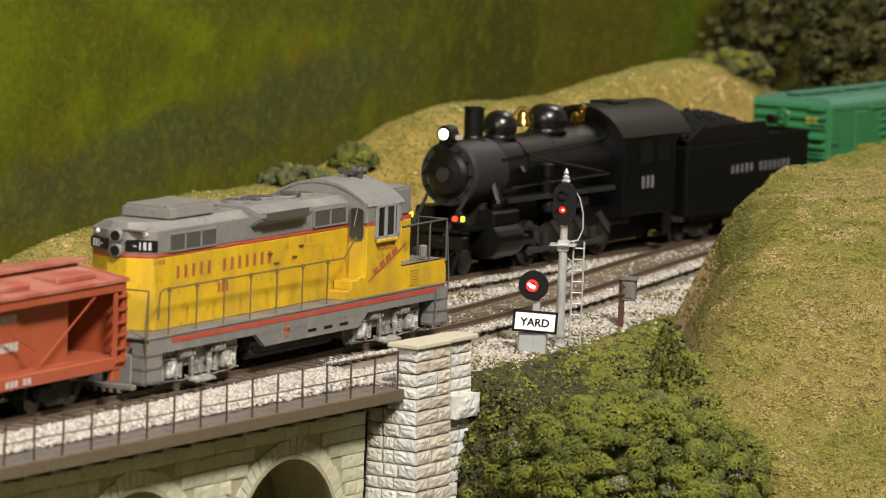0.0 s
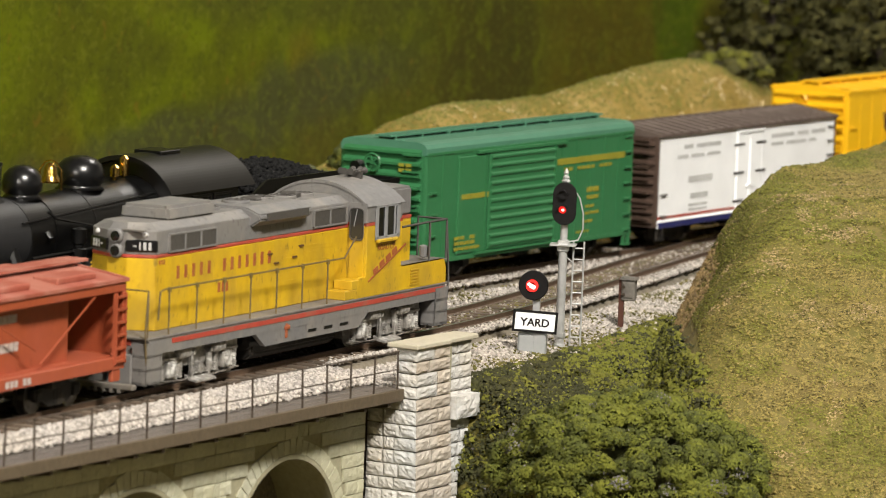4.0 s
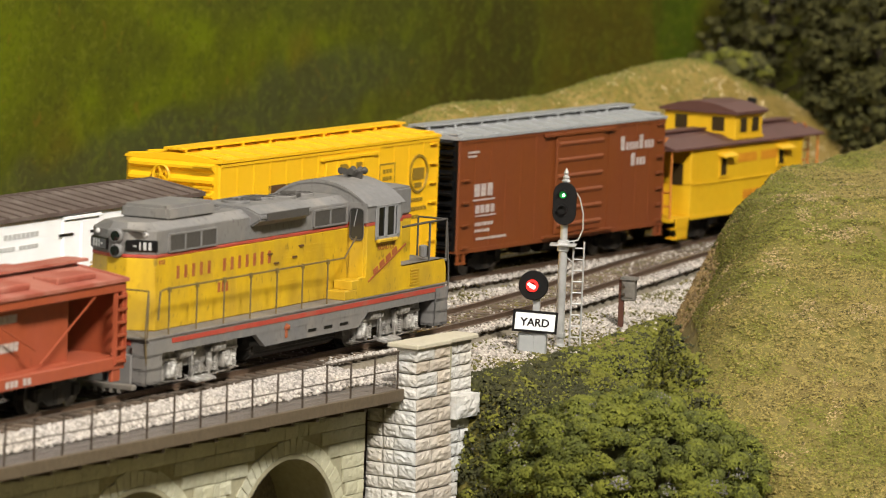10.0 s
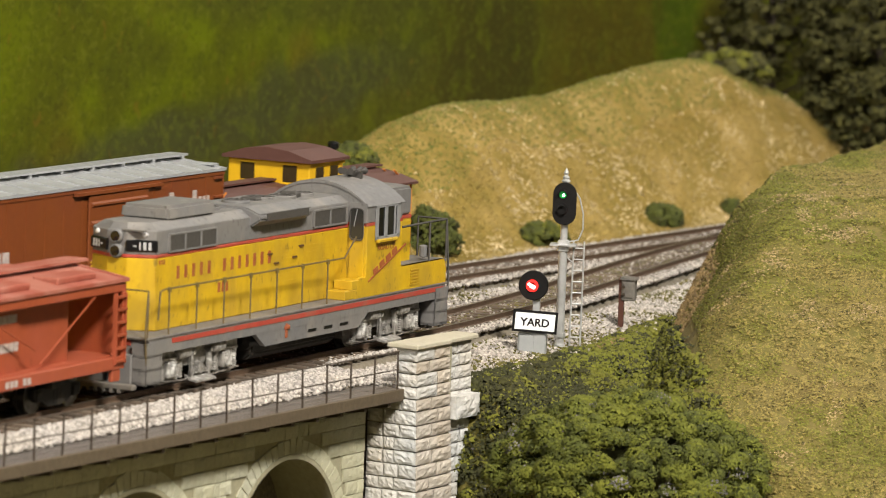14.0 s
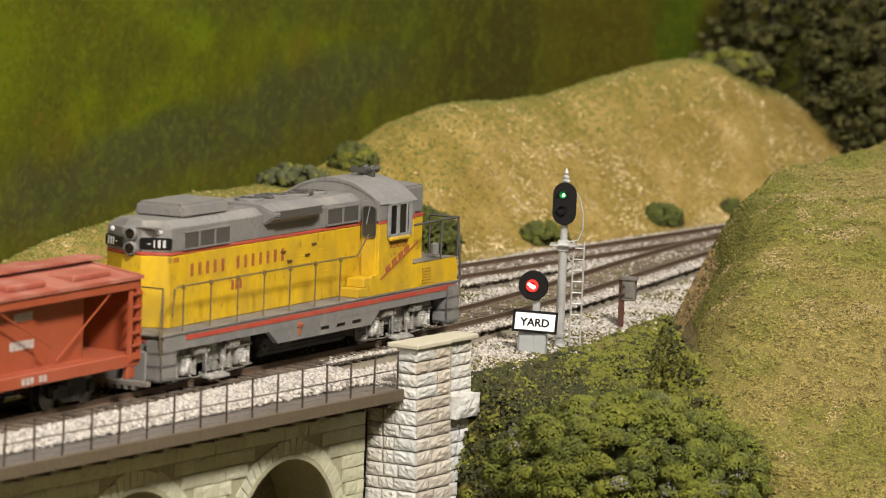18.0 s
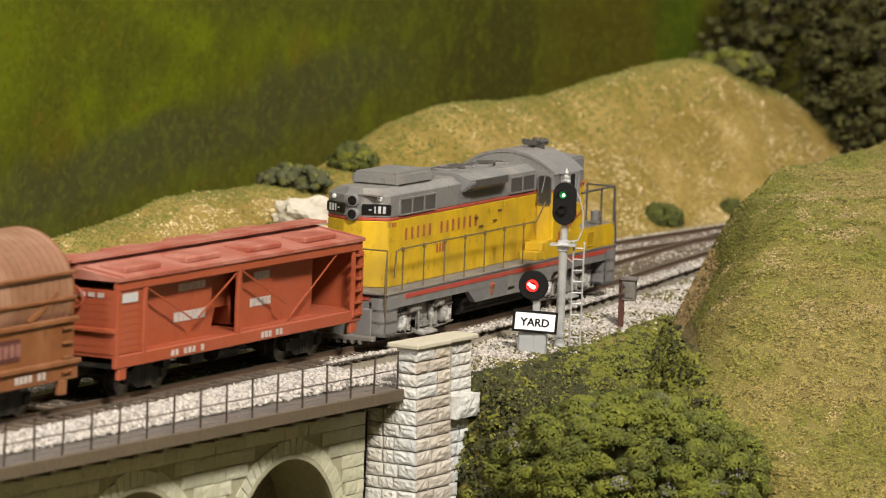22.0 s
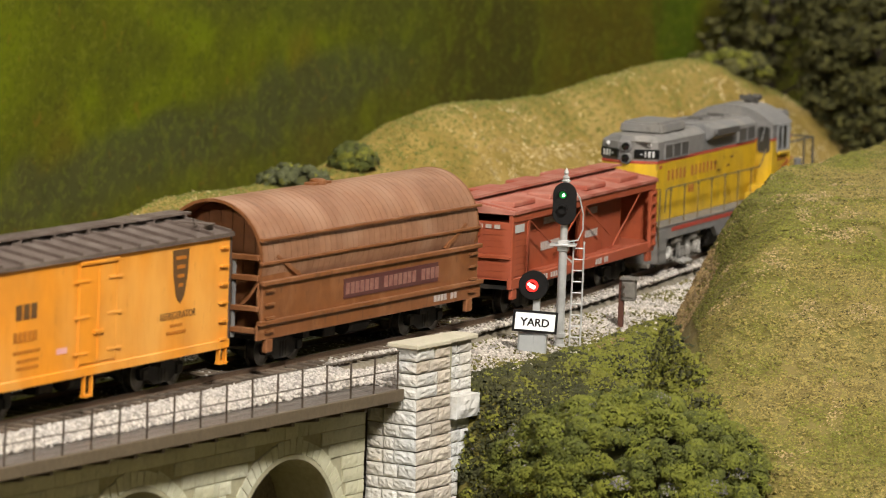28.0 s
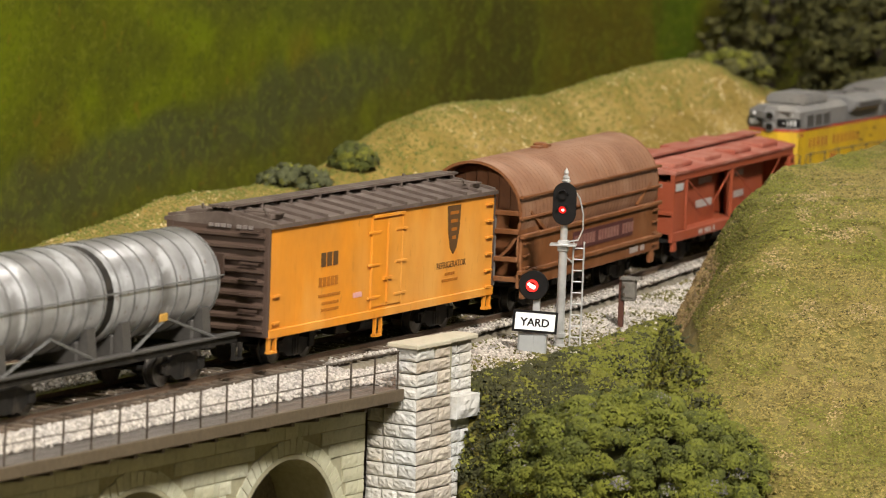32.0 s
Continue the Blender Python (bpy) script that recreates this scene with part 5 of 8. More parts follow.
# ---- vinegar barrel car ----
def barrel_car():
    car = thing("barrel_car", pose(0, 0, 0), "weathered brown car carrying one long horizontal wooden barrel", "freight car", "cars of the near train")
    V = M["vinegar_brown"]
    H, R, ZC = 70, 17.2, 32.8
    underframe(car, H, M["frame_black"])
    barrel = part("barrel_core", lathe([(R - 1.0, -H + 9), (R - 1.0, H - 9)], (0, 0, ZC), "x", 44), V, car)
    for i in range(40):
        x0 = -H + 2 * H * i / 40
        ring = part("sheathing_strip", lathe([(R - 0.9, x0 + 0.02), (R, x0 + 0.12), (R, x0 + 2 * H / 40 - 0.12), (R - 0.9, x0 + 2 * H / 40 - 0.02)], (0, 0, ZC), "x", 48, None, True), M["barrel_brown"], barrel, smooth=False)
    part("barrel_rim", lathe([(R - 0.8, -H - 0.3), (R + 0.08, -H - 0.3), (R + 0.08, -H + 0.5), (R - 0.8, -H + 0.5)], (0, 0, ZC), "x", 48, None, True), V, barrel)
    part("barrel_rim", lathe([(R - 0.8, H - 0.5), (R + 0.08, H - 0.5), (R + 0.08, H + 0.3), (R - 0.8, H + 0.3)], (0, 0, ZC), "x", 48, None, True), V, barrel)
    for z in (38.6, 31.6):
        for y in (-17.9, 16.7):
            part("side_rail", B((-H - 1, H + 1, y, y + 1.2, z, z + 1.0), bevel=0.2), V, car)
    for k in (-1, 1):
        y0, y1 = sorted((k * 16.6, k * 17.5))
        ap = part("side_apron", B((-H, H, y0, y1, 14.5, 26.6), bevel=0.2), V, car)
        z0, z1 = sorted((k * 17.0, k * 18.6))
        part("apron_flange", B((-H - 1, H + 1, z0, z1, 25.6, 27.0), (-H - 2.5, H + 2.5, z0, z1, 14.0, 15.4), bevel=0.2), V, ap)
        part("side_sill", B((-H - 2.5, H + 2.5, y0, y1, 9.6, 14.2), bevel=0.2), V, car)
        for x, d in ((-48, -1), (48, 1)):
            part("brace", prism([(x, 26.6), (x + d * 14, 33.5), (x + d * 13, 34.2), (x - d * 1.2, 27.4)], min(y0, y1), max(y0, y1), "y"), V, car)
        g = part("gusset", lathe([(0.4, -0.4), (13, -0.3), (13, 0.3), (0.4, 0.4)], (-H + 12, k * 16.3, 22.5), "y", 24), V, car)
        for x in (-H + 4, H - 4):
            ladder(car, x, k * 17.5, 12, 24, V, 5, 4, "x", False)
    # open end framing
    for k in (-1, 1):
        for z in (11.5, 18.0, 27.0, 33.0):
            part("end_beam", B((min(k * (H - 1), k * (H + 1.6)), max(k * (H - 1), k * (H + 1.6)), -16.6, 16.6, z, z + 1.6), bevel=0.2), V, car)
        for y in (-8, 8):
            part("end_post", tube([(k * (H + 0.5), y, 10), (k * (H + 0.5), y, 34)], 0.7, 6), M["grey"], car)
        part("end_panel", B((min(k * (H - 8), k * (H - 7)), max(k * (H - 8), k * (H - 7)), -16.2, 16.2, 10, 27)), V, car)
        for y in np.arange(-14, 14, 4):
            h = math.sqrt(max((R - 1.4) ** 2 - max(abs(y), abs(y + 4)) ** 2, 4))
            part("head_stave", B((min(k * (H - 9.4), k * (H - 8.4)), max(k * (H - 9.4), k * (H - 8.4)), y + 0.1, y + 3.9, ZC - h, ZC + h)), V, barrel)
    bm = lathe([(2.6, ZC + R - 0.6), (2.6, ZC + R + 1.2), (1.6, ZC + R + 1.6), (0.3, ZC + R + 1.6)], (-6, 0, 0), "z", 12)
    B((-12, 0, -1.6, 1.6, ZC + R - 0.4, ZC + R + 0.7), bm=bm, bevel=0.2)
    part("bung_hatch", bm, V, car)
    for x in (-H + 5, H - 5):
        for y in (-16.8, 16.8):
            part("step", B((x - 2.0, x + 2.0, y - 0.8, y + 0.8, 5.6, 9.8), bevel=0.3), V, car)
    for x in (-46, 46):
        freight_truck(car, x, M["frame_black"])
    couplers(car, H + 1.5, M["frame_black"])
    plaque = mat("purple_brown_plaque", (0.0957, 0.0283, 0.0247), (0.0708, 0.0212, 0.0191), 0.6, 0.5, 0.05)
    pl = part("name_board", B((-20, 42, -17.75, -17.45, 17.4, 23.4)), plaque, car, "dark purple-brown name board")
    side_bars("lettering", pl, [(-19, 18.6, 2.3, 3.5, 0.8, "#######-#######-####")], M["letter_pink"], -17.75)
    side_bars("lettering", car, [(40, 10.9, 1.7, 2.0, 0.6, "####-##")], M["letter_white"], -17.55)
    return car


# ---- wooden reefers ----
def reefer(name, label, group, H, z0, z1, side, roofm, endm, steps, bands=None, near=True):
    car = thing(name, pose(0, 0, 0), label, "freight car", group)
    underframe(car, H, M["frame_black"])
    body = part("body", B((-H, H, -17.22, 17.22, z0, z1)), side, car)
    for k in (-1, 1):
        y0, y1 = sorted((k * 17.1, k * 17.35))
        w = (2 * H - 0.3) / 46
        part("sheathing", B(*[(-H + 0.15 + w * i, -H + 0.13 + w * (i + 1), y0, y1, z0 + 2.2, z1) for i in range(46)]), side, body)
        part("side_sill", B((-H, H, min(k * 17, k * 17.9), max(k * 17, k * 17.9), z0 - 0.4, z0 + 2.2), bevel=0.2), side, car)
    door = part("door", B((-9.5, -0.08, -17.75, -17.2, z0 + 3, z1 - 2), (0.08, 9.5, -17.75, -17.2, z0 + 3, z1 - 2), bevel=0.12), side, car)
    part("door_frame", B((-10.3, -9.6, -17.85, -17.2, z0 + 2.4, z1 - 1), (9.6, 10.3, -17.85, -17.2, z0 + 2.4, z1 - 1), (-10.3, 10.3, -18.4, -17.2, z1 - 1.6, z1 - 0.6), bevel=0.1), side, door)
    hinge_mat = M["black"] if bands else side
    for z in (z0 + 6, (z0 + z1) / 2, z1 - 6):
        for x0, x1 in ((-12.5, -5), (5, 12.5)):
            part("hinge", B((x0, x1, -18.1, -17.6, z - 0.4, z + 0.4), bevel=0.1), hinge_mat, door)
    part("latch", B((-2.6, 2.6, -18.5, -17.7, z0 + 11, z0 + 12), (-0.4, 0.4, -18.2, -17.7, z0 + 4, z1 - 4)), side, door)
    for k in (-1, 1):
        e = part("end_wall", B((min(k * H, k * (H + 0.4)), max(k * H, k * (H + 0.4)), -17.0, 17.0, z0, z1 + 1)), endm, car)
        copies("end_rib", prism([(k * (H + 0.4), 0), (k * (H + 1.6), 0.7), (k * (H + 1.6), 1.5), (k * (H + 0.4), 2.2)], -16.2, 16.2, "y"), endm, e, [(0, 0, z0 + 1 + i * (z1 - z0 - 1) / 9) for i in range(9)])
        for y in (-16.4, 16.4):
            part("corner_post", B((min(k * (H - 0.6), k * (H + 0.8)), max(k * (H - 0.6), k * (H + 0.8)), y - 1.1, y + 1.1, z0, z1 + 0.5), bevel=0.2), endm, e)
        ladder(car, k * (H + 1.6), -11.5, z0 + 3, z1 - 1, endm, 6, 7, "y", False)
    ladder(car, H - 4, -17.4, z0 + 2.5, z1 - 3, side if not bands else M["grey"], 4.2, 6, "x", False)
    ladder(car, -H + 4, -17.4, z0 + 4, z0 + 12, side if not bands else M["grey"], 4.2, 2, "x", False)
    roof = peaked_roof(car, H, 17.6, z1, z1 + 4.2, roofm, 15 if near else 21, 0.8, 1.2, 0.9 if near else 0.5)
    if near:
        running_board(car, H, z1 + 4.2, roofm, 3.4, 1.0)
    for kx in (-1, 1) if near else ():
        for ky in (-1, 1):
            x, y = kx * (H - 9), ky * 10.5
            h = part("ice_hatch", B((x - 4, x + 4, y - 4.2, y + 4.2, z1 + 2.0, z1 + 3.8), bevel=0.4), roofm, roof)
            part("hatch_bar", tube([(x - 4.6, y - 3, z1 + 4.1), (x + 4.6, y + 3, z1 + 4.1)], 0.5, 5), roofm, roof)
        part("roof_walk", B((kx * (H - 9) - 2, kx * (H - 9) + 2, -16, -4, z1 + 3.6, z1 + 4.2), bevel=0.1), roofm, roof)
    stirrups(car, H, z0, steps)
    for x in (-46, 46):
        freight_truck(car, x, M["frame_black"])
    couplers(car, H, M["frame_black"])
    return car


def orange_reefer():
    car = reefer("refrigerator_car", "orange wooden refrigerator car with brown roof and ends", "cars of the near train", 73.5, 10.0, 42.0, M["orange"], M["roof_brown"], M["end_brown"], M["orange"])
    part("placard", B((-75.4, -74.8, -3, 8, 27, 34), bevel=0.2), M["end_brown"], car)
    part("lettering", B(*[(-75.0, -74.3, y, y + 1.3, 41.6, 42.6) for y in (-12, -10, -8, -4.6, -2.6, -0.6, 1.4)]), M["letter_pale"], car)["kind"] = "stuff"
    dark = M["letter_dark"]
    side_bars("lettering", car, [(-42, 28.2, 2.9, 4.2, 0.9, "###")], M["letter_dark"], -17.4)
    side_bars("lettering", car, [(-43, 22.2, 1.8, 2.8, 0.7, "#####")], M["letter_faint"], -17.4)
    side_bars("small_lettering", car, [(-43, 19, 1.0, 0.9, 0.4, "##########"), (-41, 16.6, 1.0, 0.9, 0.4, "########"), (-41, 14.6, 1.0, 0.9, 0.4, "########"), (40, 18.5, 1.0, 0.9, 0.4, "#####"), (38, 16.5, 1.0, 0.9, 0.4, "########")], M["letter_faint"], -17.4)
    shield = part("shield", prism([(40.5, 40.4), (49.5, 40.4), (48.9, 33), (47.2, 27), (45, 25), (42.8, 27), (41.1, 33)], -17.56, -17.3, "y"), dark, car, "dark shield emblem")
    part("shield_stripe", B(*[(42.2 + 0.5 * i, 47.8 - 0.5 * i, -17.66, -17.5, 37.6 - 2.6 * i, 38.6 - 2.6 * i) for i in range(4)]), M["letter_faint"], shield)["kind"] = "stuff"
    curve = bpy.data.curves.new("car_word", "FONT")
    curve.body, curve.size, curve.extrude = "REFRIGERATOR", 2.9 * MM, 0.04 * MM
    word = new("car_word", curve)
    word.data.materials.append(dark)
    word.parent = car
    word.matrix_basis = pose(34.0 * MM, -17.45 * MM, 20.9 * MM, 90, 0, 0)
    part("pink_patch", B((-21, -15.5, -17.5, -17.3, 17, 18.6)), mat("pink_chalk", (0.718, 0.369, 0.349)), car)
    part("brake_step", B((-6, -1.5, -17.5, -16, 3.6, 4.4), (-6, -5.3, -17.5, -16.5, 4, 9.8), (-2.2, -1.5, -17.5, -16.5, 4, 9.8)), M["orange"], car)
    return car


def white_reefer():
    car = reefer("refrigerator_car", "clean white refrigerator car with brown roof and red and blue stripes", "cars of the far train", 71.5, 8.2, 41.6, M["white"], M["roof_brown"], M["end_brown"], M["frame_black"], True, False)
    part("blue_stripe", B((-71.4, 71.4, -18.05, -17.85, 7.9, 10.0)), M["navy"], car)
    part("red_stripe", B((-71.4, 71.4, -17.5, -17.3, 11.2, 12.1)), M["red"], car)
    g = M["letter_grey"]
    side_bars("lettering", car, [(-52, 36.4, 1.9, 1.5, 0.5, "###-########"), (-57, 33.0, 1.7, 1.2, 0.4, "####-#####-#####"), (-48, 23.6, 2.2, 2.4, 0.5, "#######"), (-46, 17.5, 1.8, 2.0, 0.5, "######"), (-47, 14.6, 1.4, 1.0, 0.4, "########"), (-47, 12.9, 1.4, 0.9, 0.4, "########")], g, -17.4, "grey lettering bars")
    side_bars("lettering", car, [(18, 36.6, 1.9, 1.5, 0.5, "########-####-#####"), (18, 33.6, 1.7, 1.2, 0.4, "#####-########-###"), (36, 15.5, 6.0, 5.0, 0.5, "##")], g, -17.4)
    return car


# ---- tank car ----
def tank_car():
    car = thing("tank_car", pose(0, 0, 0), "weathered silver tank car with two banded barrels on a black frame", "freight car", "cars of the near train")
    H = 70
    part("underframe", B((-H, H, -4, 4, 7, 11), (-H, H, -15.2, -13.6, 10.2, 12.4), (-H, H, 13.6, 15.2, 10.2, 12.4), (-H, -H + 3, -15, 15, 9.6, 12), (H - 3, H, -15, 15, 9.6, 12)), M["frame_black"], car)
    part("walkway", B((-H, H, -16.4, -13.4, 12.4, 13.1), (-H, H, 13.4, 16.4, 12.4, 13.1), bevel=0.1), M["grille"], car)
    R, ZC = 14.6, 28.6
    for x0, x1 in ((-64, -1.4), (1.4, 62)):
        n = 20
        prof = [(R * 0.35, x0 - 1.8), (R * 0.8, x0 - 1.0), (R * 0.97, x0 + 0.6), (R, x0 + 2.2), (R, x1 - 2.2), (R * 0.97, x1 - 0.6), (R * 0.8, x1 + 1.0), (R * 0.35, x1 + 1.8)]
        t = part("tank", lathe(prof, (0, 0, ZC), "x", 36), M["tank_silver"], car, "dented weathered aluminium barrel", smooth=True)
        t.data.polygons[0].use_smooth = False
        for i in range(8):
            x = x0 + 3 + (x1 - x0 - 6) * i / 7
            part("band", lathe([(R, x - 0.32), (R + 0.28, x - 0.26), (R + 0.28, x + 0.26), (R, x + 0.32)], (0, 0, ZC), "x", 36), M["tank_band"], t)
        for x in (x0 + 8, x1 - 8):
            part("saddle", B((x - 3, x + 3, -11, 11, 11, 18), bevel=0.5), M["grille"], car)
            for y in (-1, 1):
                part("saddle_leg", prism([(y * 14.5, 12.6), (y * 9.5, 12.6), (y * 12.2, 21.5), (y * 13.6, 21.5)], x - 2.2, x + 2.2, "x"), M["grille"], car)
    for y in (-1, 1):
        yy = y * (R + 0.9)
        bm = tube([(-64, yy, ZC + 2.0), (61, yy, ZC + 2.0)], 0.24, 5)
        for x in np.arange(-60, 61, 20):
            tube([(x, yy, ZC + 2), (x, y * (R - 0.2), ZC + 1.5)], 0.3, 4, bm)
        part("grab_rail", bm, M["tank_band"], car)
        bm = bmesh.new()
        for a, b in ((-58, -30), (-10, -30), (10, 32), (56, 32)):
            tube([(a, y * 15.4, 13), (b, y * 13.2, 20.5)], 0.5, 5, bm)
        part("tie_rod", bm, M["tank_band"], car)
    part("placard", B((28, 32.5, -13.9, -13.2, 19.6, 22), bevel=0.3), mat("ochre_tag", (0.503, 0.279, 0.0548)), car)
    part("centre_gap", lathe([(R - 0.5, -2.2), (R - 0.5, 2.2)], (0, 0, ZC), "x", 30), M["frame_black"], car)
    part("end_post", B((66, 68, -6, 6, 12, 34), bevel=0.4), M["frame_black"], car)
    brake_wheel(car, 68, 6, 33, M["frame_black"])
    stirrups(car, H, 10.2, M["frame_black"])
    for x in (-46, 46):
        freight_truck(car, x, M["frame_black"])
    couplers(car, H, M["frame_black"])
    return car


FORE_TRAIN.append((framed_hopper(), -177, 46))
FORE_TRAIN.append((barrel_car(), -342, 46))
FORE_TRAIN.append((orange_reefer(), -505, 46))
FORE_TRAIN.append((tank_car(), -663, 46))


# ---- far train ----
def boxcar(name, label, H, z0, z1, side, roofm, endm, walkm, door, ribs=9, peak=3.4, round_top=False, door_ribs=5):
    car = thing(name, pose(0, 0, 0), label, "freight car", "cars of the far train")
    underframe(car, H, M["frame_black"], 6.0, z0 + 0.6)
    box_shell(car, H, 17.2, z0, z1, side)
    for k in (-1, 1):
        e = ribbed_end(car, k * (H + 0.3), z0 + 1, z1 + (1.5 if round_top else 0.6), 16.6, ribs, endm, "end_panel", 1.5)
        ladder(car, k * (H + 1.7), -12.2, z0 + 3, z1 - 1, endm, 6.5, 7, "y", False)
    brake_wheel(car, -H - 1.0, 3, z1 - 4.5, endm)
    if round_top:
        prof = [(-17.3, z1 - 1), (-17.2, z1 + 1.2), (-16.2, z1 + 2.6), (-13.5, z1 + 3.4), (0, z1 + peak + 1), (13.5, z1 + 3.4), (16.2, z1 + 2.6), (17.2, z1 + 1.2), (17.3, z1 - 1)]
        roof = part("roof", prism(prof, -H - 0.4, H + 0.4, "x"), roofm, car)
        part("roof_rib", B(*[(x, x + 0.6, -15, 15, z1 + peak - 0.2, z1 + peak + 0.4) for x in np.linspace(-H + 2, H - 2, 13)]), roofm, roof)
        top = z1 + peak + 1
    else:
        roof = peaked_roof(car, H, 17.3, z1, z1 + peak, roofm, 13, 0.5, 0.9, 0.4)
        top = z1 + peak
    running_board(car, H, top, walkm, 3.4, 0.8)
    copies("lateral_walk", B((-2, 2, -15.5, -3.4, top - 1.2, top - 0.6), bevel=0.1), walkm, roof, [(-H + 2.5, 0, 0), (H - 2.5, 0, 0)])
    if door:
        ribbed_door(car, door[0], door[1], z0 + 2.4, z1 - 2.2, side, door_ribs)
    ladder(car, H - 4.2, -17.3, z0 + 2, z1 - 2, side, 4.6, 7, "x", False)
    ladder(car, -H + 4.2, -17.3, z0 + 2, z1 - 14, side, 4.6, 4, "x", False)
    stirrups(car, H, z0, side, 4.4, 3.0)
    for x in (-46, 46):
        freight_truck(car, x, M["frame_black"])
    couplers(car, H, M["frame_black"])
    return car


def green_boxcar():
    car = boxcar("boxcar", "bright green steel boxcar with ribbed door and rounded roof", 72.5, 7.4, 45.6, M["car_green"], M["green_roof"], M["car_green"], M["green_roof"], (-32, 14), 10, 2.6, True, 11)
    part("plug_door", B((-52, -33, -17.9, -17.2, 9.5, 43), bevel=0.2), M["car_green"], car)
    [part("door_seam", B(bx), M["car_green"], car) for bx in ((-34, -33.2, -18.2, -17.2, 9, 43.4), (13.6, 14.6, -18.6, -17.2, 9, 43.4))]
    y = M["letter_yellow"]
    side_bars("lettering", car, [(14.5, 36.0, 4.2, 2.2, 0.1, "############"), (22, 33.6, 2.6, 1.2, 0.6, "##-####-###"), (39, 25, 4, 1.8, 0.5, "##"), (39, 22.4, 4, 1.4, 0.5, "##"), (38, 19.4, 3, 1.0, 0.5, "##"), (38, 17, 3, 1.0, 0.5, "###"), (37, 14, 3, 1.0, 0.5, "##"), (32, 10.6, 2, 0.8, 0.5, "####")], y, -17.3, "yellow lettering bars")
    side_bars("lettering", car, [(-50, 28.2, 2.9, 1.8, 0.3, "######"), (-54, 12.6, 3, 1.2, 0.5, "####"), (-54, 10.8, 3, 1.0, 0.5, "#####"), (-54, 14.4, 3, 1.2, 0.5, "##-#")], y, -17.95)
    part("lettering", B(*[(-74.4, -74.0, y0, y0 + 2.2, z, z + 1.2) for y0 in (-12, -9.2) for z in (38.6, 40.4)]), y, car)
    return car


def yellow_boxcar():
    car = boxcar("boxcar", "bright yellow steel insulated boxcar with yellow roof and ends", 72.5, 7.0, 50.6, M["box_yellow"], M["box_yellow"], M["box_yellow"], M["box_yellow"], None, 10, 2.6)
    part("plug_door", B((-6, 26, -17.8, -17.2, 9.6, 47), bevel=0.25), M["box_yellow"], car)
    for bx in [(x, x + 0.7, -18.2, -17.7, 10, 46.6) for x in (1, 9, 18)] + [(-4, 24, -18.1, -17.7, 27, 27.7)]:
        part("door_rod", B(bx), M["box_yellow"], car)
    for bx in ((-9, 29, -18.2, -17.3, 47.4, 48.2), (-9, 29, -18.2, -17.3, 8.4, 9.2)):
        part("door_track", B(bx), M["box_yellow"], car)
    d = mat("olive_brown_letters", (0.2, 0.125, 0.01), (0.3, 0.18, 0.012), 0.6, 0.8, 0.1)
    curve = bpy.data.curves.new("door_mark", "FONT")
    curve.body, curve.size, curve.extrude, curve.offset = "D-F", 10.0 * MM, 0.05 * MM, 0.22 * MM
    mark = new("door_mark", curve)
    mark.data.materials.append(d)
    mark.parent = car
    mark.matrix_basis = pose(2.6 * MM, -17.9 * MM, 38.6 * MM, 90, 0, 0)
    ring = [(58 + 6.2 * math.cos(a), -17.4, 39 + 6.2 * math.sin(a)) for a in np.linspace(0, 2 * math.pi, 25)]
    bm = tube(ring, 0.5, 4)
    B((54, 62, -17.5, -17.25, 37, 41), (55.5, 60.5, -17.5, -17.25, 34.4, 36), bm=bm)
    part("round_emblem", bm, d, car, "round dark emblem")
    part("shield", prism([(-42, 41.6), (-29, 41.6), (-30, 36), (-35.5, 32), (-41, 36)], -17.35, -17.1, "y"), M["letter_dark"], car)
    bm = B((31, 41, -17.4, -17.2, 34.5, 43.5))
    part("square_panel", bm, M["box_yellow"], car)
    part("panel_edge", B((30.6, 41.4, -17.5, -17.2, 43.4, 43.9), (30.6, 41.4, -17.5, -17.2, 34.1, 34.6), (30.6, 31.1, -17.5, -17.2, 34.6, 43.4), (40.9, 41.4, -17.5, -17.2, 34.6, 43.4)), d, car)
    side_bars("lettering", car, [(33, 40.6, 1.6, 1.3, 0.6, "###"), (33, 38.2, 1.6, 1.3, 0.6, "###"), (33, 35.8, 1.6, 1.0, 0.6, "###")], d, -17.45)
    rows = [(38, 29.6, 1.9, 1.2, 0.5, "##########"), (36, 26.6, 1.9, 1.2, 0.5, "############"), (40, 23.8, 1.9, 1.2, 0.5, "########"), (-44, 23.4, 1.0, 2.2, 0.6, "#"), (-41, 23.4, 1.4, 2.2, 0.5, "#########"), (-40, 18.4, 1.4, 1.2, 0.4, "#######"), (-40, 15.8, 1.4, 1.2, 0.4, "########"), (-40, 13.4, 1.4, 1.2, 0.4, "########"), (-40, 11.4, 1.4, 1.0, 0.4, "########"), (5, 34, 2.4, 1.3, 0.4, "#####"), (5, 31.2, 2.4, 1.2, 0.4, "####"), (8, 25, 2.2, 1.6, 0.4, "#"), (5, 20.5, 2.4, 1.2, 0.4, "#####"), (6, 18, 2.2, 1.1, 0.4, "####"), (38, 14, 1.6, 1.0, 0.4, "#######")]
    side_bars("small_lettering", car, [r for r in rows if not -6 < r[0] < 26], d, -17.3)
    side_bars("small_lettering", car, [r for r in rows if -6 < r[0] < 26], d, -17.85)
    return car


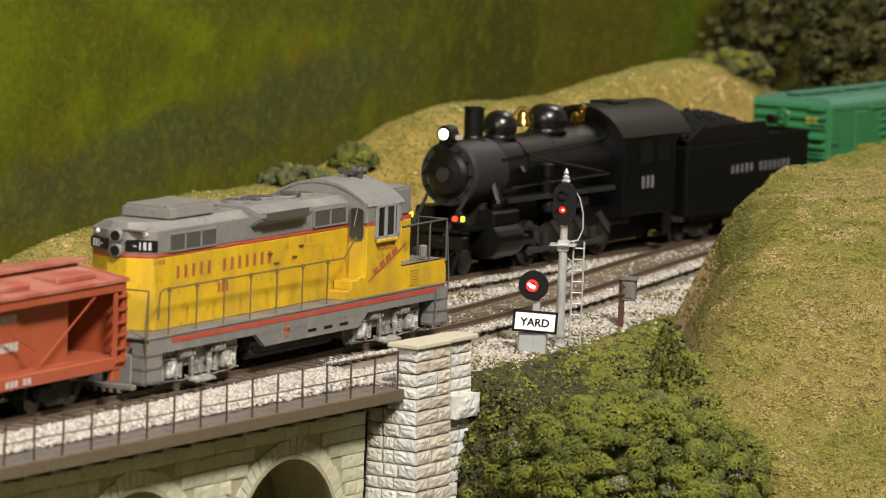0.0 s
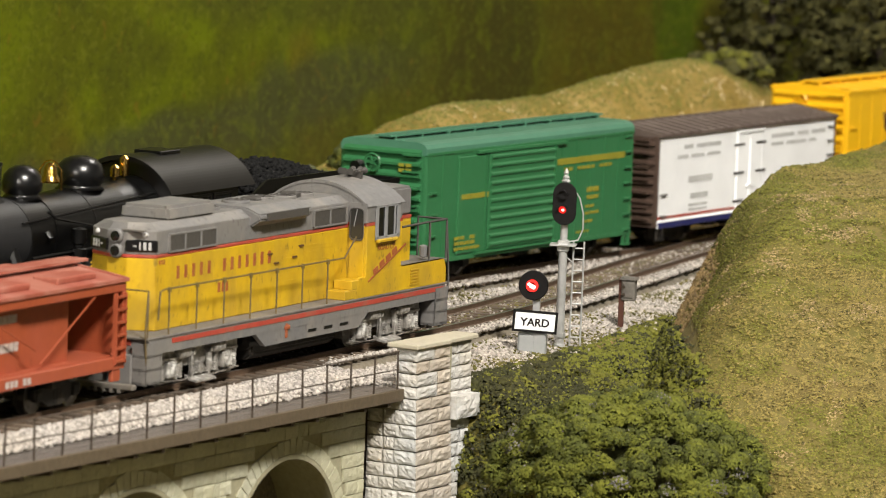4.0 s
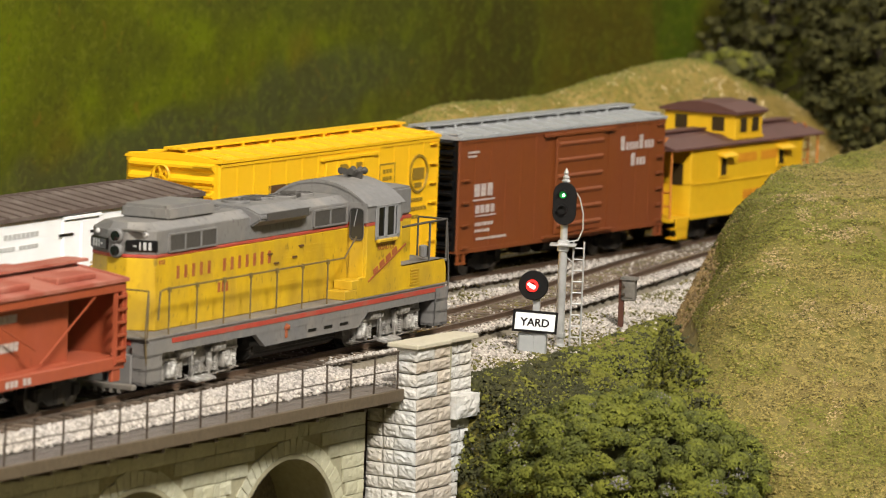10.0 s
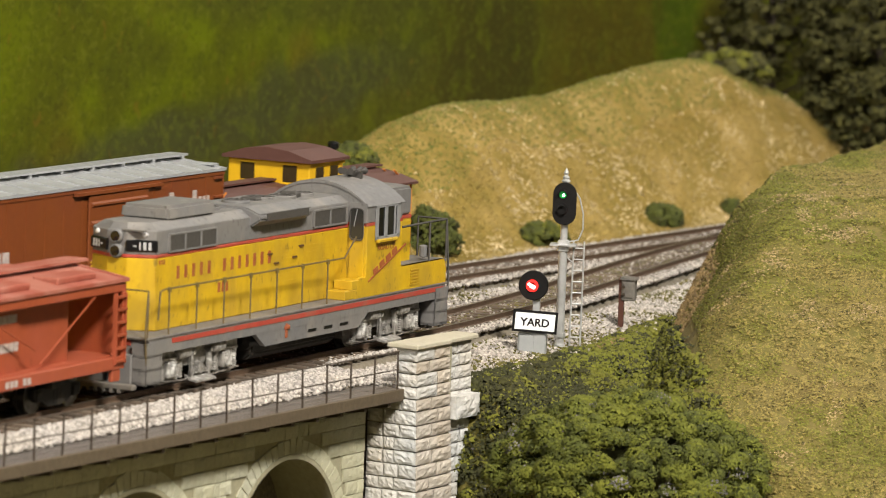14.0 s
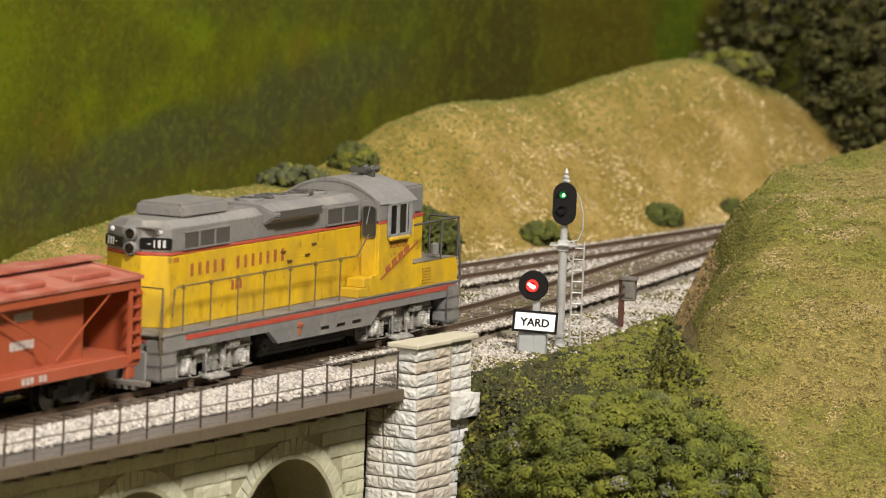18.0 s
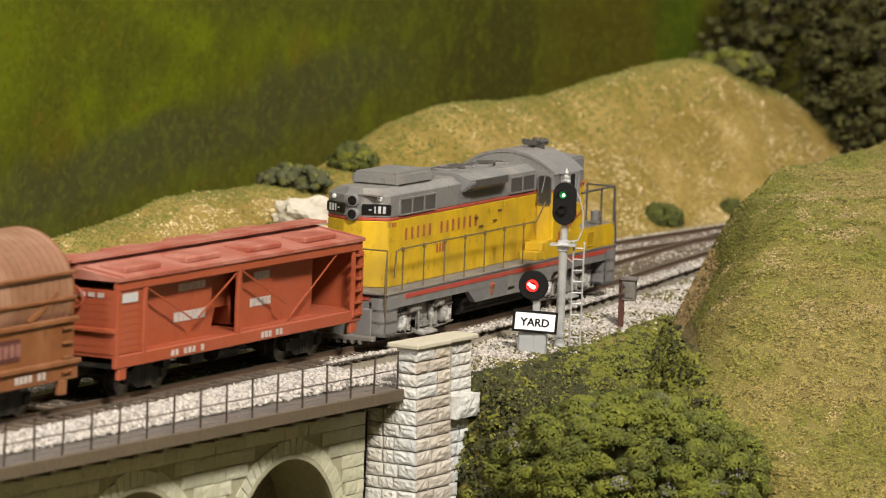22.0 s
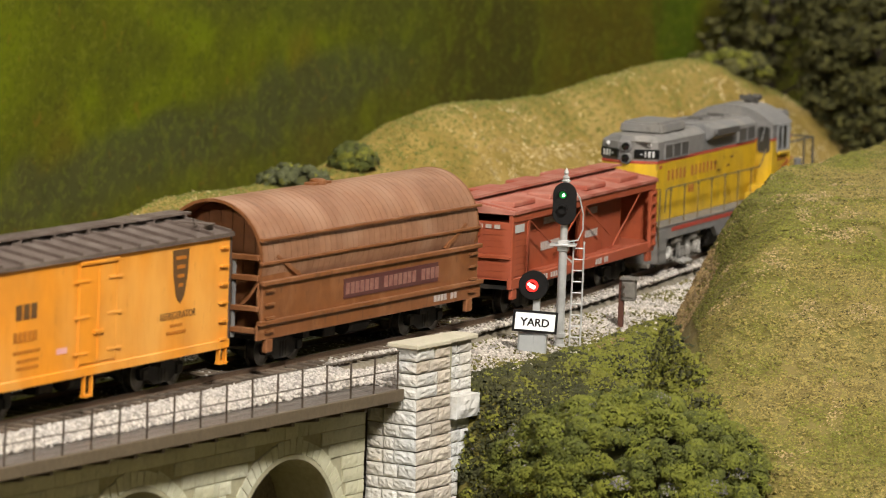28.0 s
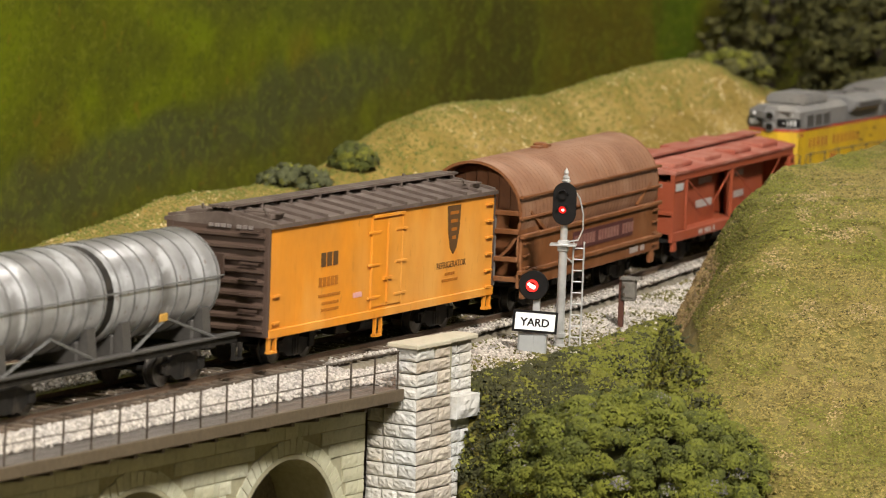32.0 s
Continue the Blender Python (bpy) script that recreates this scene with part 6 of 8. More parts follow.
def brown_boxcar():
    car = boxcar("boxcar", "brown steel boxcar with black ends and galvanized grey roof", 73.5, 9.2, 48.6, M["box_brown"], M["roof_grey"], M["black"], M["roof_grey"], (-8, 26), 11, 2.8, False, 6)
    w = M["letter_white"]
    side_bars("lettering", car, [(40, 38.6, 2.6, 5.2, 0.9, "#"), (44, 38.6, 1.7, 2.8, 0.7, "####"), (54, 38.6, 2.6, 5.0, 0.9, "#"), (58, 38.6, 1.7, 2.8, 0.7, "###"), (48, 32.6, 2.6, 4.6, 0.9, "#"), (52, 32.6, 1.7, 2.8, 0.7, "###")], w, -17.3, "white script heralds as plain bars")
    side_bars("lettering", car, [(-63, 28.4, 3.4, 4.4, 1.0, "###"), (-64, 27.0, 15, 0.5, 0, "#"), (-62, 22.6, 2.6, 2.8, 0.8, "####"), (-62, 21.4, 14, 0.5, 0, "#"), (-62, 18.2, 1.6, 1.2, 0.5, "######"), (-62, 16.0, 1.6, 1.0, 0.5, "#####"), (-61, 13.2, 1.6, 0.9, 0.5, "##########"), (-68, 43.6, 1.6, 0.8, 0.4, "####"), (-68, 42.2, 1.6, 0.8, 0.4, "###")], w, -17.3)
    return car


def caboose():
    car = thing("caboose", pose(0, 0, 0), "yellow caboose with brown roofs, high cupola and orange end ironwork", "caboose", "cars of the far train")
    Y, R, O = M["caboose_yellow"], M["caboose_roof"], M["rail_orange"]
    H, W = 45.5, 16.2
    underframe(car, 58, M["frame_black"], 6.2, 9.8)
    # walls with thickness round the windows
    body = part("body", B((-H, H, -W, W, 9.4, 35.6), bevel=0.3), Y, car)
    part("letter_board", B((-H, H, -W - 0.4, W + 0.4, 22.0, 22.8), (-H, H, -W - 0.3, W + 0.3, 34.6, 35.6), (-H, H, -W - 0.35, W + 0.35, 9.2, 10.6)), Y, body)
    part("end_platform", B((-60, -H, -W, W, 9.0, 10.4), (H, 60, -W, W, 9.0, 10.4)), Y, car)
    prof = [(-W - 1.4, 35.6), (-W - 1.4, 36.4), (-8, 39.2), (0, 40.0), (8, 39.2), (W + 1.4, 36.4), (W + 1.4, 35.6)]
    roof = part("roof", prism(prof, -61, 61, "x"), R, car)
    part("running_board", B((-62, -10, -3, 3, 40.4, 41.0), (13, 62, -3, 3, 40.4, 41.0)), R, roof)
    cup = part("cupola", B((-9.9, 12.2, -15.4, 15.4, 36.6, 47.6), bevel=0.3), Y, car)
    part("cupola_roof", prism([(-17, 46.8), (-17, 47.8), (-8, 50.4), (0, 51.2), (8, 50.4), (17, 47.8), (17, 46.8)], -11.6, 13.8, "x"), R, cup)
    for y in (-8.0, 8.0):
        part("cupola_window", B((-10.15, -9.5, y - 2.6, y + 2.6, 40.0, 45.6)), M["caboose_window"], cup)
        part("window_trim", B((-10.5, -9.8, y - 3.4, y + 3.4, 39.2, 40.0), (-10.4, -9.8, y - 3.4, y + 3.4, 45.6, 46.2)), Y, cup)
    for x in (-6, 3.5):
        part("cupola_window", B((x, x + 5, -15.65, -15.2, 39.8, 45.2)), M["caboose_window"], cup)
    part("cupola_trim", B((-10.3, 12.6, -15.9, -15.2, 45.6, 46.8), (-10.3, 12.6, -15.8, -15.2, 37.2, 38.4)), Y, cup)
    for x, z0, z1, w in ((-20, 24.5, 31.5, 5), (27, 26, 32.0, 5), (37, 15, 20.6, 5)):
        win = part("window", B((x - w / 2, x + w / 2, -W - 0.3, -W + 0.3, z0, z1)), M["caboose_window"], car)
        part("window_frame", B((x - w / 2 - 0.8, x + w / 2 + 0.8, -W - 0.6, -W, z0 - 0.8, z0), (x - w / 2 - 0.7, x - w / 2, -W - 0.5, -W, z0, z1), (x + w / 2, x + w / 2 + 0.7, -W - 0.5, -W, z0, z1)), Y, win)
        if z0 > 20:
            part("awning", prism([(-W, z1 + 1.8), (-W - 3.2, z1 + 0.4), (-W - 3.2, z1 - 0.1), (-W, z1 + 0.8)], x - w / 2 - 2, x + w / 2 + 4, "x"), Y, win)
    part("end_door", B((-H - 0.4, -H, -5, 5, 10.5, 32), bevel=0.2), O, car)
    part("door_window", B((-H - 0.7, -H - 0.3, -3.2, 3.2, 21, 30)), M["caboose_window"], car)
    for y in (-10.5, 10.5):
        part("end_window", B((-H - 0.35, -H, y - 2.4, y + 2.4, 22, 30)), M["caboose_window"], car)
    stack = part("smokestack", lathe([(1.1, 39), (1.1, 47.0), (1.9, 47.4), (1.9, 49.0), (1.4, 49.6), (0.3, 49.8)], (39.8, 4, 0), "z", 14), M["black"], car)
    for k in (-1, 1):
        bm = bmesh.new()
        x = k * 59.5
        for y in (-15.5, -5, 5, 15.5):
            tube([(x, y, 10), (x, y, 20.5 if abs(y) < 10 else 36)], 0.45, 5, bm)
        for z in (20.3, 15):
            tube([(x, -15.5, z), (x, -4, z)], 0.45, 5, bm)
            tube([(x, 4, z), (x, 15.5, z)], 0.45, 5, bm)
        part("end_railing", bm, O, car)
        bm = bmesh.new()
        for y in (-11, -7):
            tube([(x + k * 0.8, y, 10), (x + k * 0.8, y, 37), (x - k * 4, y, 40)], 0.4, 5, bm)
        for z in np.arange(13, 37, 4):
            tube([(x + k * 0.8, -11, z), (x + k * 0.8, -7, z)], 0.35, 4, bm)
        part("ladder", bm, O, car)
        for y in (-1, 1):
            a, b = sorted((y * 12.5, y * 17))
            c, d = sorted((k * 47, k * 57))
            bm = prism([(c, 10.4), (d, 10.4), (d - 1.5, 2.4), (c + 1.5, 2.4)], min(y * 16.4, y * 17), max(y * 16.4, y * 17), "y")
            B((c + 1, d - 1, a, b, 2.4, 3.2), (c + 0.6, d - 0.6, a, b, 6, 6.8), bm=bm)
            part("platform_step", bm, Y, car)
        part("brake_stand", tube([(x - k, 2, 10), (x - k, 2, 25)], 0.5, 5), O, car)
    for x in (-32, 32):
        freight_truck(car, x, M["frame_black"])
    couplers(car, 60, M["frame_black"])
    faint = mat("faint_orange_letters", (0.556, 0.203, 0.0111), (0.62, 0.27, 0.0111), 0.6, 0.8, 0.1)
    side_bars("lettering", car, [(-8, 28.6, 2.6, 3.4, 0.5, "#####-#######"), (-3, 14.4, 3.0, 3.4, 0.4, "######")], faint, -W - 0.02, "faded orange-red lettering bars")
    return car


# ---- steam locomotive: smokebox towards -x ----
def steam_locomotive():
    car = thing("steam_locomotive", pose(0, 0, 0), "black steam freight locomotive with lit headlight and brass bell", "locomotive")
    S, ZC = M["steam_black"], 34.3
    boiler = part("boiler", lathe([(11.4, -48), (11.6, -20), (12.6, 8), (13.6, 18), (13.6, 26)], (0, 0, ZC), "x", 80), S, car)
    smoke = part("smokebox", lathe([(11.0, -71), (11.6, -70), (11.7, -48)], (0, 0, ZC), "x", 80), M["graphite"], car, "graphite-grey smokebox")
    front = part("smokebox_door", lathe([(0.5, -74.0), (3.6, -73.8), (6.8, -73.0), (8.4, -72.0), (8.4, -71.0), (10.8, -70.8)], (0, 0, ZC), "x", 30), S, car)
    bm = bmesh.new()
    for a in range(12):
        t = 2 * math.pi * a / 12
        tube([(-72.2, 9.6 * math.cos(t), ZC + 9.6 * math.sin(t)), (-70.8, 9.6 * math.cos(t), ZC + 9.6 * math.sin(t))], 0.5, 5, bm)
    part("door_dog", bm, S, front)
    part("number_plate", lathe([(0.3, -75), (2.6, -74.9), (2.6, -74.0)], (0, 0, ZC), "x", 18), M["graphite"], front)
    for x in (-48, -34, -12, 10):
        part("boiler_band", lathe([(11.6 + 0.022 * max(x + 20, 0) + 0.25, x - 0.5), (11.6 + 0.022 * max(x + 20, 0) + 0.25, x + 0.5)], (0, 0, ZC), "x", 36), S, boiler)
    # headlight
    hl = part("headlight", lathe([(2.6, -75.0), (3.0, -74.4), (3.0, -69.5), (1.0, -69)], (0, 0, 48.6), "x", 18), S, car)
    part("headlight_lens", lathe([(0.2, -75.5), (1.4, -75.3), (1.9, -75.0), (1.9, -74.8)], (0, 0, 48.6), "x", 18), GLOW_WHITE, hl, "bright lit white headlight")
    part("headlight_bracket", B((-74, -69, -2.4, 2.4, 45, 46.2), bevel=0.2), S, hl)
    part("number_light", B((-71.5, -68.5, -4.0, -2.8, 46.6, 48.2)), M["letter_white"], hl)
    # stack, domes, bell, whistle
    part("smokestack", lathe([(4.8, 44.8), (3.7, 46.2), (3.5, 47), (3.5, 55.8), (3.75, 56.0), (3.75, 57.0), (2.9, 57.0), (2.8, 52), (0.3, 52)], (-54.5, 0, 0), "z", 22), S, car)
    part("sand_dome", lathe([(6.2, 44.8), (5.2, 46.0), (5.2, 46.6), (6.0, 47.4), (6.2, 49.5), (5.6, 52.0), (4.1, 53.8), (2.0, 54.8), (0.3, 55.0)], (-36.5, 0, 0), "z", 22), M["black"], car, smooth=True)
    part("steam_dome", lathe([(7.6, 45.5), (6.5, 46.6), (6.5, 47.2), (7.2, 48.0), (7.4, 50.4), (6.7, 53.0), (4.8, 54.8), (2.4, 55.6), (0.3, 55.8)], (-3.5, 0, 0), "z", 24), M["black"], car, smooth=True)
    bell = part("bell", lathe([(3.4, 48.6), (2.9, 49.4), (2.2, 51.0), (1.9, 53.0), (1.2, 54.2), (0.3, 54.6)], (-20.5, 0, 0), "z", 18), M["brass"], car, "polished brass bell", smooth=True)
    part("bell_hanger", tube([(-20.5, -3.9, 46.5), (-20.5, -3.8, 52.4), (-20.5, -2.0, 54.8), (-20.5, 0, 55.4), (-20.5, 2.0, 54.8), (-20.5, 3.8, 52.4), (-20.5, 3.9, 46.5)], 0.28, 6), M["brass"], bell)
    for x, h in ((13.5, 52.0), (19.0, 54.5)):
        part("whistle", lathe([(0.5, 46), (0.5, 48), (1.5, 48.2), (1.5, h - 1), (0.8, h - 0.4), (0.3, h)], (x, -2, 0), "z", 12), M["brass"], car, "brass whistle")
    part("check_valve", tube([(-40, -11.6, 36), (-40, -13, 34)], 1.0, 8), S, car)
    # running board, pipes, rods of the rigging
    for k in (-1, 1):
        y0, y1 = sorted((k * 10.5, k * 16.2))
        part("running_board", B((-56, 20, y0, y1, 25.0, 26.0), bevel=0.15), S, car)
        part("board_edge", B((-56, 20, min(k * 15.8, k * 16.3), max(k * 15.8, k * 16.3), 24.4, 26.1)), M["graphite"], car)
        part("air_tank", lathe([(0.6, -15), (2.8, -14), (2.8, 14), (0.6, 15)], (-12, k * 12.6, 21.6), "x", 14), S, car)
        bm = tube([(-54, k * 11.8, 39.5), (20, k * 12.8, 43.5)], 0.4, 5)
        tube([(-40, k * 11.6, 46 - 4), (-38, k * 13.4, 40), (14, k * 14.4, 31)], 0.45, 5, bm)
        tube([(-50, k * 13.0, 29), (18, k * 14, 30)], 0.5, 5, bm)
        part("pipework", bm, S, car)
        part("air_pump", lathe([(0.5, 25), (2.4, 25.4), (2.4, 30), (1.6, 30.4), (1.6, 31.4), (2.2, 31.8), (2.2, 36), (0.5, 36.6)], (-26, k * 14.2, 0), "z", 14), S, car)
        cyl = part("cylinder", lathe([(1.2, -66.5), (6.2, -66), (6.4, -64), (6.4, -50), (6.2, -48.5), (1.2, -48)], (0, k * 12.6, 11.5), "x", 20), S, car)
        part("steam_chest", B((-66, -48, min(k * 8.5, k * 16.4), max(k * 8.5, k * 16.4), 16.5, 22), bevel=0.8), S, cyl)
        part("steam_pipe", tube([(-57, k * 10, 32), (-57, k * 13, 24)], 1.8, 8), S, cyl)
        part("piston_rod", tube([(-48, k * 12.6, 11.5), (-36, k * 12.6, 11.5)], 0.6, 6), M["wheel_steel"], cyl)
        part("crosshead_guide", B((-48, -30, min(k * 11.8, k * 13.4), max(k * 11.8, k * 13.4), 13.4, 14.6), (-48, -30, min(k * 11.8, k * 13.4), max(k * 11.8, k * 13.4), 8.6, 9.6)), M["graphite"], cyl)
        part("pilot_brace", tube([(-86, k * 7, 12), (-71, k * 8, 27)], 0.7, 6), M["graphite"], car)
    # frame and drivers
    part("frame", B((-82, 66, -5, 5, 6.6, 12), (-82, -40, -7, 7, 9, 13), (-58, 60, -6.7, 6.7, 3.6, 24)), M["frame_black"], car)
    part("firebox", B((6, 44, -10, 10, 10, 26), bevel=1.0), S, car)
    rods = []
    for x in (-31, -14, 3, 20):
        ob = wheelset(car, x, 8.1, M["frame_black"], 8.6, "driving_wheelset")
        for k in (-1, 1):
            bm = bmesh.new()
            tube([(0, k * 10.0, 3.2), (0, k * 13.0, 3.2)], 1.0, 8, bm)
            prism([(-4.4, -6.6), (4.4, -6.6), (6.4, -3.4), (-6.4, -3.4)], min(k * 9.9, k * 10.5), max(k * 9.9, k * 10.5), "y", bm)
            part("crank_pin", bm, M["wheel_steel"], ob)
    for k in (-1, 1):
        r = part("side_rod", B((-33, 22, min(k * 11.4, k * 12.4), max(k * 11.4, k * 12.4), -0.9, 0.9), *[(x - 1.6, x + 1.6, min(k * 11.3, k * 12.6), max(k * 11.3, k * 12.6), -1.6, 1.6) for x in (-31, -14, 3, 20)], bevel=0.15), M["wheel_steel"], car)
        r.location = (0, 0, (8.1 + 3.2) * MM)
        RODS.append(r)
    wheelset(car, -74, 4.8, M["frame_black"], 8.4, "pilot_wheelset")
    # pilot
    part("pilot_beam", B((-86, -82, -16, 16, 9.6, 14.4), bevel=0.4), S, car)
    bm = bmesh.new()
    for y in np.linspace(-14, 14, 11):
        tube([(-84, y, 10), (-93 + 0.4 * abs(y), y * 0.9, 2.0)], 0.6, 5, bm)
    tube([(-93 + 5.0, -12.6, 2.0), (-93, 0, 2.0), (-93 + 5.0, 12.6, 2.0)], 0.7, 5, bm)
    part("pilot", bm, S, car)
    part("pilot_deck", B((-84, -66, -13, 13, 15.5, 16.6)), S, car)
    part("coupler", B((-92, -84, -1.6, 1.6, 7, 10.4), bevel=0.5), M["frame_black"], car)
    for k in (-1, 1):
        mk = part("marker_lamp", lathe([(1.6, 18.6), (1.6, 21.6), (0.8, 22.6), (0.3, 22.8)], (-80, k * 10.5, 0), "z", 12), S, car)
        part("red_lens", lathe([(0.2, -0.4), (0.95, -0.2), (0.95, 0.4)], (-81.8, k * 10.5 + 0.6, 20.2), "x", 12), GLOW_RED, mk, "lit red marker lens")
        part("amber_lens", B((-81.4, -79.6, k * 10.5 - 2.3, k * 10.5 - 1.3, 19.2, 21.2), bevel=0.3), GLOW_AMBER, mk, "lit yellow marker lens")
    # cab
    prof = [(-17, 14)] + arch(17, 43.0, 53.0) + [(17, 14)]
    cab = part("cab", prism(prof, 25, 64, "x", bevel=0.25), S, car)
    roof = part("cab_roof", prism(arch(18.2, 43.0, 54.2, 40) + arch(17.2, 43.0, 52.7, 40)[::-1], 21, 73, "x"), S, car, "glossy black arched cab roof")
    for x in (36, 49):
        w = part("cab_window", B((x, x + 10, -17.25, -16.8, 33, 41)), M["dark_glass"], car)
        part("window_frame", B((x - 0.8, x, -17.5, -16.9, 32.2, 41.8), (x + 10, x + 10.8, -17.5, -16.9, 32.2, 41.8), (x, x + 10, -17.5, -16.9, 41, 41.8), (x, x + 10, -17.6, -16.9, 32.2, 33)), S, w)
    part("hatch", B((36, 48, -5, 5, 53.4, 54.8), bevel=0.3), S, roof)
    side_bars("number_bars", car, [(38.5, 23.5, 1.9, 4.6, 1.6, "###")], M["letter_dim"], -17.05, "dull white digits as plain bars")
    part("cab_step", B((56, 62, -17, -12, 5, 6), (56, 62, -17, -16.2, 6, 14)), S, car)
    part("trailing_beam", B((60, 66, -14, 14, 8, 13), bevel=0.4), M["frame_black"], car)
    return car


RODS = []


def tender():
    car = thing("tender", pose(0, 0, 0), "black coal tender with heaped coal and riveted sides", "tender")
    S = M["steam_black"]
    H = 49
    part("underframe", B((-H, H, -15, 15, 8.4, 10.6), (-H, H, -4, 4, 6, 9)), M["frame_black"], car)
    body = part("tank", B((-H, H, -16.6, 16.6, 10.6, 36.6), bevel=0.6), S, car)
    part("coal_board", prism([(-H, 36.6), (-H, 39), (-H + 10, 43.5), (-H + 12, 43.5), (12, 43.5), (18, 36.6)], -16.6, -15.8, "y"), S, car)
    part("coal_board", prism([(-H, 36.6), (-H, 39), (-H + 10, 43.5), (-H + 12, 43.5), (12, 43.5), (18, 36.6)], 15.8, 16.6, "y"), S, car)
    rng = np.random.RandomState(3)
    p = np.column_stack([rng.uniform(-H + 6, 14, 1500), rng.uniform(-14.5, 14.5, 1500), np.zeros(1500)])
    p[:, 2] = 38 + 8.5 * np.clip(1 - ((p[:, 0] + 16) / 34) ** 2, 0, 1) * np.clip(1 - (p[:, 1] / 17) ** 2, 0, 1) + rng.uniform(-0.5, 0.8, 1500)
    lumps("coal", p, rng.uniform(0.8, 1.7, 1500), M["coal"], car, rng)
    bm = bmesh.new()
    u = [[bm.verts.new((x, y, 37.4 + 8.2 * max(0, 1 - ((x + 16) / 34) ** 2) * max(0, 1 - (y / 17) ** 2))) for y in np.linspace(-15.6, 15.6, 9)] for x in np.linspace(-H + 4, 17, 15)]
    for a, b in zip(u, u[1:]):
        for j in range(8):
            bm.faces.new((a[j], b[j], b[j + 1], a[j + 1]))
    part("coal_bed", bm, M["coal"], car)
    part("water_hatch", lathe([(4.6, 36.6), (4.6, 39.4), (3.8, 40), (0.3, 40.2)], (32, 0, 0), "z", 16), S, car)
    part("doghouse", B((20, 27, -6, 6, 36.6, 40), bevel=0.5), S, car)
    part("side_rim", B((18, H, -16.9, -16.3, 36.4, 38.4), (18, H, 16.3, 16.9, 36.4, 38.4), (H - 0.6, H, -16.6, 16.6, 36.4, 38.4), (-H, H, -16.9, -16.4, 10.4, 12)), S, car)
    bm = bmesh.new()
    for x in np.linspace(-H + 1, H - 1, 7):
        B((x - 0.5, x + 0.5, -16.78, -16.5, 12, 36), bm=bm)
    part("seam", bm, S, body)
    part("rear_lamp", lathe([(2.0, H - 1), (2.2, H + 2.4), (0.3, H + 2.6)], (0, 0, 41), "x", 14), S, car)
    ladder(car, H, -11, 13, 35, S, 5, 6, "y")
    for x in (-30, 30):
        freight_truck(car, x, M["frame_black"])
    couplers(car, H, M["frame_black"])
    side_bars("lettering", car, [(-14, 24.6, 1.5, 3.4, 2.3, "#####-#######")], M["letter_dim"], -16.8, "dull white heralds as plain bars")
    return car


FAR_TRAIN.append((steam_locomotive(), -582, 24))
FAR_TRAIN.append((tender(), -459, 30))
FAR_TRAIN.append((green_boxcar(), -319.5, 46))
FAR_TRAIN.append((white_reefer(), -156, 46))
FAR_TRAIN.append((yellow_boxcar(), 0, 46))
FAR_TRAIN.append((brown_boxcar(), 160, 46))
FAR_TRAIN.append((caboose(), 302, 32))


# ---- stone arch bridge: local x along it, its near edge at y = 0 ----
BRIDGE = pose(-10.6 * MM, 1412.56 * MM, 0, 0, 0, 59.68)


def rock_block(x0, x1, y0, y1, z0, z1, face, rng, rough=0.55):
    """A rough-faced building stone; face is the side that bulges: 'y' towards -y, 'x' towards -x."""
    bm = bmesh.new()
    n, m = 8, 5
    if face == "y":
        P = lambda u, v, d: (x0 + (x1 - x0) * u, y0 - d, z0 + (z1 - z0) * v)
        Q = lambda u, v: (x0 + (x1 - x0) * u, y1, z0 + (z1 - z0) * v)
    else:
        P = lambda u, v, d: (x0 - d, y0 + (y1 - y0) * u, z0 + (z1 - z0) * v)
        Q = lambda u, v: (x1, y0 + (y1 - y0) * u, z0 + (z1 - z0) * v)
    o = Vector((rng.uniform(0, 99), rng.uniform(0, 99), rng.uniform(0, 99)))
    tilt = rng.uniform(-0.5, 0.5)

    def swell(u, v):
        """Pillowed face with slanting chisel marks."""
        if u in (0, 1) or v in (0, 1):
            return rng.uniform(0, 0.15) * rough
        pillow = min(1, 5 * u, 5 * (1 - u)) * 0.35 + min(1, 4 * v, 4 * (1 - v)) * 0.35
        cut = noise.noise(o + Vector((u * 3.2 + v * 2.4 * (1 + tilt), v * 3.0, 0))) + 0.5 * rng.uniform(-1, 1)
        return rough * max(pillow + 0.6 * cut, 0.05)

    g = [[bm.verts.new(P(i / n, j / m, swell(i / n, j / m))) for j in range(m + 1)] for i in range(n + 1)]
    for i in range(n):
        for j in range(m):
            bm.faces.new((g[i][j], g[i + 1][j], g[i + 1][j + 1], g[i][j + 1]))
    edge = [g[i][0] for i in range(n)] + [g[n][j] for j in range(m)] + [g[i][m] for i in range(n, 0, -1)] + [g[0][j] for j in range(m, 0, -1)]
    back = [bm.verts.new(Q(*uv)) for uv in ((0, 0), (1, 0), (1, 1), (0, 1))]
    corner = [g[0][0], g[n][0], g[n][m], g[0][m]]
    runs = [[g[i][0] for i in range(n + 1)], [g[n][j] for j in range(m + 1)], [g[i][m] for i in range(n, -1, -1)], [g[0][j] for j in range(m, -1, -1)]]
    for k in range(4):
        bm.faces.new(runs[k][::-1] + [back[k], back[(k + 1) % 4]])
    bm.faces.new(back[::-1])
    bmesh.ops.recalc_face_normals(bm, faces=bm.faces[:])
    return bm


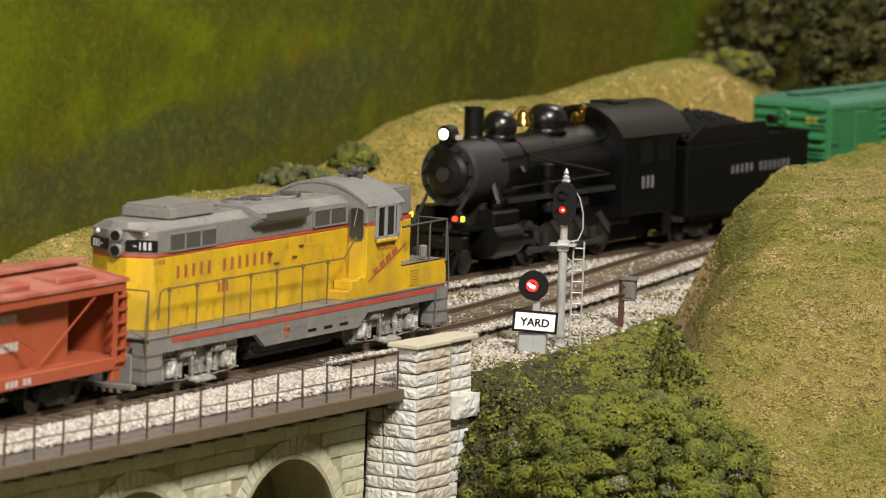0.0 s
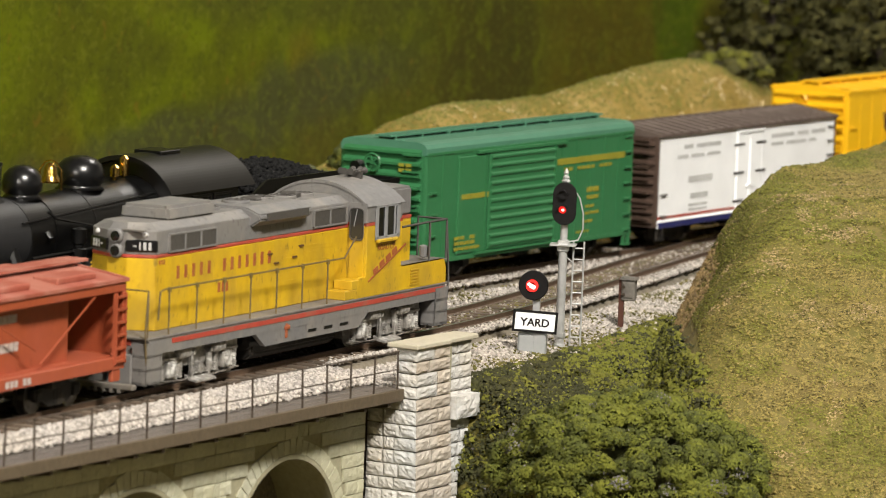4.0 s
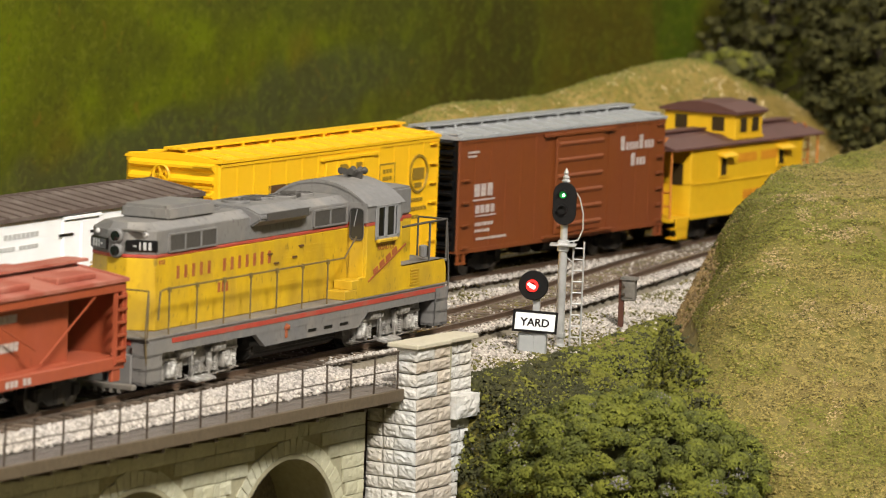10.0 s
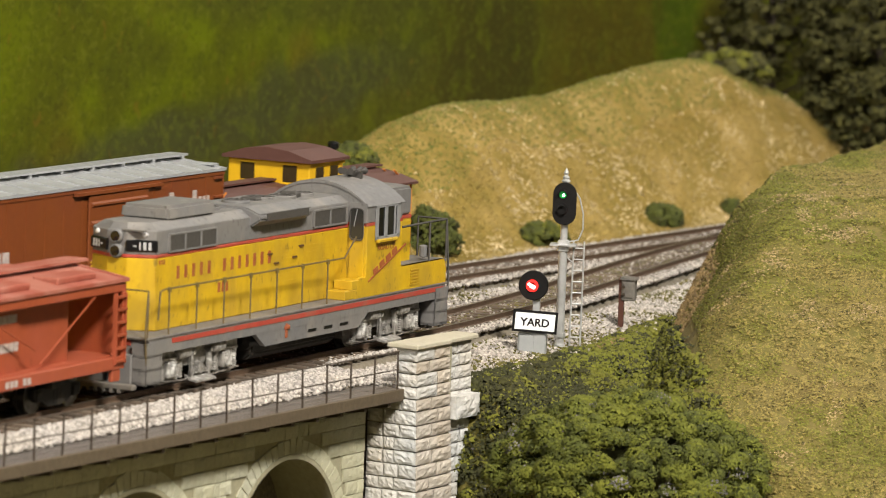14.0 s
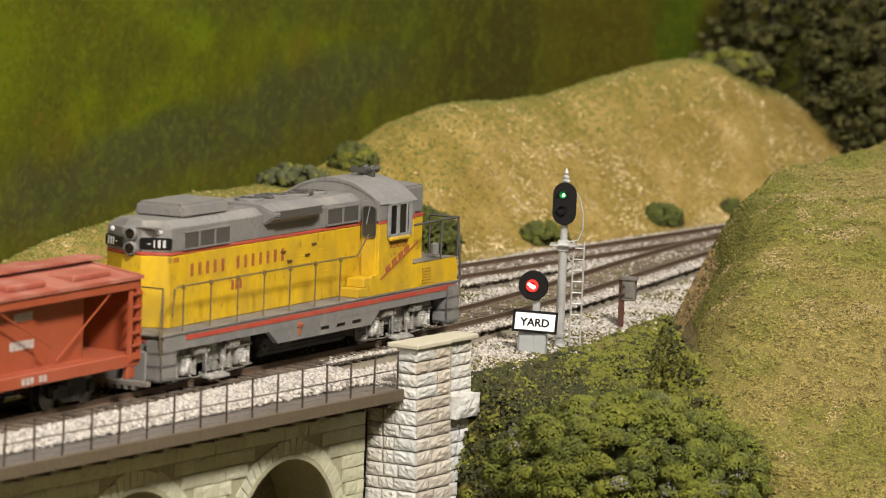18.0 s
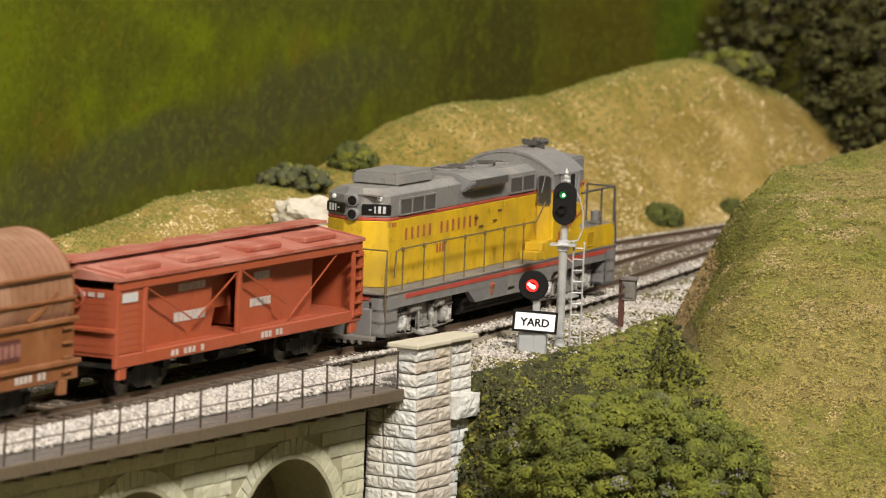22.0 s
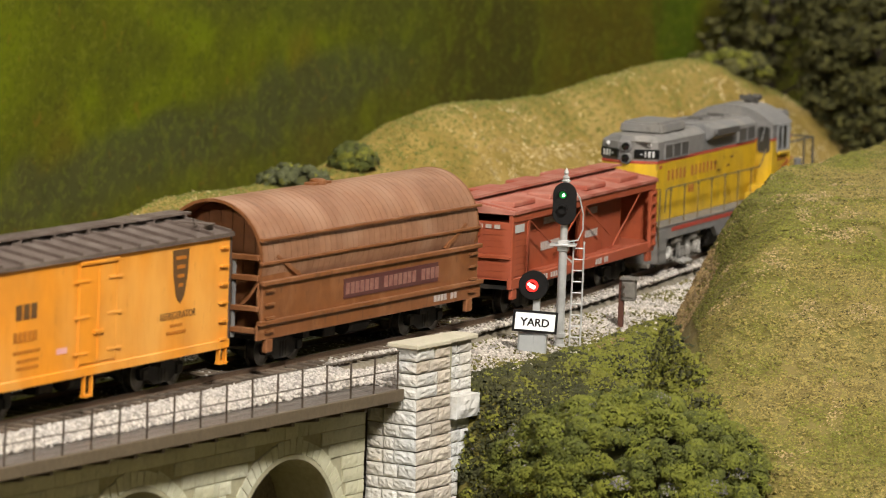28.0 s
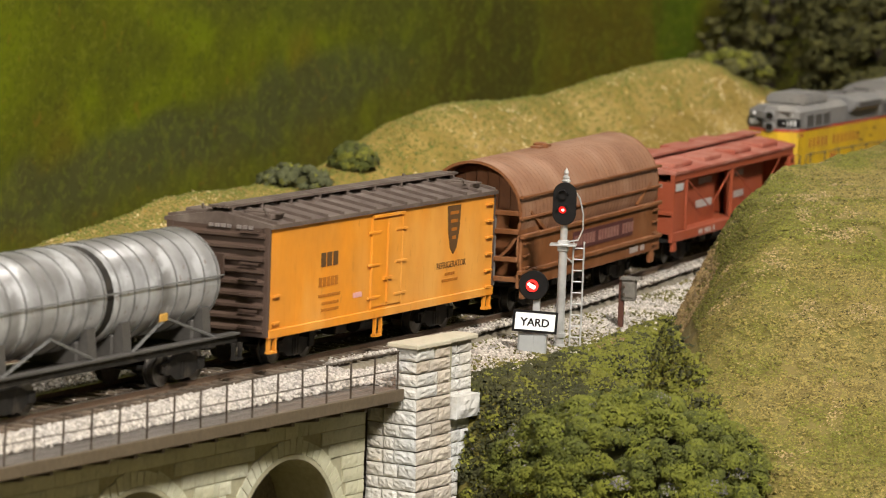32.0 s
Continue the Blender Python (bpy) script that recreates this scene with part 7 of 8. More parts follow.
def build_bridge():
    rng = random.Random(11)
    br = thing("bridge", BRIDGE, "grey-green masonry arch bridge with brown walkway carrying the near track", "bridge")
    # arcade wall with openings, one bay a mesh of its own
    R, zc, pitch = 28.9, -51.5, 79.0
    for i in range(4):
        c = -43.2 - pitch * i
        x0, x1 = c - pitch / 2, (c + pitch / 2 if i else -1.0)
        arc = [(c + R * math.cos(t), zc + R * math.sin(t)) for t in np.linspace(0, math.pi, 25)]
        bm = bmesh.new()
        top, bot = -9.2, -168
        def strip(y):
            va = [bm.verts.new((px, y, pz)) for px, pz in arc]
            vt = [bm.verts.new((min(max(px, x0), x1), y, top)) for px, pz in arc]
            return va, vt
        F = strip(12.0)
        K = strip(60.0)
        for va, vt in (F, K):
            for j in range(24):
                bm.faces.new((va[j], va[j + 1], vt[j + 1], vt[j]))
            for px, q, t in ((x1, va[0], vt[0]), (x0, va[-1], vt[-1])):
                y = q.co.y
                a = [bm.verts.new((px, y, top)), bm.verts.new((px, y, bot)), bm.verts.new((q.co.x, y, bot))]
                bm.faces.new((t, a[0], a[1], a[2], q))
        for j in range(24):
            bm.faces.new((F[0][j], F[0][j + 1], K[0][j + 1], K[0][j]))
        for q in (0, -1):
            px = F[0][q].co.x
            v = [bm.verts.new((px, 12.0, bot)), bm.verts.new((px, 60.0, bot))]
            bm.faces.new((F[0][q], K[0][q], v[1], v[0]))
        bmesh.ops.recalc_face_normals(bm, faces=bm.faces[:])
        bay = part("arch_wall", bm, M["mortar"], br)
        part("arch_rim", prism([(c + (R - 0.9) * math.cos(t), zc + (R - 0.9) * math.sin(t)) for t in np.linspace(0, math.pi, 25)] + [(c + (R + 0.5) * math.cos(t), zc + (R + 0.5) * math.sin(t)) for t in np.linspace(math.pi, 0, 25)], 11.5, 13.0, "y"), M["mortar"], bay)
        # courses of stones, leaving the ring free
        for row in range(9 if i < 3 else 0):
            z1 = -9.6 - row * 4.1
            z0 = z1 - 3.9
            x = x1 - 0.2
            while x > x0 + 1:
                w = rng.uniform(2.4, 3.0) if row == 0 else rng.uniform(3.6, 7.0)
                a = max(x - w, x0 + 0.1)
                far = all(math.hypot(px - c, pz - zc) > R + 4.4 for px in (a, (a + x) / 2, x) for pz in (z0, z1))
                if far and x - a > 1.2:
                    part("stone", rock_block(a + 0.05, x - 0.05, 11.6 + rng.uniform(-0.12, 0.12), 12.6, z0 + 0.06, z1 - 0.06, "y", rng, 0.26), M["stone_wall"], bay)
                x = a
        # arch stones round the opening
        for j in range(30 if i < 3 else 0):
            t0, t1 = math.pi * j / 30 + 0.006, math.pi * (j + 1) / 30 - 0.006
            ro = R + rng.uniform(4.6, 5.6)
            quad = [(c + r * math.cos(t), zc + r * math.sin(t)) for r, t in ((R + 0.6, t0), (ro, t0), (ro, t1), (R + 0.6, t1))]
            part("arch_stone", prism(quad, 11.5 + rng.uniform(-0.1, 0.1), 12.5, "y"), M["stone_wall"], bay)
    # deck, walkway planks, fascia and brackets
    part("deck", B((-330, 0, 3.0, 76, -9.2, -6.6)), M["darkwood"], br)
    for y in np.arange(0.6, 12, 2.0):
        part("plank", B((-330, -0.1 - rng.uniform(0, 0.4), y, y + 1.93, -6.7, -6.0 + rng.uniform(-0.08, 0.08)), bevel=0.12), M["deckwood"], br)
    part("ballast_bed", prism([(11.8, -6.6), (11.8, -5.7), (16, -3.5), (62, -3.5), (62, -6.6)], -330, 3.4, "x"), M["ballast_bed"], br)
    part("fascia", B((-330, 0.2, -0.6, 0.5, -9.6, -6.0), bevel=0.2), M["fascia"], br, "dark brown walkway edge beam")
    bracket = None
    for x in np.arange(-6.5, -330, -13.3):
        if bracket is None:
            bracket = part("bracket", prism([(0.4, -9.2), (11.9, -9.2), (11.9, -12.4), (10.5, -12.4), (0.4, -10.9)], -0.8, 0.8, "x"), M["darkwood"], br)
            ob = bracket
        else:
            ob = new("bracket", bracket.data)
            ob.parent = br
        ob.location = (x * MM, 0, 0)
    rail = thing("railing", BRIDGE, "thin dark bronze post-and-rail fence along the bridge walkway", "railing")
    post = None
    for i in range(25):
        x = -2.1 - 13.25 * i
        if post is None:
            post = part("post", B((-0.21, 0.21, 0.3, 0.75, -8.6, 5.4)), M["darksteel"], rail)
            ob = post
        else:
            ob = new("post", post.data)
            ob.parent = rail
        ob.matrix_basis = pose(x * MM, 0, 0, rng.uniform(-1.2, 1.2), rng.uniform(-1.5, 1.5), 0)
    part("top_rail", tube([(-330, 0.5, 5.2), (-200, 0.6, 5.1), (-100, 0.45, 5.3), (-1.6, 0.5, 5.2)], 0.24, 6), M["darksteel"], rail)
    part("middle_rail", tube([(-330, 0.5, -0.2), (-150, 0.6, -0.3), (-1.6, 0.5, -0.1)], 0.22, 6), M["darksteel"], rail)


def build_pier():
    rng = random.Random(7)
    p = thing("bridge_pier", BRIDGE, "pale rough-faced limestone end pier with a cream cap slab", "pier")
    core = part("core", B((2.0, 23, -3.2, 12.2, -168, -9.5), (2.0, 23, -3.2, 3.0, -10, 6.0), (22, 36, -1.6, 3.2, -60, 6.0)), M["mortar"], p)
    z, k = 5.9, 0
    while z > -64:
        h = rng.uniform(3.5, 4.3)
        z0 = z - h
        bat = 0.03 * (6 - z)
        # end face, towards the bridge
        inner = 3.0 if z > -6 else 12.4
        ys = [-4.0 - bat, inner] if z > -6 else sorted([-4.0 - bat, inner, rng.uniform(0.5, 3.0), rng.uniform(5.5, 8.5)])
        for a, b in zip(ys, ys[1:]):
            part("stone", rock_block(1.0, 3.0, a + 0.15, b - 0.15, z0 + 0.2, z - 0.2, "x", rng, 0.6), M["stone"], p)
        # near face
        xs = [1.0, rng.uniform(8, 14), 20.5 + bat * 1.2]
        for a, b in zip(xs, xs[1:]):
            part("stone", rock_block(a + 0.15, b - 0.15, -4.0 - bat, -2.0, z0 + 0.2, z - 0.2, "y", rng, 0.6), M["stone_tan"] if rng.random() < 0.8 else M["stone"], p)
        # set-back wing beyond
        end = 36 - max(0, (-17 - z)) * 0.45
        if end > 24:
            xs = [20.7 + bat * 1.2, rng.uniform(26, 30), end]
            for a, b in zip(xs, xs[1:]):
                if b - a > 1.5:
                    part("stone", rock_block(a + 0.15, b - 0.15, -2.4 - bat, -0.5, z0 + 0.2, z - 0.2, "y", rng, 0.6), M["stone"], p)
        z = z0
        k += 1
    part("corbel_stone", rock_block(21.8, 35.6, -6.2, -1.5, -17.0, -10.2, "y", rng, 0.8), M["stone"], p, "large projecting rough stone")
    cap = prism([(-0.8, -5.4), (18.8, -5.4), (20.4, -4.4), (37.2, -4.2), (37.2, 4.6), (-0.8, 5.4)], 6.0, 7.5, "z", bevel=0.3)
    part("cap_slab", cap, M["concrete"], p, "cream stone cap slab")


build_bridge()
build_pier()


# ---- signals and line-side box ----
M["silver"] = mat("silver_paint", (0.66, 0.66, 0.66), (0.5, 0.5, 0.5), 0.3, 0.5, 0.05, metal=0.5)
M["pvc_grey"] = mat("light_grey_plastic", (0.349, 0.359, 0.359), (0.289, 0.299, 0.299), 0.45, 0.4, 0.05)
M["signal_black"] = mat("matt_black", (0.00618, 0.00559, 0.00559), (0.0111, 0.00985, 0.00985), 0.5, 0.5, 0.05, spec=0.18)
M["rust_post"] = mat("red_brown_wood_post", (0.0957, 0.0319, 0.0177), (0.0627, 0.0212, 0.0124), 0.8, 0.5, 0.06, 0.3)
M["red_lens"] = mat("dark_red_lens", (0.157, 0.00501, 0.00388), (0.122, 0.00388, 0.00279), 0.15, 0.4, 0.05)
GLOW_SIGNAL_RED = glow("lit_red_signal", (1.0, 0.02, 0.015), 0.9)
GLOW_SIGNAL_HOT = glow("lit_red_signal_core", (1.0, 0.42, 0.36), 4)
GLOW_SIGNAL_GREEN = glow("lit_green_signal", (0.03, 0.5, 0.1), 0.15)
GLOW_SIGNAL_GREEN_HOT = glow("lit_green_signal_core", (0.55, 1.0, 0.7), 8)


def mast_signal():
    sg = thing("signal_mast", pose(38.4 * MM, 1531.0 * MM, 0, 0, 0.3, -6), "silver two-aspect signal mast with black oval head and ladder", "railway signal")
    part("base", B((-3, 3, -2.6, 2.6, -9.5, -7.0), bevel=0.5), M["silver"], sg)
    part("mast", lathe([(1.9, -8.5), (1.9, -6.5), (1.45, -6.0), (1.4, 25), (1.2, 26), (1.15, 45)], (0, 0, 0), "z", 16), M["silver"], sg)
    part("finial", lathe([(1.3, 44.8), (1.6, 45.2), (1.0, 45.8), (1.6, 46.4), (0.9, 47), (1.2, 47.6), (0.5, 48.4), (0.9, 49.0), (0.15, 50.6)], (0, 0, 0), "z", 14), M["silver"], sg)
    outline = [(3.8 * math.cos(t), 42.4 + 3.8 * math.sin(t)) for t in np.linspace(0, math.pi, 12)] + [(3.8 * math.cos(t), 36.2 + 3.8 * math.sin(t)) for t in np.linspace(math.pi, 2 * math.pi, 12)]
    head = part("signal_head", prism(outline, -2.6, -1.9, "y", bevel=0.15), M["signal_black"], sg, "black oval target plate")
    part("head_housing", B((-2.0, 2.0, -2.0, 1.4, 34.6, 44.0), bevel=0.6), M["signal_black"], sg)
    for z, nm, cold, hot in ((42.2, "green_lens", GLOW_SIGNAL_GREEN, GLOW_SIGNAL_GREEN_HOT), (37.4, "red_lens", GLOW_SIGNAL_RED, GLOW_SIGNAL_HOT)):
        part(nm, lathe([(0.2, -0.5), (1.0, -0.35), (1.25, 0.0)], (-0.6, -2.65, z), "y", 16), cold, sg)
        part("lamp_core", lathe([(0.2, -0.35), (0.42, -0.2), (0.5, 0.0)], (-0.45, -3.05, z - 0.1), "y", 12), hot, sg)
        hood = bmesh.new()
        rings = []
        for d, r in ((0, 1.75), (2.4, 1.65)):
            rings.append([hood.verts.new((-0.6 + r * math.cos(t), -2.6 - d, z + r * math.sin(t))) for t in np.linspace(0.25, math.pi - 0.25, 10)])
        for a, b in zip(rings[0], rings[0][1:]):
            i = rings[0].index(a)
            hood.faces.new((a, b, rings[1][i + 1], rings[1][i]))
        h = part("hood", hood, M["signal_black"], sg)
        mod = h.modifiers.new("thickness", "SOLIDIFY")
        mod.thickness = 0.3 * MM
    # added black disc before the lenses hides the aspect not shown; both always glow
    vane = part("vane", lathe([(0.2, -0.3), (1.45, -0.3), (1.45, 0.3), (0.2, 0.3)], (-0.6, -3.6, 0), "y", 16), M["signal_black"], sg, "small black disc added to hide the lens not shown")
    part("platform", prism([(-4.2, -3.2), (4.2, -3.2), (4.2, 2.6), (-4.2, 2.6)], 25.6, 26.2, "z", bevel=0.1), M["silver"], sg)
    part("platform_bracket", B((-1.8, 1.8, -1.8, 1.8, 23.8, 27.4), bevel=0.3), M["silver"], sg)
    lad = bmesh.new()
    for x in (3.2, 6.6):
        tube([(x, 1.5, -7), (x, 1.5, 27)], 0.32, 5, lad)
    for z in np.arange(-4, 27, 3.6):
        tube([(3.2, 1.5, z), (6.6, 1.5, z)], 0.26, 5, lad)
    part("ladder", lad, M["silver"], sg)
    part("ladder_brace", tube([(1, 0, 22), (3.2, 1.5, 20)], 0.3, 5), M["silver"], sg)
    part("cable", tube([(1.2, 0.5, 44), (3.0, 0.8, 43.2), (4.6, 0.8, 41), (5.9, 0.8, 36), (6.0, 0.8, 31), (4.6, 0.8, 27.5), (1.4, 0.6, 26.8)], 0.26, 6), M["silver"], sg)
    part("clamp", lathe([(1.9, -1.0), (1.9, 0.4)], (0, 0, -3), "z", 14), M["silver"], sg)
    return sg, vane


MAST, ADDED_DISC = mast_signal()


def yard_signal():
    sg = thing("dwarf_signal", pose(29.3 * MM, 1515.0 * MM, 0, 0, 0.6, -6), "low round black signal, lit red, with a white YARD sign", "railway signal")
    part("relay_case", B((-4.4, 4.6, -2.2, 3.4, -9.6, -0.7), bevel=0.4), M["pvc_grey"], sg, "light grey relay case")
    part("case_door", B((-3.9, 0.8, -2.5, -2.1, -8.6, -1.4), bevel=0.15), M["pvc_grey"], sg)
    part("stem", B((-0.3, 2.0, 0.2, 2.2, -1, 13), bevel=0.2), M["silver"], sg)
    part("target", lathe([(0.3, -1.2), (4.5, -1.2), (4.75, -0.9), (4.75, 0.0), (0.3, 0.1)], (-0.2, -0.4, 14.4), "y", 36), M["signal_black"], sg, "round black target disc")
    part("housing", lathe([(2.6, 0), (2.6, 2.4), (1.6, 3.0)], (-0.2, -0.4, 14.4), "y", 18), M["signal_black"], sg)
    part("lens", lathe([(0.2, -0.7), (1.6, -0.5), (2.05, 0.0)], (-0.6, -1.6, 14.4), "y", 20), M["red_lens"], sg, "dark red glass lens")
    for x, z, r in ((-1.5, 14.75, 0.62), (-0.75, 14.55, 0.5), (-0.1, 14.0, 0.8), (-0.9, 14.1, 0.6)):
        part("lamp", lathe([(0.15, -0.4), (r * 0.8, -0.25), (r, 0.0)], (x, -2.1, z), "y", 12), GLOW_SIGNAL_HOT, sg, "glowing red light")
    part("light_ring", lathe([(1.5, -0.45), (1.95, -0.42), (2.0, 0.0)], (-0.6, -1.72, 14.3), "y", 20), GLOW_SIGNAL_RED, sg)
    sign = part("sign_board", B((-6.7, 7.6, -3.4, -2.7, -0.4, 6.6)), M["signal_black"], sg)
    part("sign_face", B((-5.9, 6.8, -3.55, -3.3, 0.4, 5.8)), M["white"], sign, "white sign face with black border")
    curve = bpy.data.curves.new("sign_word", "FONT")
    curve.body, curve.size, curve.extrude, curve.offset = "YARD", 3.5 * MM, 0.05 * MM, 0.09 * MM
    curve.align_x = "CENTER"
    word = new("sign_word", curve)
    word.data.materials.append(M["signal_black"])
    word.parent = sign
    word.matrix_basis = pose(0.45 * MM, -3.6 * MM, 1.7 * MM, 90, 0, 0)
    sign.matrix_basis = pose(0, 0, 0, 0, 2.6, 7)


yard_signal()


def line_box():
    b = thing("phone_box", pose(61.2 * MM, 1585.0 * MM, 0, 0, 0, -14), "grey line-side box on a red-brown wooden post", "box")
    part("post", B((-2.2, -0.5, -1.0, 0.9, -9.5, 10.0), bevel=0.15), M["rust_post"], b)
    part("case", B((-1.2, 3.4, -1.6, 1.6, 2.2, 9.4), bevel=0.3), M["grey_dusty"], b)
    part("door", B((-0.6, 2.8, -2.0, -1.5, 3.2, 8.4), bevel=0.2), M["grey_dusty"], b)
    part("box_roof", prism([(-1.7, 9.2), (4.0, 9.2), (3.6, 10.0), (-1.4, 10.2)], -2.2, 2.0, "y"), M["grey_dusty"], b)
    part("hinge", B((-0.9, 0.2, -2.3, -1.9, 4.0, 4.8), (-0.9, 0.2, -2.3, -1.9, 6.6, 7.4)), M["darksteel"], b)


line_box()

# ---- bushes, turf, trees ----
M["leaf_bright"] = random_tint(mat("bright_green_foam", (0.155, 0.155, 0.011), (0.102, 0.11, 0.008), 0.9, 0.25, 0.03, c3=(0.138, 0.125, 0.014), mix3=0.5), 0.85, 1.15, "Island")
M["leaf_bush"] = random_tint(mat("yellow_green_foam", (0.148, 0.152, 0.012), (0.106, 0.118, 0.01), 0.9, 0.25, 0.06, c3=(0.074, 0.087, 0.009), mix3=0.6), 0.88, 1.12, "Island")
# shaded copy of the green foam: the shade is mixed into its colour
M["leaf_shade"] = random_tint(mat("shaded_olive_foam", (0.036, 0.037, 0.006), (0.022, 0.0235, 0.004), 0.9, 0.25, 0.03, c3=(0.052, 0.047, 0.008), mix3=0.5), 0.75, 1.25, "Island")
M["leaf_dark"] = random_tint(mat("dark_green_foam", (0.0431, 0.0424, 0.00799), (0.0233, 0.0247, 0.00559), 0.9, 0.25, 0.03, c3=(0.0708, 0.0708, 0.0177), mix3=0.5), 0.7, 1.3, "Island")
M["leaf_grey"] = random_tint(mat("grey_green_foam", (0.092, 0.0974, 0.0368), (0.056, 0.0611, 0.0248), 0.9, 0.25, 0.03), 0.8, 1.2, "Island")
M["fleck"] = random_tint(mat("grey_violet_fleck", (0.212, 0.194, 0.189), (0.104, 0.0957, 0.104), 0.9, 0.25, 0.03), 0.6, 1.3, "Island")
M["bark"] = mat("dark_bark", (0.0393, 0.0283, 0.0177), (0.0247, 0.0177, 0.0111), 0.9, 0.4, 0.05, 0.5)
M["leaf_tree"] = random_tint(mat("olive_tree_foam", (0.105, 0.096, 0.02), (0.065, 0.061, 0.013), 0.9, 0.2, 0.03, c3=(0.045, 0.042, 0.009), mix3=0.6), 0.75, 1.25, "Island")
M["straw_grain"] = random_tint(mat("straw_grain", (0.334, 0.24, 0.0677), (0.24, 0.17, 0.0384), 0.95, 0.05, 0.05, c3=(0.717, 0.577, 0.355), mix3=0.8), 0.7, 1.35, "Island")
M["mound_grain"] = random_tint(mat("mound_turf_grain", (0.208, 0.18, 0.033), (0.17, 0.152, 0.028), 0.95, 0.6, 0.03, 0), 0.65, 1.25, "Island")
M["fibre_green"] = random_tint(mat("green_turf_fibre", (0.168, 0.16, 0.022), (0.13, 0.13, 0.017), 0.95, 0.3, 0.03), 0.65, 1.25, "Island")
M["fibre_straw"] = random_tint(mat("straw_turf_fibre", (0.258, 0.2, 0.056), (0.214, 0.167, 0.048), 0.95, 0.3, 0.03), 0.65, 1.25, "Island")
M["fibre_bare"] = random_tint(mat("dead_turf_fibre", (0.37, 0.275, 0.13), (0.29, 0.21, 0.1), 0.95, 0.3, 0.03), 0.65, 1.25, "Island")
M["fibre_dark"] = random_tint(mat("dark_turf_fibre", (0.1, 0.082, 0.018), (0.065, 0.058, 0.013), 0.95, 0.3, 0.03), 0.6, 1.3, "Island")
M["hill_grain"] = random_tint(mat("hill_turf_grain", (0.244, 0.167, 0.0297), (0.167, 0.12, 0.018), 0.95, 0.25, 0.045, 0, c3=(0.433, 0.301, 0.102), mix3=0.45, spread=0.4), 0.8, 1.25, "Island")
M["ridge_grain"] = random_tint(mat("olive_ridge_grain", (0.18, 0.188, 0.03), (0.12, 0.128, 0.021), 0.95, 0.3, 0.03), 0.8, 1.2, "Island")
M["leaf_mid"] = random_tint(mat("mid_green_foam", (0.08, 0.09, 0.01), (0.05, 0.06, 0.007), 0.9, 0.25, 0.03), 0.8, 1.2, "Island")
M["rock"] = mat("white_plaster_rock", (0.577, 0.524, 0.44), (0.451, 0.399, 0.319), 0.85, 0.15, 0.03, 0.8)


def clumps(centres, radii, per, rng, flat=0.8):
    """Points near the surfaces of overlapping lumps, and the ways out of those lumps."""
    out, ways = [], []
    for (x, y, z), r in zip(centres, radii):
        d = rng.normal(size=(per, 3))
        d[:, 2] = abs(d[:, 2]) * 1.1 - 0.35
        d /= np.linalg.norm(d, axis=1)[:, None]
        k = r * rng.uniform(0.8, 1.1, (per, 1))
        out.append(np.column_stack([x + d[:, 0] * k[:, 0], y + d[:, 1] * k[:, 0], z + d[:, 2] * k[:, 0] * flat]))
        ways.append(d)
    return np.concatenate(out), np.concatenate(ways)


def bush(name, x, y, rx, ry, rz, n, per, grain, seed, label, lift=0.0, shares=(0.62, 0.33, 0.05), mats=("leaf_bright", "leaf_dark", "fleck"), sub=0.2, z=None):
    rng = np.random.RandomState(seed)
    if z is None:
        z = float(ground_height(np.array([x]), np.array([y]))[0][0])
    b = thing(name, pose(x * MM, y * MM, z * MM), label, "bush")
    d = rng.normal(size=(n, 3))
    d[:, 2] = abs(d[:, 2]) - 0.25
    d /= np.linalg.norm(d, axis=1)[:, None]
    k = rng.uniform(0.62, 1.0, (n, 1)) ** 0.5
    c = d * k * np.array([rx, ry, rz]) + np.array([0, 0, lift])
    r = rng.uniform(0.7, 1.35, n) * sub * min(rx, rz)
    pts, ways = clumps(c, r, per, rng)
    whole = pts - (0, 0, lift - rz * 0.3)
    ways = 0.85 * ways + 0.15 * whole / np.linalg.norm(whole, axis=1)[:, None]
    pick = rng.choice(len(shares), len(pts), p=shares)
    main = np.array(shares[:2]) / sum(shares[:2])
    near = rng.choice(2, n, p=main).repeat(per)
    pick = np.where(rng.rand(len(pts)) < 0.85, near, pick)
    tuft = (rng.rand(n) < 2.2 * shares[2]).repeat(per)
    pick = np.where(tuft & (rng.rand(len(pts)) < 0.35), 2, pick)
    for i, mk in enumerate(mats):
        if (pick == i).any():
            lumps("foliage", pts[pick == i], rng.uniform(0.8, 1.7, (pick == i).sum()) * grain, M[mk], b, rng, 0.75, jag=0.55, out=ways[pick == i], blend=0.78)["kind"] = "stuff"
    bm = bmesh.new()
    for i in range(7):
        a = i * 0.9
        tube([(0, 0, -2), (rx * 0.3 * math.cos(a), ry * 0.3 * math.sin(a), rz * 0.4), (rx * 0.6 * math.cos(a), ry * 0.6 * math.sin(a), rz * 0.6)], 0.8, 5, bm, 0.3)
    part("stem", bm, M["bark"], b)
    # dark solid core put in to stand for the shade between clumps
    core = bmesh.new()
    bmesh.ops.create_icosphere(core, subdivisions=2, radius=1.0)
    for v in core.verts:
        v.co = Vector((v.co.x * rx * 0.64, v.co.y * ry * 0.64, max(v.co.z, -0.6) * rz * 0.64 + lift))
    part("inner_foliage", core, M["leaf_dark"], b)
    return b


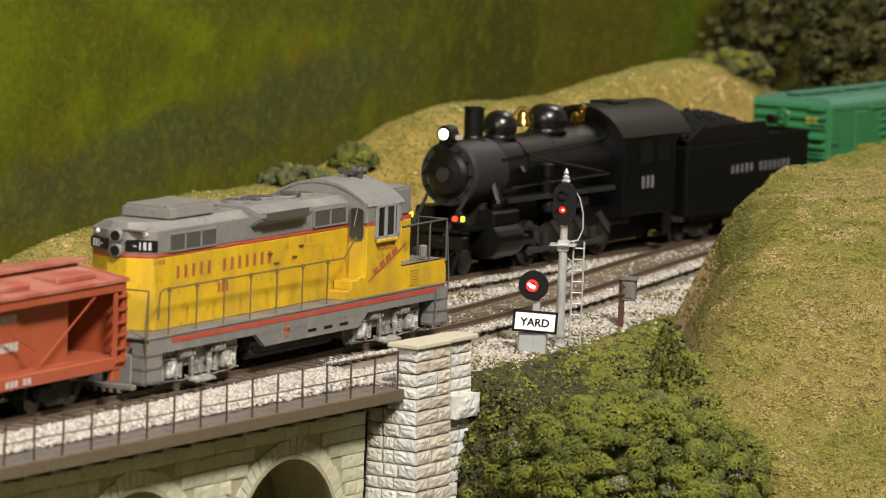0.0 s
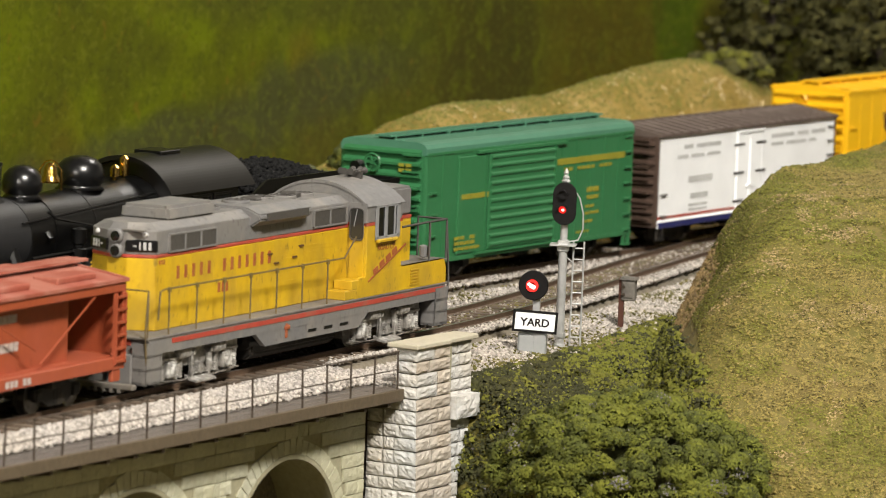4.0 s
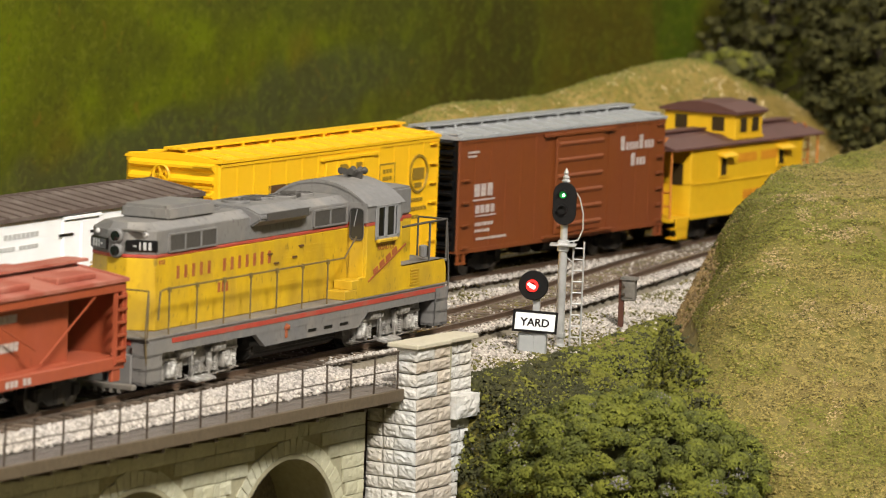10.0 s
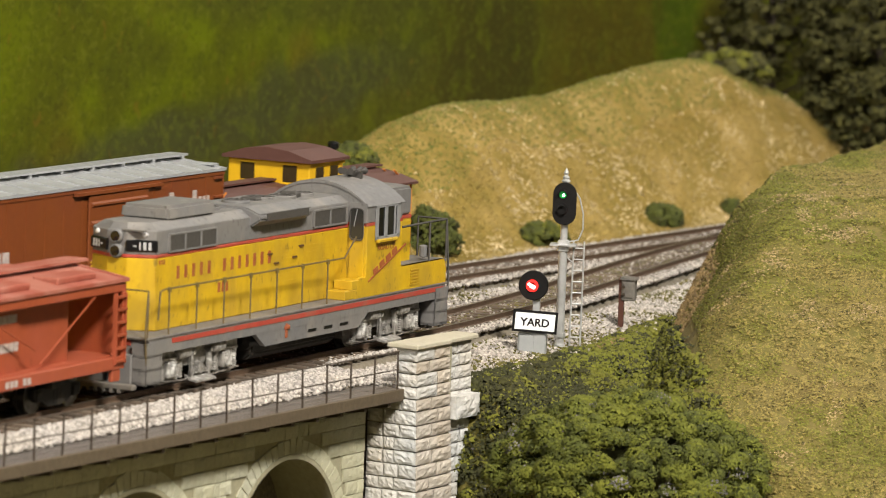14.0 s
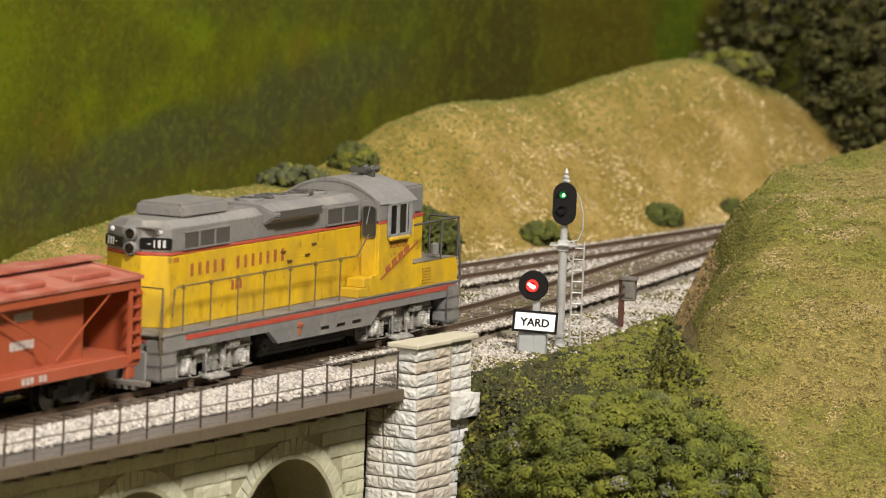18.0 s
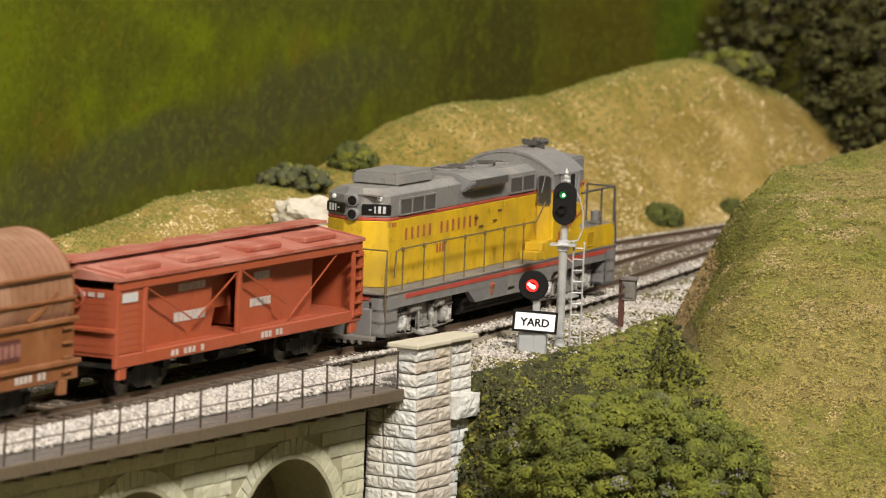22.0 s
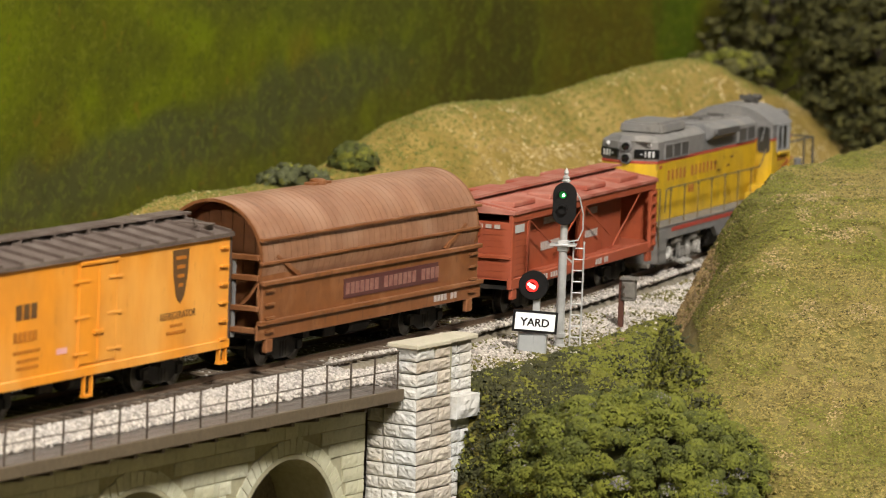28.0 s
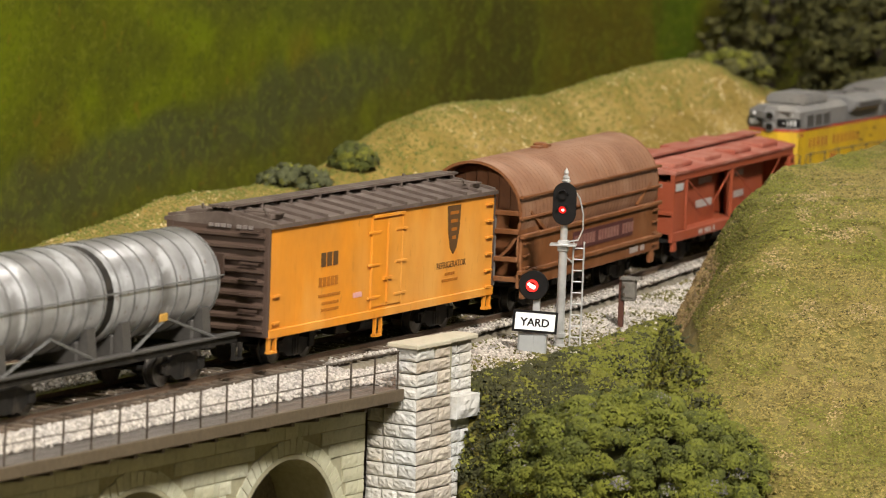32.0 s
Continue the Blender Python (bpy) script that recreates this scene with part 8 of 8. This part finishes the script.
# mostly the shaded foam, so its shade is put into the leaf colour
bush("bush", 15, 1446, 15, 14, 30, 190, 170, 0.36, 22, "olive bush against the stone pier, coloured as shaded foliage", 0, z=-50, shares=(0.22, 0.76, 0.02), mats=("leaf_bright", "leaf_shade", "fleck"), sub=0.26)
bush("bush", 57, 1396, 40, 32, 24, 620, 240, 0.3, 21, "large leafy foam bush, green with grey-violet flecks", 0, z=-28, shares=(0.68, 0.29, 0.03), mats=("leaf_bush", "leaf_mid", "fleck"), sub=0.135)


def hedge():
    """Low ground-cover foliage on the bank below the signals."""
    rng = np.random.RandomState(33)
    x, y = rng.uniform(2, 122, 7000), rng.uniform(1380, 1640, 7000)
    z, sf, of, sn, on = ground_height(x, y)
    w = sn + 2.0 * (on - 60) - 186
    keep = (on > 46 + 5 * fuzz(x, y, 20, 9) - 0.03 * sn) & (w < 0 + 20 * fuzz(x, y, 12, 8)) & (sn > 22) & (on < 125) & (z < -3) & (((x - 57) / 42) ** 2 + ((y - 1400) / 34) ** 2 > 1)
    x, y, z, sn, on = x[keep], y[keep], z[keep], sn[keep], on[keep]
    b = thing("ground_cover", pose(0, 0, 0), "dense low green and olive ground-cover foliage on the bank, shade painted in", "bush", kind="stuff")
    r = rng.uniform(1.8, 3.8, len(x)) * np.clip((on - 42) / 14, 0.4, 1.0)
    pts, ways = clumps(np.column_stack([x, y, z + r * 0.35]), r, 48, rng, 0.75)
    # shade painted into the leaves: darker to the left and lower down
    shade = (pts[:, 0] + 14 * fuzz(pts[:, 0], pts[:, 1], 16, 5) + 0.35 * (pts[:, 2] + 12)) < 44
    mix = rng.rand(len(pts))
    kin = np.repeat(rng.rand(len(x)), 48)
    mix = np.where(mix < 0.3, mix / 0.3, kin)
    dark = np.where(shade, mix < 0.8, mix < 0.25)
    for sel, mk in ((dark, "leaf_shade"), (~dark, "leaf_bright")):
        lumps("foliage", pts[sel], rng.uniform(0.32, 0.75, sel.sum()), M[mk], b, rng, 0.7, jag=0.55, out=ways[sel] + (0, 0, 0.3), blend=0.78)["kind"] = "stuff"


hedge()


def turf():
    rng = np.random.RandomState(12)
    n = 330000
    x, y = rng.uniform(55, 185, n), rng.uniform(1330, 1900, n)
    z, sf, of, sn, on = ground_height(x, y)
    w = sn + 2.0 * (on - 60) - 186
    keep = (on > 50) & (w > -6) & (z > -70) & (x < 0.105 * y + 8)
    x, y, z, on = x[keep], y[keep], z[keep], on[keep]
    p = np.column_stack([x, y, z + 0.25 + 0.8 * fuzz(x, y, 4, 31) + 0.5 * fuzz(x, y, 1.7, 33)])
    up = np.column_stack([ground_height(x - 2, y)[0] - ground_height(x + 2, y)[0], ground_height(x, y - 2)[0] - ground_height(x, y + 2)[0], np.full(len(x), 4.0)])
    up /= np.linalg.norm(up, axis=1)[:, None]
    # green, olive, straw and brown fibres grow in loose patches
    u = rng.normal(size=len(x)) * 0.2
    green = 1.3 * fuzz(x, y * 0.6, 34, 61) + 0.9 * fuzz(x, y, 11, 62) + u + 0.06 - 0.004 * np.maximum(x - 118, 0) - 0.3 * (1 - ramp(y, 1440, 1560))
    bare = 1.2 * fuzz(x, y, 15, 63) + 0.8 * fuzz(x, y, 5, 64) + rng.normal(size=len(x)) * 0.16
    kind = np.where(green > 0.16, 0, np.where(green > -0.16, 1, 2))
    kind = np.where(bare > 0.62, 3, kind)
    kind = np.where(rng.rand(len(x)) < 0.08, 4, kind)
    size = np.where(rng.rand(len(x)) < 0.25, rng.uniform(0.36, 0.6, len(x)), rng.uniform(0.2, 0.4, len(x)))
    for i, (mk, nm, lab) in enumerate((("fibre_green", "green_turf", "short green turf fibres"), ("mound_grain", "olive_turf", "short olive turf fibres"), ("fibre_straw", "straw_turf", "short straw-coloured turf fibres"), ("fibre_bare", "bare_turf", "pale pinkish dead turf"), ("fibre_dark", "dark_turf", "dark olive turf specks"))):
        k = kind == i
        lumps(nm, p[k], size[k], M[mk], None, rng, 0.5, jag=0.58, long=1.4, out=up[k], blend=0.45)
        tagged(bpy.data.objects[nm], lab + " in patches on the mound", "grass", kind="stuff")
    n = 60000
    s, o = rng.uniform(-180, 470, n), -rng.uniform(34, 104, n)
    a, tx, ty, h = FAR
    th = np.interp(s, a, h)
    x, y = np.interp(s, a, tx) + np.sin(th) * o, np.interp(s, a, ty) - np.cos(th) * o
    z = ground_height(x, y)[0]
    pale = rng.rand(n) < 0.35 + 0.8 * fuzz(s, o * 2.4, 34, 6) + 0.5 * fuzz(s, o * 2.4, 13, 16)
    green = (o < -80 + 14 * fuzz(x, y, 30, 7) + np.where((s > 60) & (s < 330), 8, 0)) & (rng.rand(n) < 0.85)
    for sel, mk, nm in ((pale & ~green, "straw_grain", "straw"), (~pale & ~green, "hill_grain", "turf"), (green, "ridge_grain", "grass")):
        lumps(nm + "_hill", np.column_stack([x, y, z])[sel], rng.uniform(0.25, 0.7, sel.sum()) * (1.5 if nm == "straw" else 1.1), M[mk], None, rng, 0.5, jag=0.6)
        tagged(bpy.data.objects[nm + "_hill"], "tan and olive turf grains on the hill behind the far track", "grass", kind="stuff")


turf()


def cut_face():
    """Crumbling brown earth where the mound is cut for the track."""
    rng = np.random.RandomState(19)
    x, y = rng.uniform(50, 110, 120000), rng.uniform(1530, 1740, 120000)
    z, sf, of, sn, on = ground_height(x, y)
    keep = (on > 44) & (on < 76 + 8 * fuzz(x, y, 9, 3)) & (sn > 142) & (z > -8) & (z < 16 + 18 * fuzz(x, y, 8, 4)) & (rng.rand(120000) < np.where(on < 62, 0.9, 0.2))
    p = np.column_stack([x, y, z])[keep]
    lumps("cut_earth", p + np.array([0, 0, 0.4]), rng.uniform(0.35, 0.9, len(p)), M["earth"], None, rng, jag=0.6, out=np.tile((-0.5, -0.5, 0.7), (len(p), 1)), blend=0.5)
    tagged(bpy.data.objects["cut_earth"], "crumbling brown earth on the steep side of the mound", "earth", kind="stuff")


M["earth"] = random_tint(mat("brown_earth", (0.23, 0.155, 0.066), (0.16, 0.108, 0.044), 0.95, 0.3, 0.05), 0.6, 1.4, "Island")
cut_face()


def far_place(s, off):
    x, y, _ = at(FAR, s, off)
    return x, y


for s, off, rx, rz, seed, lab, mats in ((30, -90, 13, 5.5, 1, "grey-green bush on the hill's ridge", ("leaf_grey", "leaf_grey", "leaf_bright")), (66, -88, 8, 6.5, 2, "olive bush on the hill's ridge", ("leaf_mid", "leaf_bright", "leaf_dark")),
        (-28, -60, 6, 8, 3, "green bush beside the pale rock", ("leaf_mid", "leaf_bright", "leaf_dark")), (28, -58, 8, 9, 4, "grey-green bush on the slope by the rock", ("leaf_grey", "leaf_grey", "leaf_bright")),
        (130, -43, 9, 6, 5, "low green bush at the foot of the hill", ("leaf_mid", "leaf_bright", "leaf_dark")), (227, -44, 7, 6, 6, "small dark green bush at the foot of the hill", ("leaf_mid", "leaf_mid", "leaf_dark")),
        (284, -44, 3.5, 4, 7, "small dark bush at the foot of the hill", ("leaf_mid", "leaf_dark", "leaf_mid")), (60, -50, 10, 13, 8, "rounded green bush at the foot of the hill", ("leaf_mid", "leaf_mid", "leaf_dark"))):
    bx, by = far_place(s, off)
    bush("bush", bx, by, rx, rx * 0.8, rz, 100, 46, 0.6, seed, lab, 1.0, (0.6, 0.3, 0.1), mats, 0.27)


def pale_rock():
    rng = np.random.RandomState(2)
    x, y = far_place(-2, -58)
    bm = bmesh.new()
    bmesh.ops.create_icosphere(bm, subdivisions=4, radius=1.0)
    for v in bm.verts:
        n = noise.noise(v.co * 1.7) * 0.45 + noise.noise(v.co * 4.5) * 0.18 + noise.noise(v.co * 11) * 0.05
        v.co = v.co * (1 + n)
        v.co = Vector((v.co.x * 15, v.co.y * 8, v.co.z * 8 * (1.0 - 0.35 * (v.co.x > 0) * v.co.x)))
    rk = part("rock", bm, M["rock"])
    rk.matrix_basis = pose(x * MM, y * MM, 13 * MM, 0, 8, 15)
    tagged(rk, "pale plaster rock outcrop on the grassy slope", "rock")


pale_rock()


def tree(x, y, z, rx, rz, height, seed, label, n=640, per=58, grain=0.7):
    rng = np.random.RandomState(seed)
    t = thing("tree", pose(x * MM, y * MM, z * MM), label, "tree")
    part("trunk", tube([(0, 0, -3), (0.6, 0.3, height * 0.4), (-0.4, 0.5, height * 0.8)], 3.2, 9, None, 1.0), M["bark"], t)
    for i in range(12):
        a, h = i * 2.4, height * (0.25 + 0.05 * i)
        bm = tube([(0, 0, h), (rx * 0.4 * math.cos(a), rx * 0.4 * math.sin(a), h + 5), (rx * 0.75 * math.cos(a), rx * 0.75 * math.sin(a), h + 9)], 1.2, 5, None, 0.4)
        part("limb", bm, M["bark"], t)
    d = rng.normal(size=(n, 3))
    d /= np.linalg.norm(d, axis=1)[:, None]
    k = rng.uniform(0.5, 1.08, (n, 1)) ** 0.6
    c = d * k * np.array([rx, rx * 0.9, rz]) + np.array([0, 0, height - rz])
    r = rng.uniform(0.09, 0.18, n) * rx
    pts, ways = clumps(c, r, per, rng)
    sel = rng.rand(len(pts)) < 0.8
    lumps("crown", pts[sel], rng.uniform(0.7, 1.4, sel.sum()) * grain, M["leaf_tree"], t, rng, jag=0.6, out=ways[sel], blend=0.8)
    lumps("crown_tip", pts[~sel], rng.uniform(0.7, 1.4, (~sel).sum()) * grain, M["leaf_shade"], t, rng, jag=0.6, out=ways[~sel], blend=0.7)
    return t


tree(186, 2078, 4, 33, 56, 112, 41, "dark olive foam tree behind the hill")
tree(236, 2120, 0, 36, 56, 112, 42, "dark olive foam tree behind the mound")
tree(143, 2140, 2, 21, 34, 104, 43, "grey-green foam tree behind the ridge", 150)
tree(121, 2150, 2, 13, 18, 62, 44, "small grey-green tree behind the ridge", 60)

bx, by = far_place(372, -92)
bush("bush", bx, by, 15, 13, 9, 60, 110, 0.7, 51, "olive-yellow foam shrub on the shoulder of the hill", 0, (0.55, 0.35, 0.1), ("leaf_tree", "leaf_bright", "leaf_dark"), 0.28)

# ---- ties: pieces of the tracks ----
add_ties(track_near, FORE, -260, 560)
add_ties(track_far, FAR, -200, 520)


# ---- motion ----
FORE_S = [(0, -2), (10, -2), (17.1, -2), (17.5, 0.8), (18, 6), (18.5, 18), (19, 34.6), (20, 66.5), (21, 101), (22, 137.4), (23, 174.2), (24, 212.2), (25, 254.7), (26, 297), (27, 339.5), (28, 382.5), (29, 424), (30, 467.5), (31, 509.8), (32, 553)]


def far_s(t):
    """The far train runs steadily, and slows once it has left the view."""
    return 641.5 - 76.1 * t if t <= 18 else 641.5 - 76.1 * (18 + 4 * (1 - math.exp(-(t - 18) / 4)))


def top_of(ob):
    while ob.parent:
        ob = ob.parent
    return ob


def motions():
    near_cars = [ob for ob, _, _ in FORE_TRAIN]
    for ob, r in WHEELS:
        x, near = ob.location.x, top_of(ob) in near_cars
        rows = []
        for i in range(0, 961, 3 if near or r > 8 else 2):
            t = i / 30
            if near and t < 17 and i % 90:
                continue
            if not near and t > 20 and i % 240:
                continue
            s = float(np.interp(t, [a for a, _ in FORE_S], [b for _, b in FORE_S])) if near else far_s(min(t, 20))
            rows.append((t, pose(x, 0, r * MM, 0, math.degrees(s / r), 0)))
        walk(ob, rows)
    for ob in RODS:
        rows = []
        for i in range(0, 961, 3):
            s = far_s(min(i / 30, 20)) / 8.1
            if i > 600 and i % 240:
                continue
            rows.append((i / 30, pose(3.2 * MM * math.sin(s), 0, (8.1 + 3.2 * math.cos(s)) * MM)))
        walk(ob, rows)
    # added disc slides down off green as far train clears, and back up later
    walk(ADDED_DISC, [(t, pose(0, 0, z * MM)) for t, z in ((0, 42.2), (9.2, 42.2), (9.3, 37.4), (30.94, 37.4), (31.06, 42.2), (32, 42.2))])
    for ob, offset, half in FORE_TRAIN:
        walk(ob, [(t, car_pose(FORE, s + offset, half)) for t, s in FORE_S])
    for ob, offset, half in FAR_TRAIN:
        walk(ob, [(t, car_pose(FAR, far_s(t) + offset, half)) for t in np.arange(0, 32.01, 0.5)])


motions()
